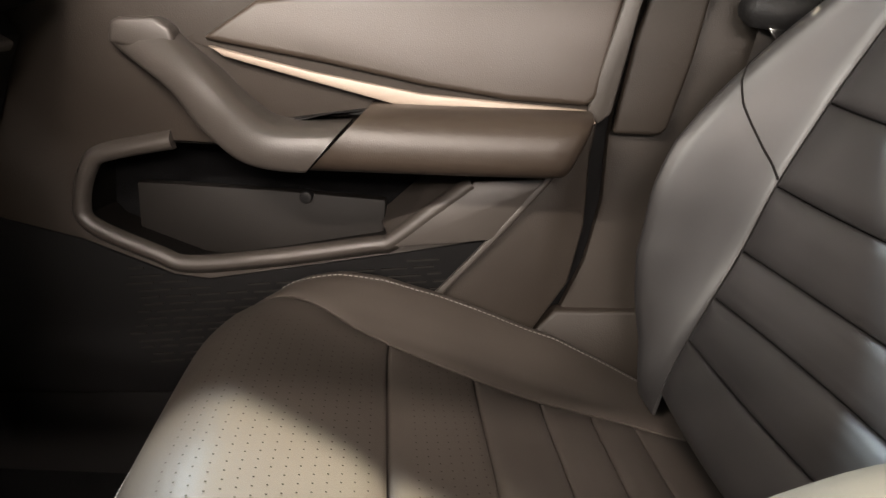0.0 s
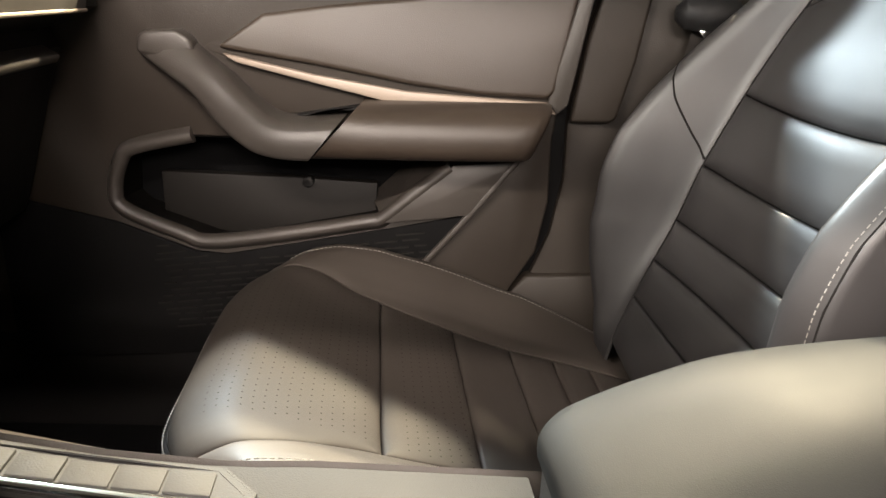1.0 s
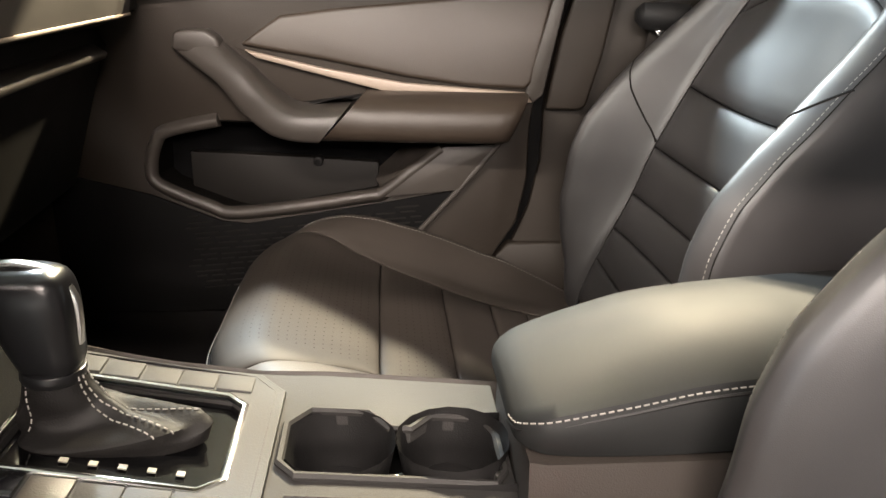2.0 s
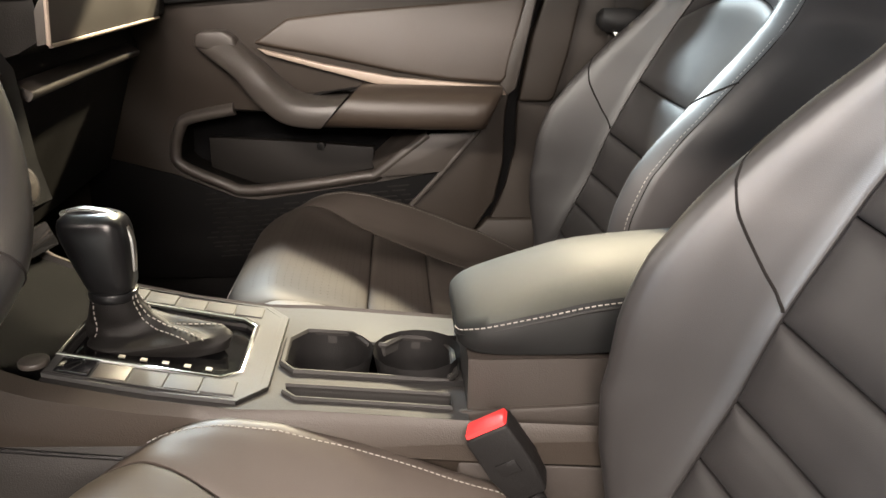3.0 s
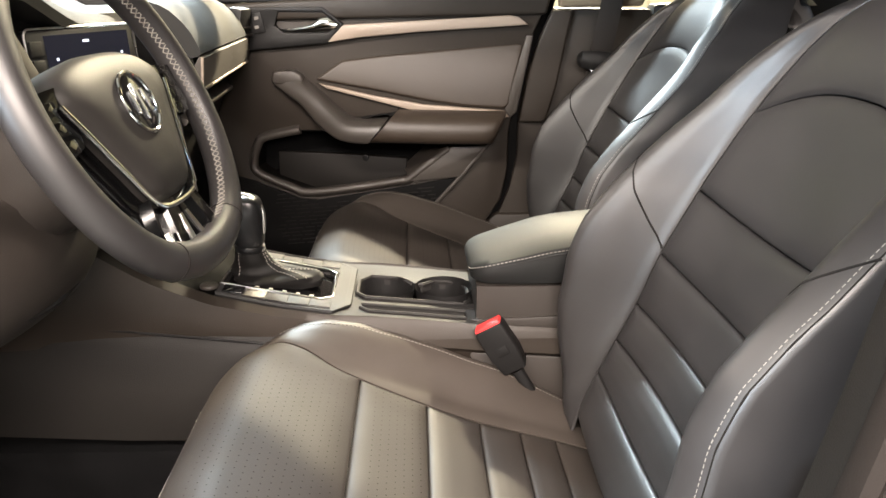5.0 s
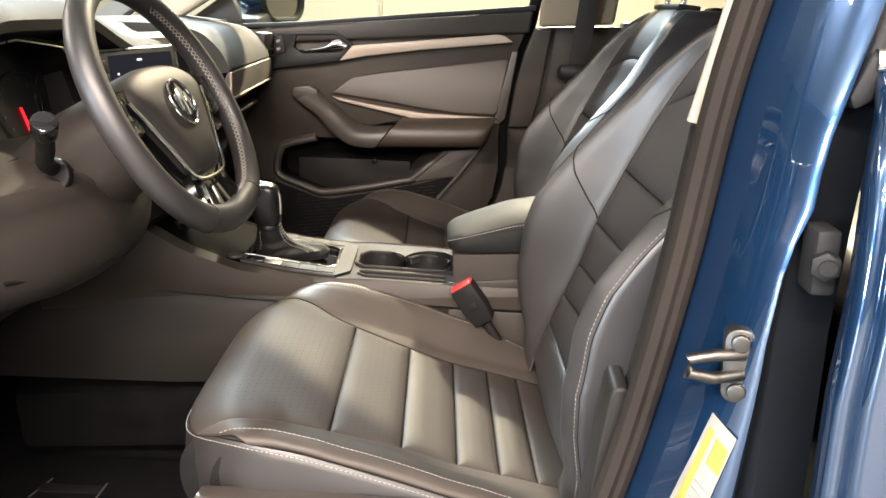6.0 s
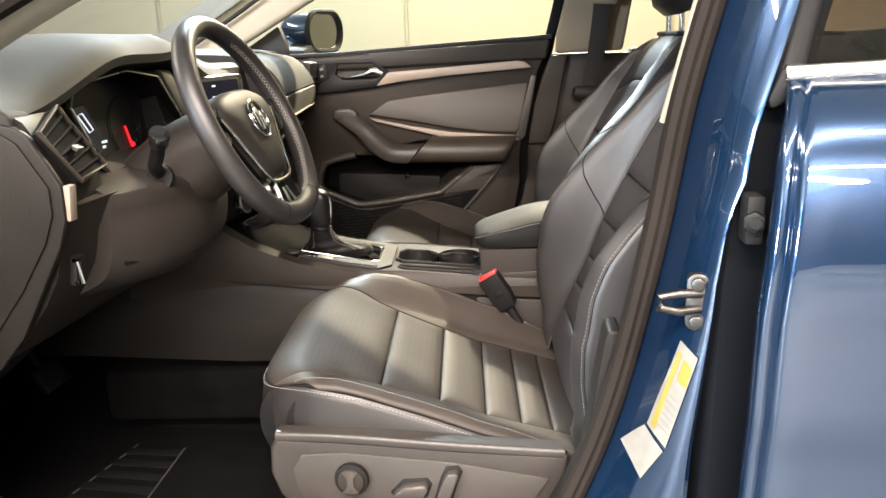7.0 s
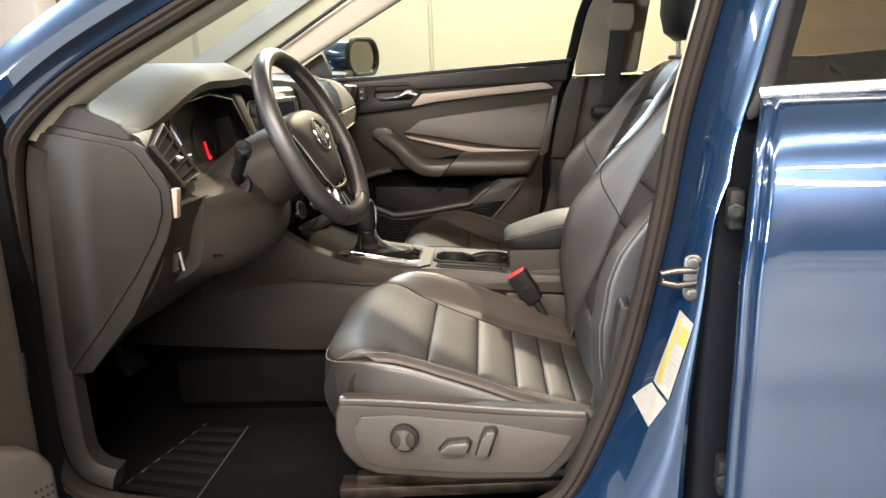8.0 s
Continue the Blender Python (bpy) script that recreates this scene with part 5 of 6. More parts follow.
part("cluster_bead", bm, SATIN, cl, "satin edge of the instrument frame")
for cy in (0.066, -0.030 + 0.185):
    bm = bmesh.new()
    tube(bm, [(CL @ Vector((-0.024, cy + 0.050 * math.cos(t), -0.004 + 0.050 * math.sin(t)))) for t in [2 * math.pi * i / 32 for i in range(32)]], 0.0012, 5, True)
    part("dial_ring", bm, DARK, cl)
for i in range(10):
    a = radians(-225 + 30 * i)
    bm = bmesh.new()
    box(bm, CL @ Vector((-0.0245, 0.066 + 0.040 * math.cos(a), -0.004 - 0.040 * math.sin(a))), (0.001, 0.003, 0.004))
    part("dial_mark", bm, MATLINE, cl)
bm = bmesh.new()
plate(bm, [(0.0635, -0.004), (0.066, -0.005), (0.0735, -0.031), (0.083, -0.036), (0.083, -0.040), (0.074, -0.042), (0.0710, -0.036)], -0.0255, -0.0225, axes="yz", move=CL)
part("needle", bm, REDGLOW, cl, "lit red needle")
bm = bmesh.new()
plate(bm, [(-0.085, 0.036), (-0.047, 0.040), (0.002, -0.030), (-0.030, -0.037)], -0.0255, -0.0235, axes="yz", move=CL)
ds = part("cluster_display", bm, glow("display_grey", (0.5, 0.5, 0.5), 0.03), cl, "lit trip display")
bm = bmesh.new()
tube(bm, [CL @ Vector((-0.0225, p, q)) for p, q in ((-0.070, 0.026), (-0.056, 0.028), (-0.036, 0.000), (-0.048, -0.003))], 0.0012, 5, True)
part("car_outline", bm, WHITEGLOW, ds)
for p, q, w in ((-0.012, -0.022, 0.016), (-0.016, -0.030, 0.008)):
    bm = bmesh.new()
    box(bm, CL @ Vector((-0.0225, p, q)), (0.001, w, 0.004))
    part("text_bar", bm, WHITEGLOW, ds)
bm = bmesh.new()
plate(bm, [(0.128, 0.083), (0.168, 0.080), (0.222, -0.010), (0.212, -0.040), (0.192, -0.012)], 0.012, 0.030, axes="yz", move=CL, soft=0.003)
part("cluster_wing", bm, DECOR, dash)

# driver end: vent, decor stub, end cap, knee panel
bm = bmesh.new()
rows = []
for k in range(9):
    a = k / 8
    y = -0.696 + 0.124 * a
    rows.append([(-0.40, y, 0.962), (-0.325 - 0.02 * a, y, 0.934 + 0.012 * a), (-0.272 - 0.026 * a, y, 0.904 + 0.014 * a), (-0.262 - 0.028 * a, y, 0.888 + 0.015 * a), (-0.232 - 0.020 * a, y, 0.822 - 0.01 * a), (-0.240 - 0.010 * a, y, 0.785), (-0.255, y, 0.735), (-0.30, y, 0.69), (-0.40, y, 0.55), (-0.46, y, 0.50), (-0.70, y, 0.55), (-0.70, y, 0.93)])
skin(bm, rows)
part("driver_end", bm, LOWER, dash)
bm = bmesh.new()
plate(bm, [(-0.47, 0.935), (-0.388, 0.925), (-0.275, 0.900), (-0.258, 0.888), (-0.224, 0.826), (-0.225, 0.782), (-0.238, 0.746), (-0.31, 0.621), (-0.399, 0.522), (-0.47, 0.515)], -0.700, -0.712, soft=0.004)
part("end_cap_rim", bm, LOWER, dash)
bm = bmesh.new()
plate(bm, [(-0.455, 0.922), (-0.393, 0.914), (-0.292, 0.893), (-0.272, 0.880), (-0.238, 0.824), (-0.239, 0.790), (-0.254, 0.753), (-0.296, 0.689), (-0.372, 0.594), (-0.43, 0.528), (-0.455, 0.528)], -0.711, -0.7165, soft=0.004)
part("end_cap", bm, LOWER, dash, "removable fuse cover at the dash end")
bm = bmesh.new()
plate(bm, [(-0.95, 0.86), (-0.95, 0.958), (-0.70, 0.980), (-0.52, 0.980), (-0.41, 0.968), (-0.345, 0.947), (-0.305, 0.930), (-0.283, 0.912), (-0.278, 0.892), (-0.40, 0.86)], -0.707, -0.66, soft=0.005, segments=3)
part("dash_end_fill", bm, DASHTOP, dash)
VT = [Vector((-0.256, -0.697, 0.890)), Vector((-0.270, -0.630, 0.916)), Vector((-0.242, -0.580, 0.832)), Vector((-0.228, -0.665, 0.824))]
OUT = Vector((0.93, -0.05, 0.37))
bm = bmesh.new()
skin(bm, [[p + OUT * 0.003 for p in VT], [p - OUT * 0.03 for p in VT]])
dv = part("driver_vent", bm, TRAYBLACK, dash)
bm = bmesh.new()
tube(bm, [p + OUT * 0.004 for p in VT], 0.004, 8, True)
part("vent_frame", bm, SOFT, dv)
for k in range(5):
    f = (k + 0.7) / 5.4
    a, b = VT[0].lerp(VT[3], f) + OUT * 0.004, VT[1].lerp(VT[2], f) + OUT * 0.004
    bm = bmesh.new()
    sweep(bm, [a, a.lerp(b, 0.5), b], rounded(0.004, 0.006, 0.0015, 2), up=(0.5, 0, 0.85))
    part("vent_slat", bm, TRAYBLACK, dv)
bm = bmesh.new()
box(bm, VT[0].lerp(VT[2], 0.5) + OUT * 0.010, (0.012, 0.016, 0.006), (0, 25, 0), 0.002)
part("vent_tab", bm, HARD, dv)
bm = bmesh.new()
box(bm, (-0.223, -0.699, 0.803), (0.010, 0.016, 0.046), (0, 6, 0), 0.002)
part("vent_cap", bm, CHAMP, dash, "bright metal cap beside the vent")
bm = bmesh.new()
rows = []
for y in (-0.69, -0.60, -0.52, -0.46, -0.30, -0.24, -0.16):
    m2 = smooth(-0.62, -0.46, y) * (1 - smooth(-0.28, -0.18, y))
    rows.append([(-0.225, y, 0.795), (-0.250, y, 0.745), (-0.262 + 0.02 * m2, y, 0.70), (-0.285 + 0.02 * m2, y, 0.66), (-0.33, y, 0.60), (-0.42, y, 0.54), (-0.70, y, 0.54), (-0.70, y, 0.80)])
skin(bm, rows)
knee = part("knee_panel", bm, SOFT, dash)
bm = bmesh.new()
box(bm, (-0.245, -0.672, 0.706), (0.012, 0.020, 0.042), (0, 10, 0), 0.004)
part("bonnet_latch", bm, DARK, dash)
bm = bmesh.new()
tube(bm, [(-0.240, -0.684, 0.722), (-0.232, -0.686, 0.722), (-0.232, -0.686, 0.692), (-0.240, -0.684, 0.692)], 0.004, 8)
part("latch_lever", bm, CHROME, dash, "chrome bonnet latch lever")
bm = bmesh.new()
box(bm, (-0.395, -0.684, 0.946), (0.040, 0.03, 0.010), (0, 14, 0), 0.003)
dd = part("defroster_vent", bm, DARK, dash)
for k in range(4):
    bm = bmesh.new()
    box(bm, (-0.408 + 0.009 * k, -0.694, 0.954 - 0.0023 * k), (0.003, 0.016, 0.004), (0, 14, 0))
    part("vent_slat", bm, GREY, dd)

# steering column
col = thing("steering_column", "dark plastic steering column shroud with stalk", "steering column")
AX = Vector((math.cos(radians(25)), 0, math.sin(radians(25))))
HUB = Vector((-0.087, -0.366, 0.873))
bm = bmesh.new()
rows = []
for d, w, up, lo in ((-0.05, 0.070, 0.050, 0.062), (-0.09, 0.082, 0.060, 0.078), (-0.15, 0.085, 0.060, 0.090), (-0.22, 0.085, 0.045, 0.10), (-0.30, 0.08, 0.03, 0.10)):
    c = HUB + AX * d
    n = Vector((-AX.z, 0, AX.x))
    rows.append([c + Vector((0, 1, 0)) * w * math.cos(t) + n * (up if math.sin(t) > 0 else lo) * math.sin(t) for t in [2 * math.pi * i / 20 for i in range(20)]])
skin(bm, rows)
part("column_shroud", bm, COLUMN, col)
bm = bmesh.new()
rows = []
for i in range(25):
    y = -0.60 + 0.38 * i / 24
    k = max(0.0, 1 - abs((y + 0.40) / 0.20) ** 2.6)
    rows.append(catmull([(-0.245 + 0.03 * k, y, 0.80), (-0.232 + 0.052 * k, y, 0.755), (-0.235 + 0.062 * k, y, 0.71), (-0.250 + 0.06 * k, y, 0.672 - 0.010 * k), (-0.29 + 0.055 * k, y, 0.648 - 0.012 * k), (-0.36, y, 0.625), (-0.45, y, 0.63), (-0.45, y, 0.80)], 4, True))
skin(bm, rows)
part("knee_bolster", bm, COLUMN, col)
bm = bmesh.new()
tube(bm, catmull([(-0.226, -0.585, 0.690), (-0.199, -0.50, 0.676), (-0.186, -0.40, 0.667), (-0.197, -0.30, 0.676), (-0.222, -0.24, 0.690)], 6), 0.0028, 6)
part("column_joint", bm, DARK, col)
bm = bmesh.new()
tube(bm, catmull([(-0.215, -0.44, 0.79), (-0.203, -0.505, 0.815), (-0.185, -0.53, 0.838), (-0.172, -0.548, 0.858)], 5), 0.0105, 12)
disc(bm, (-0.207, -0.485, 0.797), (0, -1, 0.3), 0.022, 0.012, 20, 0.003)
st = part("stalk", bm, DARK, col, "black indicator stalk")
bm = bmesh.new()
disc(bm, (-0.166, -0.556, 0.866), (0.35, -0.45, 0.55), 0.0150, 0.026, 20, 0.004)
part("stalk_end", bm, GLOSS, st)

# steering wheel
wheel = thing("steering_wheel", "black leather three-spoke steering wheel with grey stitching", "steering wheel")
EY = Vector((0, 1, 0))
EN = Vector((-AX.z, 0, AX.x))


def on_wheel(a, b, d=0.0):
    return HUB + EY * a + EN * b + AX * d


RIM_SET = -0.012


def rim_frame(t):
    """A point of the rim's middle line, the way out from the hub and half the rim's thickness there; the bottom is a little flattened."""
    a, b = 0.169 * math.cos(t), 0.169 * math.sin(t)
    if b < -0.145:
        b = -0.145 + (b + 0.145) * 0.75
    return a, b, Vector((a, b, 0)).normalized(), 0.0160 + 0.0032 * smooth(0.06, 0.16, -b)


def on_rim(t, s, slide=0.0):
    a, b, rad, fat = rim_frame(t)
    return on_wheel(a + rad.x * fat * math.cos(s) - rad.y * slide, b + rad.y * fat * math.cos(s) + rad.x * slide, 0.0180 * math.sin(s) + RIM_SET)


bm = bmesh.new()
skin(bm, [[on_rim(2 * math.pi * i / 72, 2 * math.pi * k / 18) for k in range(18)] for i in range(72)], True)
rim = part("wheel_rim", bm, LEATHER, wheel)
for a0, a1 in ((-72, 62), (118, 252)):
    bm = bmesh.new()
    n = int((a1 - a0) / 2.6)
    for i in range(n):
        t = radians(a0 + (a1 - a0) * i / n)
        for way in (-0.0032, 0.0032):
            tube(bm, [on_rim(t, math.pi - 0.10), on_rim(t, math.pi - 0.28, way), on_rim(t, math.pi - 0.52, 2 * way)], 0.0008, 4)
    part("stitching", bm, RIMTHREAD, rim, "grey thread seam", kind="stuff")
for t in (-62, -118):
    bm = bmesh.new()
    tube(bm, [on_rim(radians(t), 2 * math.pi * k / 18) for k in range(18)], 0.0009, 5, True)
    part("seam", bm, HOLE, rim, "sunken dark seam")
bm = bmesh.new()
# airbag cover
half = [(0.0, 0.072), (0.045, 0.070), (0.086, 0.060), (0.104, 0.046), (0.107, 0.030), (0.092, 0.004), (0.076, -0.026), (0.063, -0.050), (0.054, -0.068), (0.043, -0.080), (0.024, -0.085)]
cover = half + [(0.0, -0.086)] + [(-a, b) for a, b in half[:0:-1]]
cover = [tuple(p)[:2] for p in catmull([(a, b, 0) for a, b in cover], 3, True)]
rows = []
for s, d in ((1.0, -0.05), (1.0, -0.022), (0.97, -0.013), (0.88, -0.006), (0.6, -0.001), (0.25, 0.001)):
    rows.append([on_wheel(a * s, b * s - 0.012 - 0.004 * (1 - s), d) for a, b in cover])
skin(bm, rows)
hub = part("airbag_cover", bm, COVER, wheel)
bm = bmesh.new()
under = [(-0.146, 0.030), (-0.148, -0.014), (-0.108, -0.052), (-0.074, -0.098), (-0.064, -0.146), (0.064, -0.146), (0.074, -0.098), (0.108, -0.052), (0.148, -0.014), (0.146, 0.030)]
skin(bm, [[on_wheel(a, b, d) for a, b in under] for d in (-0.040, -0.024)])
bevel(bm, 0.003)
part("spoke_panel", bm, PIANO, wheel, "gloss black panel round the airbag cover")
bm = bmesh.new()
disc(bm, on_wheel(0, 0.0, 0.0), AX, 0.0315, 0.004, 32, 0.001)
part("emblem_ground", bm, GLOSS, hub)
bm = bmesh.new()
tube(bm, [on_wheel(0.0315 * math.cos(t), 0.0315 * math.sin(t), 0.0025) for t in [2 * math.pi * i / 32 for i in range(32)]], 0.0022, 8, True)
part("emblem_ring", bm, CHROME, hub, "chrome ring badge")
for a0, half in ((-0.013, 0.012), (0.0, 0.019), (0.013, 0.012)):
    bm = bmesh.new()
    tube(bm, [on_wheel(a0, half, 0.003), on_wheel(a0, 0, 0.0038), on_wheel(a0, -half, 0.003)], 0.0022, 8)
    part("emblem_bar", bm, CHROME, hub)
bm = bmesh.new()
box(bm, (0, 0, 0), (0.001, 0.020, 0.006))
bmesh.ops.transform(bm, matrix=Matrix.Translation(on_wheel(0.0, -0.058, -0.001)) @ pose(0, 0, 0, 0, -25, 0), verts=bm.verts[:])
part("embossed_bar", bm, DARK, hub)
# spokes
for side in (-1, 1):
    bm = bmesh.new()
    sh = [(0.085, 0.036), (0.12, 0.034), (0.149, 0.032), (0.150, -0.014), (0.128, -0.026), (0.105, -0.020)]
    rows = [[on_wheel(side * a, b, d) for a, b in sh] for d in (-0.032, -0.014)]
    skin(bm, rows)
    bevel(bm, 0.003)
    sp = part("side_spoke", bm, PIANO, wheel, "black spoke with buttons")
    for b in (0.018, 0.0, -0.017):
        bm = bmesh.new()
        box(bm, (0, 0, 0), (0.004, 0.028, 0.013), (0, 0, 0), 0.0015)
        bmesh.ops.transform(bm, matrix=Matrix.Translation(on_wheel(side * 0.128, b, -0.0150)) @ pose(0, 0, 0, 0, -25, 0), verts=bm.verts[:])
        part("spoke_button", bm, PIANO, sp)
    bm = bmesh.new()
    edge = sorted([(q[1], q[0]) for q in cover if q[0] * side >= -1e-6 and q[1] < 0.030], reverse=True)
    sweep(bm, [on_wheel(a * 1.05, b * 1.05 - 0.014, -0.011) for b, a in edge], rounded(0.006, 0.005, 0.002, 2), up=AX)
    part("bright_line", bm, CHROME, wheel, "chrome line round the airbag cover")

    def leg(name, outline, d0, d1, edge, material, parent, label=""):
        bm = bmesh.new()
        skin(bm, [[on_wheel(side * a, b, d + 0.10 * max(0.0, -0.118 - b)) for a, b in outline] for d in (d0, d1)])
        bevel(bm, edge)
        return part(name, bm, material, parent, label)

    ls = leg("lower_spoke", [(0.001, -0.092), (0.048, -0.088), (0.060, -0.118), (0.068, -0.156), (0.010, -0.158), (0.003, -0.124)], -0.034, -0.017, 0.003, PIANO, wheel, "gloss black lower spoke")
    leg("spoke_rib", [(0.022, -0.102), (0.036, -0.100), (0.052, -0.146), (0.032, -0.147)], -0.020, -0.011, 0.003, PIANO, ls)
    leg("spoke_inlay", [(0.005, -0.116), (0.0095, -0.116), (0.0165, -0.147), (0.020, -0.150), (0.054, -0.1485), (0.057, -0.144), (0.051, -0.124), (0.054, -0.124), (0.063, -0.150), (0.060, -0.1565), (0.014, -0.158), (0.0105, -0.150)], -0.019, -0.0145, 0.0008, SATIN, ls, "bright satin inlay")

# ---------------------------------------------------------------- seats
CUSHION = catmull([(-0.05, 0, 0.35), (-0.078, 0, 0.40), (-0.093, 0, 0.44), (-0.091, 0, 0.478), (-0.072, 0, 0.505), (-0.035, 0, 0.519), (0.0, 0, 0.513),
                   (0.046, 0, 0.498), (0.10, 0, 0.478), (0.19, 0, 0.447), (0.261, 0, 0.421), (0.348, 0, 0.398), (0.42, 0, 0.378), (0.47, 0, 0.37)], 6)
BACK = catmull([(0.385, 0, 0.385), (0.402, 0, 0.44), (0.426, 0, 0.497), (0.444, 0, 0.536), (0.468, 0, 0.589), (0.494, 0, 0.66), (0.534, 0, 0.742),
                (0.586, 0, 0.843), (0.628, 0, 0.92), (0.655, 0, 0.962), (0.684, 0, 0.985), (0.72, 0, 0.985), (0.745, 0, 0.955)], 6)
SIDE = [(0, 0.0), (0.11, 0.0), (0.145, 0.05), (0.175, 0.20), (0.190, 0.40), (0.205, 0.63), (0.222, 0.87), (0.236, 1.0), (0.246, 1.0)]

BSIDE = [(0, 0.0), (0.165, 0.0), (0.175, -0.03), (0.184, 0.10), (0.194, 0.38), (0.204, 0.72), (0.213, 0.93), (0.222, 1.0), (0.25, 1.0)]


def along(line, u):
    k = min(max(u, 0.0), 0.99999) * (len(line) - 1)
    i = int(k)
    return line[i].lerp(line[i + 1], k - i)


def u_at(line, axis, value, lo=0.0, hi=1.0):
    for _ in range(40):
        m = (lo + hi) / 2
        if along(line, m)[axis] < value:
            lo = m
        else:
            hi = m
    return lo


NOSE = (5 * 6) / (len(CUSHION) - 1)


def cushion_u(x):
    return u_at(CUSHION, 0, x, NOSE - 0.09)


def cushion_surface(u, v):
    """The upholstery of the seat cushion; v to 0.247 lies on top, beyond that it runs down the side."""
    c = along(CUSHION, u)
    a = abs(v)
    top = min(a, 0.246)
    b = lerp_table([(-0.09, 0), (-0.05, 0.004), (-0.02, 0.012), (0.03, 0.034), (0.09, 0.050), (0.15, 0.055), (0.22, 0.054), (0.29, 0.050), (0.365, 0.030), (0.43, 0.012)], c.x)
    nose = smooth(NOSE - 0.1, NOSE + 0.05, u)
    g = lerp_table(SIDE, top)
    if g < 0:
        g = -0.0
    z = c.z + b * g * nose * (1.0 if v > 0 else 0.56)
    front = (max(0.0, a - 0.10) / 0.155) ** 2
    x = c.x + 0.046 * min(front, 1.2) * min(max((0.13 - c.x) / 0.2, 0), 1)
    y = top
    if a > 0.238:
        k = min((a - 0.238) / 0.012, 1.0)
        z -= (0.016 if v > 0 else 0.010) * k * k
        y = 0.238 + 0.014 * math.sin(k * math.pi / 2)
    if a > 0.25:
        k = (a - 0.25) / 0.10
        low = min(0.405, z)
        z = z + (low - z) * k
        y = 0.252 + 0.006 * math.sin(min(k, 1) * math.pi)
    return (x, math.copysign(y, v), z)


def back_width(z):
    return lerp_table([(0.38, 0.92), (0.46, 0.985), (0.56, 1.0), (0.76, 1.0), (0.82, 0.965), (0.87, 0.90), (0.92, 0.79), (0.955, 0.66), (0.985, 0.50), (1.0, 0.46)], z)


def back_surface(u, v):
    """The upholstery of the backrest; v to 0.247 lies in front, beyond that it runs back along the side."""
    c = along(BACK, u)
    a = abs(v)
    top = min(a, 0.246)
    push = lerp_table([(0.40, 0.0), (0.46, 0.022), (0.52, 0.060), (0.57, 0.086), (0.64, 0.103), (0.69, 0.107), (0.734, 0.097), (0.80, 0.070), (0.85, 0.046), (0.90, 0.034), (0.95, 0.015), (0.98, 0.0)], c.z)
    g = max(lerp_table(BSIDE, top), 0.0)
    dish = 0.022 * max(0.0, 1 - (a / 0.175) ** 2) * smooth(0.42, 0.56, c.z) * (1 - smooth(0.80, 0.95, c.z))
    over = smooth(0.80, 0.97, u)
    x = c.x - push * g * (1.0 if v > 0 else 0.90) + dish + 0.03 * (a / 0.25) ** 2 * over
    w = back_width(c.z if u < 0.84 else 0.985)
    y = top
    z = c.z - 0.035 * (a / 0.25) ** 3 * over
    if a > 0.222:
        k = min((a - 0.222) / 0.028, 1.0)
        x += 0.017 * k ** 1.5
        y = 0.222 + 0.030 * k
    if a > 0.25:
        k = (a - 0.25) / 0.10
        far = max(c.x + 0.10, x + 0.01)
        x = x + (far - x) * k
        y = 0.252 + 0.006 * math.sin(min(k / 0.3, 1) * math.pi / 2)
    return (x, math.copysign(y * w, v), z)


def insert_half(u):
    """Half the width of the cushion's middle panels."""
    x = along(CUSHION, u).x
    return 0.175 + 0.030 * (1 - smooth(-0.06, 0.09, x)) - 0.024 * smooth(0.0, 0.22, x)


def front_seam(v):
    """Where, along the cushion line, the cover ends at the front; the seam climbs towards the rounded corners."""
    return 0.235 + 0.05 * (abs(v) / 0.2) ** 2 + (NOSE + 0.035 - 0.285) * max(0.0, (abs(v) - 0.185) / 0.065) ** 2


def cushion_rim(n=60):
    """The seam round the cushion cover, from the rear on the near side over the front to the rear on the far side."""
    us = [front_seam(0.25) + (cushion_u(0.455) - front_seam(0.25)) * i / n for i in range(n + 1)]
    near = [(u, -0.2498) for u in us[::-1]]
    front = [(front_seam(v), v) for v in [-0.2498 + 0.4996 * i / 70 for i in range(1, 70)]]
    far = [(u, 0.2498) for u in us]
    line = [Vector(cushion_surface(u, v)) for u, v in near + front + far]
    for _ in range(30):
        line = [line[0]] + [(p + 2 * q + r) / 4 for p, q, r in zip(line, line[1:], line[2:])] + [line[-1]]
    return line


def outward(line, i):
    """The way out of the cushion, level, at one point of its rim."""
    d = line[min(i + 1, len(line) - 1)] - line[max(i - 1, 0)]
    n = Vector((d.y, -d.x, 0))
    return -n.normalized() if n.length > 1e-9 else Vector((-1, 0, 0))


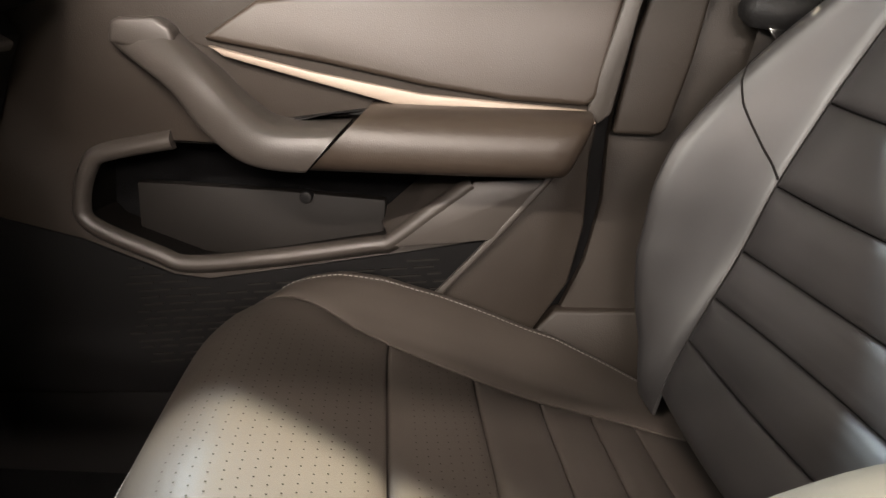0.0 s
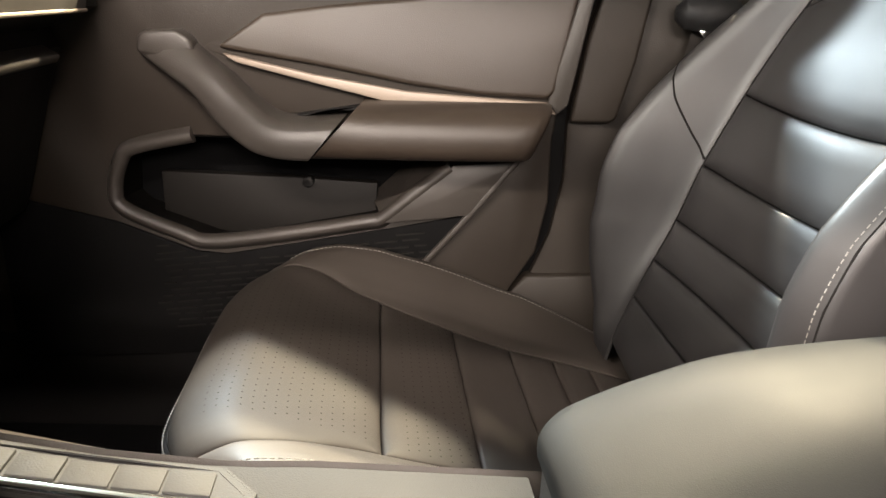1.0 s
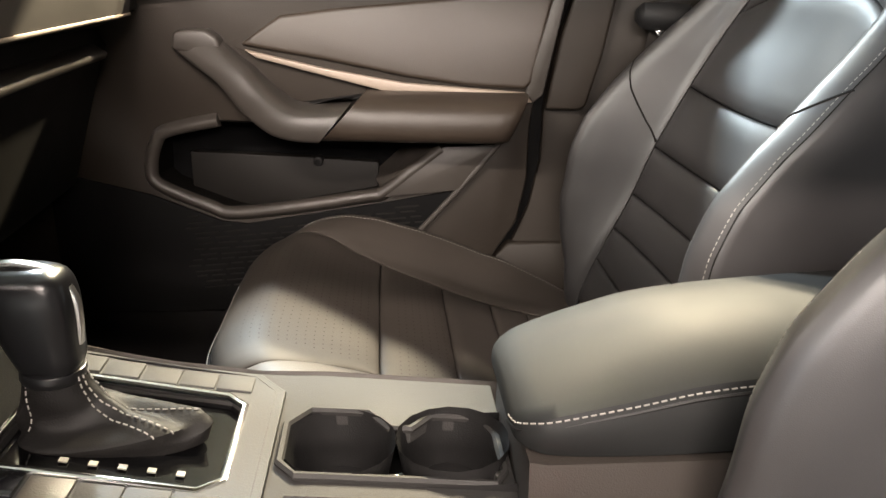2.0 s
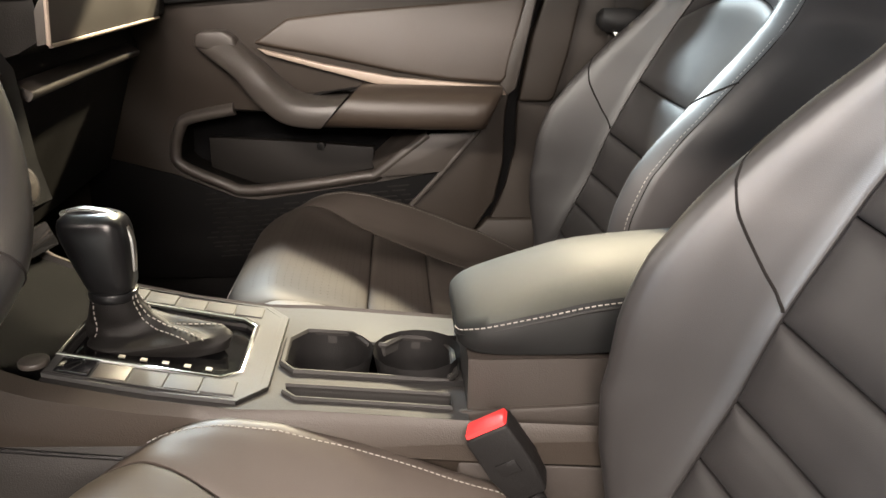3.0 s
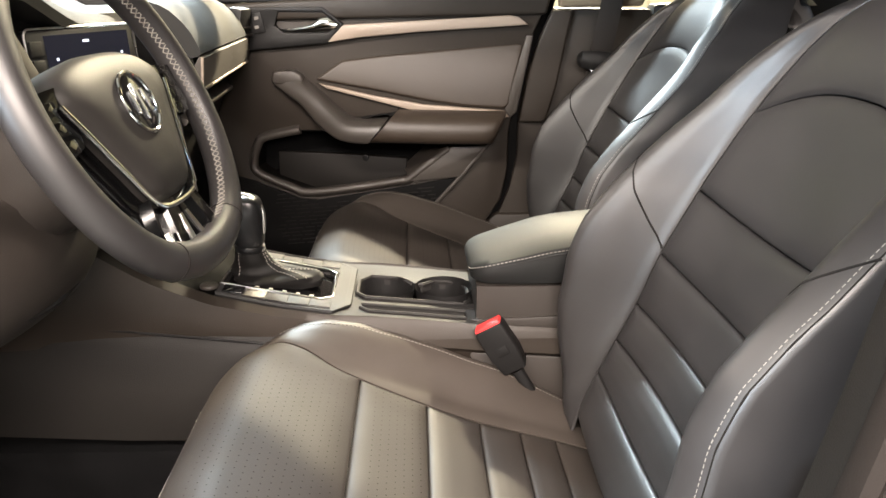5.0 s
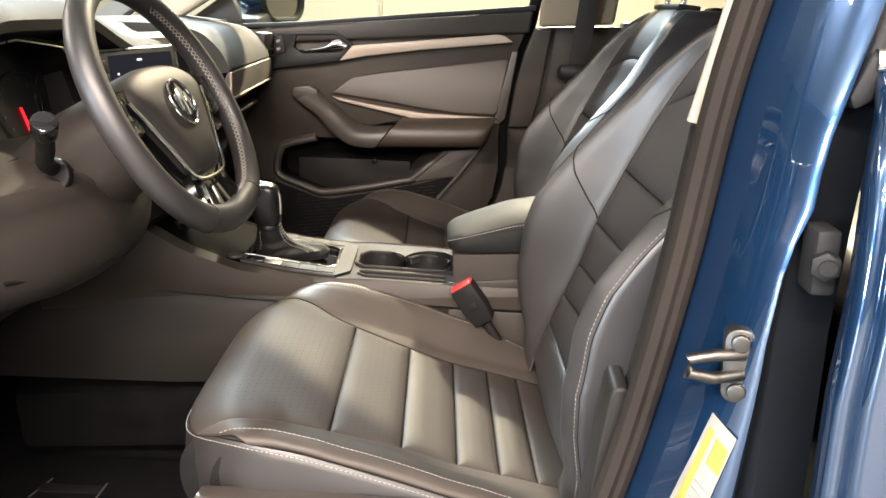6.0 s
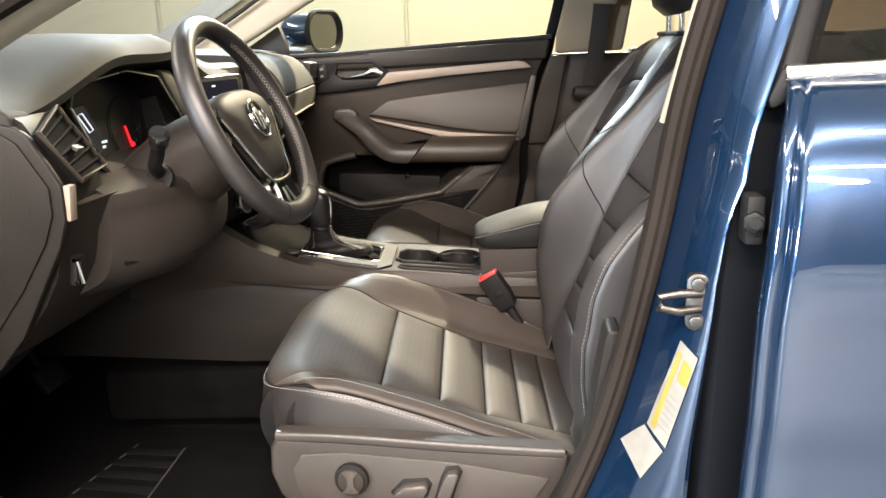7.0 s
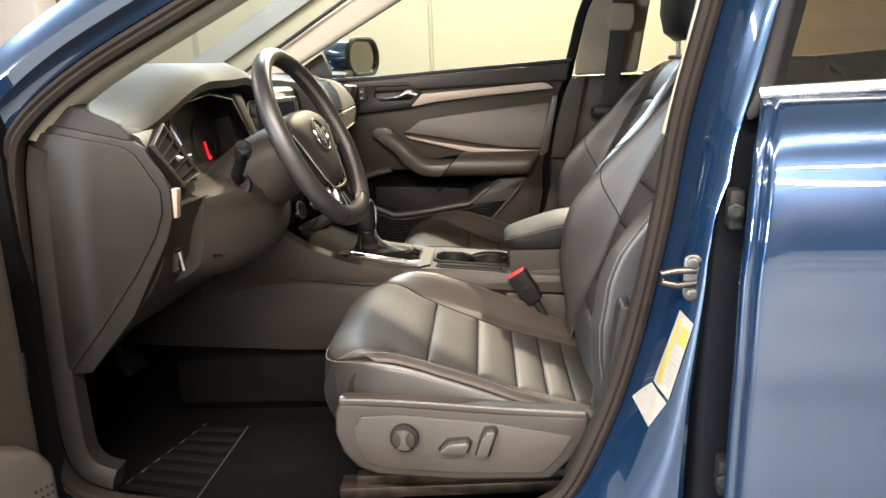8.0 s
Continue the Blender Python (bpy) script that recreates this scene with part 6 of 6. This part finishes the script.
def seat():
    s = thing("car_seat", "black leather bucket car seat with white stitching, bolted to the car floor", "car seat", group="front seats")
    # cushion cover: middle panels and bolsters
    cuts = [0.0] + [cushion_u(x) for x in (0.10, 0.19, 0.262, 0.318, 0.368, 0.44)]
    for i, (a, b) in enumerate(zip(cuts, cuts[1:])):
        bm = bmesh.new()
        lo = (lambda k: front_seam((2 * k - 1) * 0.205)) if i == 0 else a
        padded(bm, cushion_surface, lo, b, lambda u: -insert_half(u), insert_half, 26 if i == 0 else 10, 26, 0.0034, deep=0.008)
        part("cushion_panel", bm, PERFORATED if i < 2 else LITSEATHIDE, s, "perforated dark leather panel" if i < 2 else "")
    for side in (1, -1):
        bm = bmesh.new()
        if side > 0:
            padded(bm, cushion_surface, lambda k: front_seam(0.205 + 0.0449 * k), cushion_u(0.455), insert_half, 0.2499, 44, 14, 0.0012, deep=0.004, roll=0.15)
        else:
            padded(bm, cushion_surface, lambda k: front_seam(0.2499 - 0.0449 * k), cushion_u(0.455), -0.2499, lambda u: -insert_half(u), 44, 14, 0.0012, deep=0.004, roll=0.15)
        # lightened leather: the light their slope catches is painted in
        part("cushion_bolster", bm, LITBOLSTERHIDE, s)
        us = [cushion_u(-0.045) + (cushion_u(0.45) - cushion_u(-0.045)) * i / 90 for i in range(91)]
        bm = bmesh.new()
        stitches(bm, [Vector(cushion_surface(u, side * 0.2315)) + Vector((0, 0, 0.0014)) for u in us], 0.0036, 0.0022, 0.0006)
        part("stitching", bm, THREAD, s, "white thread seam")
    # band round the cushion under the cover, its darker tone standing in for shade
    rim = cushion_rim()
    bm = bmesh.new()
    rows = []
    for i, p in enumerate(rim):
        out = outward(rim, i)
        low = 0.372 if p.x < 0.35 else 0.36
        h = max(p.z - low, 0.012)
        rows.append([p + out * d - Vector((0, 0, h * f)) for d, f in ((-0.008, -0.02), (-0.001, 0.0), (0.0025, 0.02), (0.006, 0.10), (0.0095, 0.30), (0.0095, 0.55), (0.004, 0.80), (-0.006, 1.0), (-0.03, 1.08))])
    sheet(bm, rows)
    part("cushion_band", bm, LEATHER, s, "leather band round the cushion, shade in its darker tone")
    bm = bmesh.new()
    stitches(bm, [p + outward(rim, i) * 0.0052 - Vector((0, 0, 0.0045)) for i, p in enumerate(rim)], 0.0036, 0.0022, 0.0006)
    part("stitching", bm, THREAD, s, "white thread seam")
    bm = bmesh.new()
    tube(bm, [p + outward(rim, i) * 0.001 for i, p in enumerate(rim)], 0.0009, 6)
    part("piping", bm, HOLE, s)
    # perforations in the two front panels
    bm = bmesh.new()
    spots = []
    for r in range(26):
        x = -0.050 + r * 0.0095
        u = cushion_u(x) if x < 0.187 else None
        if u is None or min(abs(x - 0.10), abs(x - 0.19)) < 0.012:
            continue
        for k in range(-15, 16):
            v = (k + (r % 2) * 0.5) * 0.0108
            if abs(v) < 0.155:
                spots.append((u, v))
    for u, v in spots:
        p = Vector(cushion_surface(u, v))
        q = Vector(cushion_surface(u + 0.004, v)) - p
        q.normalize()
        w = Vector((0, 1, 0))
        n = q.cross(w)
        p += n * 0.0041
        bm.faces.new([bm.verts.new(p + q * 0.0009 * math.cos(t) + w * 0.0009 * math.sin(t)) for t in (0, 1.05, 2.1, 3.14, 4.19, 5.24)])
    part("perforation", bm, DIMPLE, s, "rows of small punched holes", kind="stuff")
    # backrest, in plain leather without the warm light painted into the cushion
    zs = (0.425, 0.487, 0.536, 0.588, 0.658, 0.744)
    ub = [u_at(BACK, 2, z, 0, 0.8) for z in zs]

    def seam(k):
        return lambda b: ub[k] - 0.014 * (1 - (2 * b - 1) ** 2)

    def arch(b):
        return u_at(BACK, 2, 0.882 - 0.040 * abs(2 * b - 1) ** 2.5, 0, 0.8)

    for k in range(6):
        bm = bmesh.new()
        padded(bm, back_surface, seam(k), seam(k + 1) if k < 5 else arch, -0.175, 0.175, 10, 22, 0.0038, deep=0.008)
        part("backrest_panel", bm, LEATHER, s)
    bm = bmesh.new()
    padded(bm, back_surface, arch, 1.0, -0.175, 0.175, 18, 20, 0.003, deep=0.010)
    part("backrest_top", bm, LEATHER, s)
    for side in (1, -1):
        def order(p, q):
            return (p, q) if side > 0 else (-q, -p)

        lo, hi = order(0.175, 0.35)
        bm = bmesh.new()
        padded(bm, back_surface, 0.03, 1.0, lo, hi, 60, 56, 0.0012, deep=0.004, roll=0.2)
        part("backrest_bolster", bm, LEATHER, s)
        # slanted seam across the bolster
        line = []
        for i in range(41):
            v = 0.176 + 0.073 * i / 40
            run = 0.55 * (v - 0.175) / 0.0735 + 0.45 * max(lerp_table(BSIDE, v), 0)
            u = u_at(BACK, 2, 0.663 + 0.134 * run, 0, 0.8)
            p, e = Vector(back_surface(u, side * v)), 1e-3
            nrm = (Vector(back_surface(u + e, side * v)) - Vector(back_surface(u - e, side * v))).cross(Vector(back_surface(u, side * v + e)) - Vector(back_surface(u, side * v - e))).normalized()
            line.append(p + nrm * (0.0006 if nrm.x < 0 else -0.0006))
        bm = bmesh.new()
        tube(bm, line, 0.0015, 6)
        part("seam", bm, HOLE, s, "sunken dark seam")
        us = [0.05 + 0.75 * i / 110 for i in range(111)]
        for v, r, material, kind in ((0.2480, 0.0011, HOLE, "seam"), (0.2440, 0.0, THREAD, "stitching")):
            line = []
            for u in us:
                p, e = Vector(back_surface(u, side * v)), 1e-3
                nrm = (Vector(back_surface(u + e, side * v)) - Vector(back_surface(u - e, side * v))).cross(Vector(back_surface(u, side * v + e)) - Vector(back_surface(u, side * v - e))).normalized()
                if nrm.y * side < 0:
                    nrm = -nrm
                line.append(p + nrm * (0.0009 if r == 0 else 0.0004))
            bm = bmesh.new()
            if r:
                tube(bm, line, r, 6)
                part("seam", bm, material, s, "sunken dark seam")
            else:
                stitches(bm, line, 0.0036, 0.0022, 0.0006)
                part("stitching", bm, material, s, "white thread seam")
    bm = bmesh.new()
    rows = []
    for i in range(16):
        u = i / 15
        c = along(BACK, 0.05 + 0.93 * u)
        w = 0.235 * back_width(c.z)
        back = c.x + 0.125 - 0.05 * u
        rows.append([(back - 0.03, -w, c.z), (back, -w * 0.8, c.z), (back + 0.012, 0, c.z), (back, w * 0.8, c.z), (back - 0.03, w, c.z), (back - 0.05, 0, c.z)])
    skin(bm, rows)
    part("seat_back_shell", bm, DARK, s)
    # foam core under the covers, closing the seams
    bm = bmesh.new()
    rows = []
    for i in range(30):
        u = 0.08 + 0.9 * i / 29
        c = Vector(cushion_surface(u, 0))
        rows.append([(c.x + 0.012 + 0.05 * (abs(w) > 0.2) * max(0, 0.1 - c.x) / 0.2, w, cushion_surface(u, w)[2] - 0.014) for w in (-0.235, -0.215, -0.195, -0.175, -0.155, -0.135, -0.11, 0, 0.11, 0.135, 0.155, 0.175, 0.195, 0.215, 0.235)]
                    + [(max(c.x, 0.0) + 0.02, 0.235, 0.36), (max(c.x, 0.0) + 0.02, -0.235, 0.36)])
    skin(bm, rows)
    part("cushion_core", bm, DARK, s)
    # headrest and its posts
    bm = bmesh.new()
    rows = []
    for k in range(13):
        a = -1 + 2 * k / 12
        r = (1 - abs(a) ** 4) ** 0.4
        rows.append([(0.690 + 0.05 * r * x + 0.02 * abs(a) ** 2, a * 0.135, 1.125 + 0.092 * (0.55 + 0.45 * r) * z)
                     for x, z in ((-0.2, -1), (-0.8, -0.75), (-1.05, -0.2), (-1.0, 0.4), (-0.7, 0.9), (-0.1, 1.05), (0.5, 0.85), (0.85, 0.3), (0.8, -0.4), (0.45, -0.9))])
    skin(bm, rows)
    part("headrest", bm, LEATHER, s)
    for y in (-0.06, 0.06):
        bm = bmesh.new()
        tube(bm, [(0.697, y, 0.96), (0.697, y, 1.01), (0.695, y, 1.07)], 0.0065, 12)
        part("headrest_post", bm, CHROME, s, "chrome post")
    bm = bmesh.new()
    box(bm, (0.70, 0, 0.988), (0.05, 0.19, 0.012), (0, 8, 0), 0.005)
    part("headrest_guide", bm, DARK, s)
    # plinth and rails
    bm = bmesh.new()
    box(bm, (0.20, 0, 0.345), (0.42, 0.40, 0.05), (0, -3, 0), 0.01)
    part("seat_pan", bm, DARK, s)
    for y in (-0.21, 0.21):
        bm = bmesh.new()
        box(bm, (0.19, y, 0.268), (0.50, 0.05, 0.022), (0, -2, 0), 0.004)
        box(bm, (0.19, y, 0.285), (0.44, 0.026, 0.02), (0, -2, 0), 0.003)
        part("seat_rail", bm, RAIL, s, "bare steel slide rail")
        for x in (0.02, 0.37):
            bm = bmesh.new()
            box(bm, (x, y, 0.245), (0.06, 0.04, 0.06), (0, 0, 0), 0.004)
            part("rail_foot", bm, DARK, s)
    return s


def valance(s):
    """The hard side panel of the driver's seat, with its switches."""
    out = [(0.0, 0.452), (0.10, 0.452), (0.25, 0.445), (0.412, 0.440), (0.408, 0.41), (0.385, 0.365), (0.350, 0.325), (0.20, 0.316), (0.06, 0.320), (0.025, 0.332), (0.0, 0.36), (-0.012, 0.395), (-0.010, 0.435)]
    y = -0.366
    bm = bmesh.new()
    plate(bm, out, -0.262 + y, -0.285 + y, soft=0.007, segments=3)
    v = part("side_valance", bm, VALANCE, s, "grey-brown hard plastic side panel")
    bm = bmesh.new()
    plate(bm, [(0.035, 0.428), (0.10, 0.434), (0.25, 0.425), (0.385, 0.405), (0.365, 0.37), (0.335, 0.338), (0.20, 0.332), (0.07, 0.336), (0.042, 0.345), (0.028, 0.375), (0.022, 0.405)], -0.284 + y, -0.288 + y, soft=0.003)
    part("valance_field", bm, HARD, v)
    bm = bmesh.new()
    sweep(bm, catmull([(0.0, -0.27 + y, 0.452), (0.10, -0.272 + y, 0.453), (0.25, -0.272 + y, 0.446), (0.405, -0.27 + y, 0.440)], 8), rounded(0.03, 0.016, 0.006))
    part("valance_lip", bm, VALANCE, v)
    bm = bmesh.new()
    disc(bm, (0.109, -0.292 + y, 0.396), (0, -1, 0), 0.0245, 0.010, 28, 0.002)
    k = part("lumbar_switch", bm, DARK, s, "round lumbar switch")
    bm = bmesh.new()
    disc(bm, (0.109, -0.296 + y, 0.396), (0, -1, 0), 0.0195, 0.010, 28, 0.003)
    part("switch_face", bm, SOFT, k)
    bm = bmesh.new()
    plate(bm, [(0.097, 0.412), (0.109, 0.4145), (0.121, 0.412), (0.114, 0.402), (0.114, 0.390), (0.121, 0.380), (0.109, 0.3775), (0.097, 0.380), (0.104, 0.390), (0.104, 0.402)], -0.300 + y, -0.3035 + y, soft=0.001)
    part("switch_rocker", bm, HARD, k)
    bm = bmesh.new()
    plate(bm, [(0.168, 0.378), (0.172, 0.372), (0.212, 0.374), (0.219, 0.390), (0.214, 0.396), (0.184, 0.392)], -0.286 + y, -0.304 + y, soft=0.004)
    part("seat_switch", bm, HARD, s, "satin seat position switch")
    bm = bmesh.new()
    plate(bm, [(0.228, 0.371), (0.247, 0.369), (0.262, 0.412), (0.258, 0.417), (0.246, 0.415), (0.240, 0.405)], -0.286 + y, -0.304 + y, soft=0.004)
    part("recline_switch", bm, HARD, s, "satin backrest switch")
    bm = bmesh.new()
    plate(bm, [(0.225, 0.367), (0.25, 0.365), (0.266, 0.413), (0.26, 0.421), (0.243, 0.419), (0.236, 0.405)], -0.286 + y, -0.290 + y, soft=0.001)
    plate(bm, [(0.163, 0.376), (0.17, 0.368), (0.215, 0.370), (0.223, 0.391), (0.216, 0.400), (0.181, 0.396)], -0.286 + y, -0.290 + y, soft=0.001)
    part("switch_well", bm, DARK, s)


driver_seat = seat()
YAW = pose(0.25, 0.175, 0, 0, 0, 5) @ pose(-0.25, -0.175, 0)
passenger_seat = copy_thing(driver_seat, pose(-0.003, 0.380, 0) @ YAW)
driver_seat.matrix_basis = pose(0, -0.356, 0) @ YAW
tagged(driver_seat, "black perforated leather driver seat with power switches beside the console")
tagged(passenger_seat, "black perforated leather passenger seat beside the door")
valance(driver_seat)

# ---------------------------------------------------------------- seat belt on the far pillar
belt = thing("seat_belt", "grey-brown seat belt hanging on the passenger pillar", "seat belt")
bm = bmesh.new()
sweep(bm, catmull([(0.560, 0.655, 1.20), (0.553, 0.660, 1.10), (0.545, 0.672, 1.0), (0.533, 0.690, 0.90), (0.523, 0.700, 0.825), (0.515, 0.712, 0.76)], 6), rounded(0.048, 0.0018, 0.0006, 2), up=(0, -1, 0))
part("webbing", bm, WEB, belt)
bm = bmesh.new()
plate(bm, [(0.525, 1.075), (0.588, 1.072), (0.600, 1.10), (0.597, 1.15), (0.53, 1.155), (0.518, 1.11)], 0.640, 0.668, soft=0.008, segments=3)
part("height_adjuster", bm, BEIGE, belt, "beige belt guide")
bm = bmesh.new()
skin(bm, [[(x, y + 0.012 * math.cos(t), z + h * math.sin(t)) for t in [k * math.pi / 5 for k in range(10)]] for x, y, z, h in ((0.476, 0.708, 0.832, 0.010), (0.484, 0.698, 0.832, 0.020), (0.52, 0.690, 0.830, 0.024), (0.552, 0.694, 0.830, 0.020), (0.562, 0.706, 0.832, 0.010))])
part("belt_slot", bm, DARK, belt)
bm = bmesh.new()
plate(bm, [(0.500, 0.812), (0.532, 0.810), (0.526, 0.798), (0.521, 0.778), (0.511, 0.778), (0.513, 0.797)], 0.684, 0.690, soft=0.0015)
part("belt_tongue", bm, CHROME, belt, "bright metal belt tongue")

# ---------------------------------------------------------------- driver footwell
fm = thing("floor_mat", "black driver floor mat with ribbed heel pad", "floor mat")
bm = bmesh.new()
plate(bm, [(-0.62, -0.62), (-0.05, -0.64), (-0.02, -0.20), (-0.56, -0.18)], 0.196, 0.206, axes="xy", soft=0.004)
part("mat_base", bm, CARPET, fm)
bm = bmesh.new()
tube(bm, [(-0.495, -0.565, 0.2075), (-0.44, -0.262, 0.2075)], 0.0014, 5)
tube(bm, [(-0.318, -0.588, 0.2075), (-0.336, -0.27, 0.2075)], 0.0014, 5)
part("pad_edge", bm, MATLINE, fm, "pale edge of the heel pad")
for k in range(7):
    a = k / 6
    p, q = Vector((-0.490, -0.54, 0.2085)).lerp(Vector((-0.445, -0.29, 0.2085)), a), Vector((-0.322, -0.56, 0.2085)).lerp(Vector((-0.336, -0.29, 0.2085)), a)
    bm = bmesh.new()
    sweep(bm, [p, p.lerp(q, 0.5), q], rounded(0.024, 0.0022, 0.0008, 2))
    part("pad_rib", bm, TRAYBLACK, fm)
pedal = thing("brake_pedal", "black rubber brake pedal hanging over the footwell", "pedal")
bm = bmesh.new()
box(bm, (-0.60, -0.27, 0.36), (0.018, 0.075, 0.055), (0, -35, 0), 0.005)
part("pedal_pad", bm, BLACKRUBBER, pedal)
bm = bmesh.new()
tube(bm, [(-0.61, -0.27, 0.36), (-0.66, -0.27, 0.45), (-0.68, -0.27, 0.56)], 0.009, 8)
part("pedal_arm", bm, DARK, pedal)
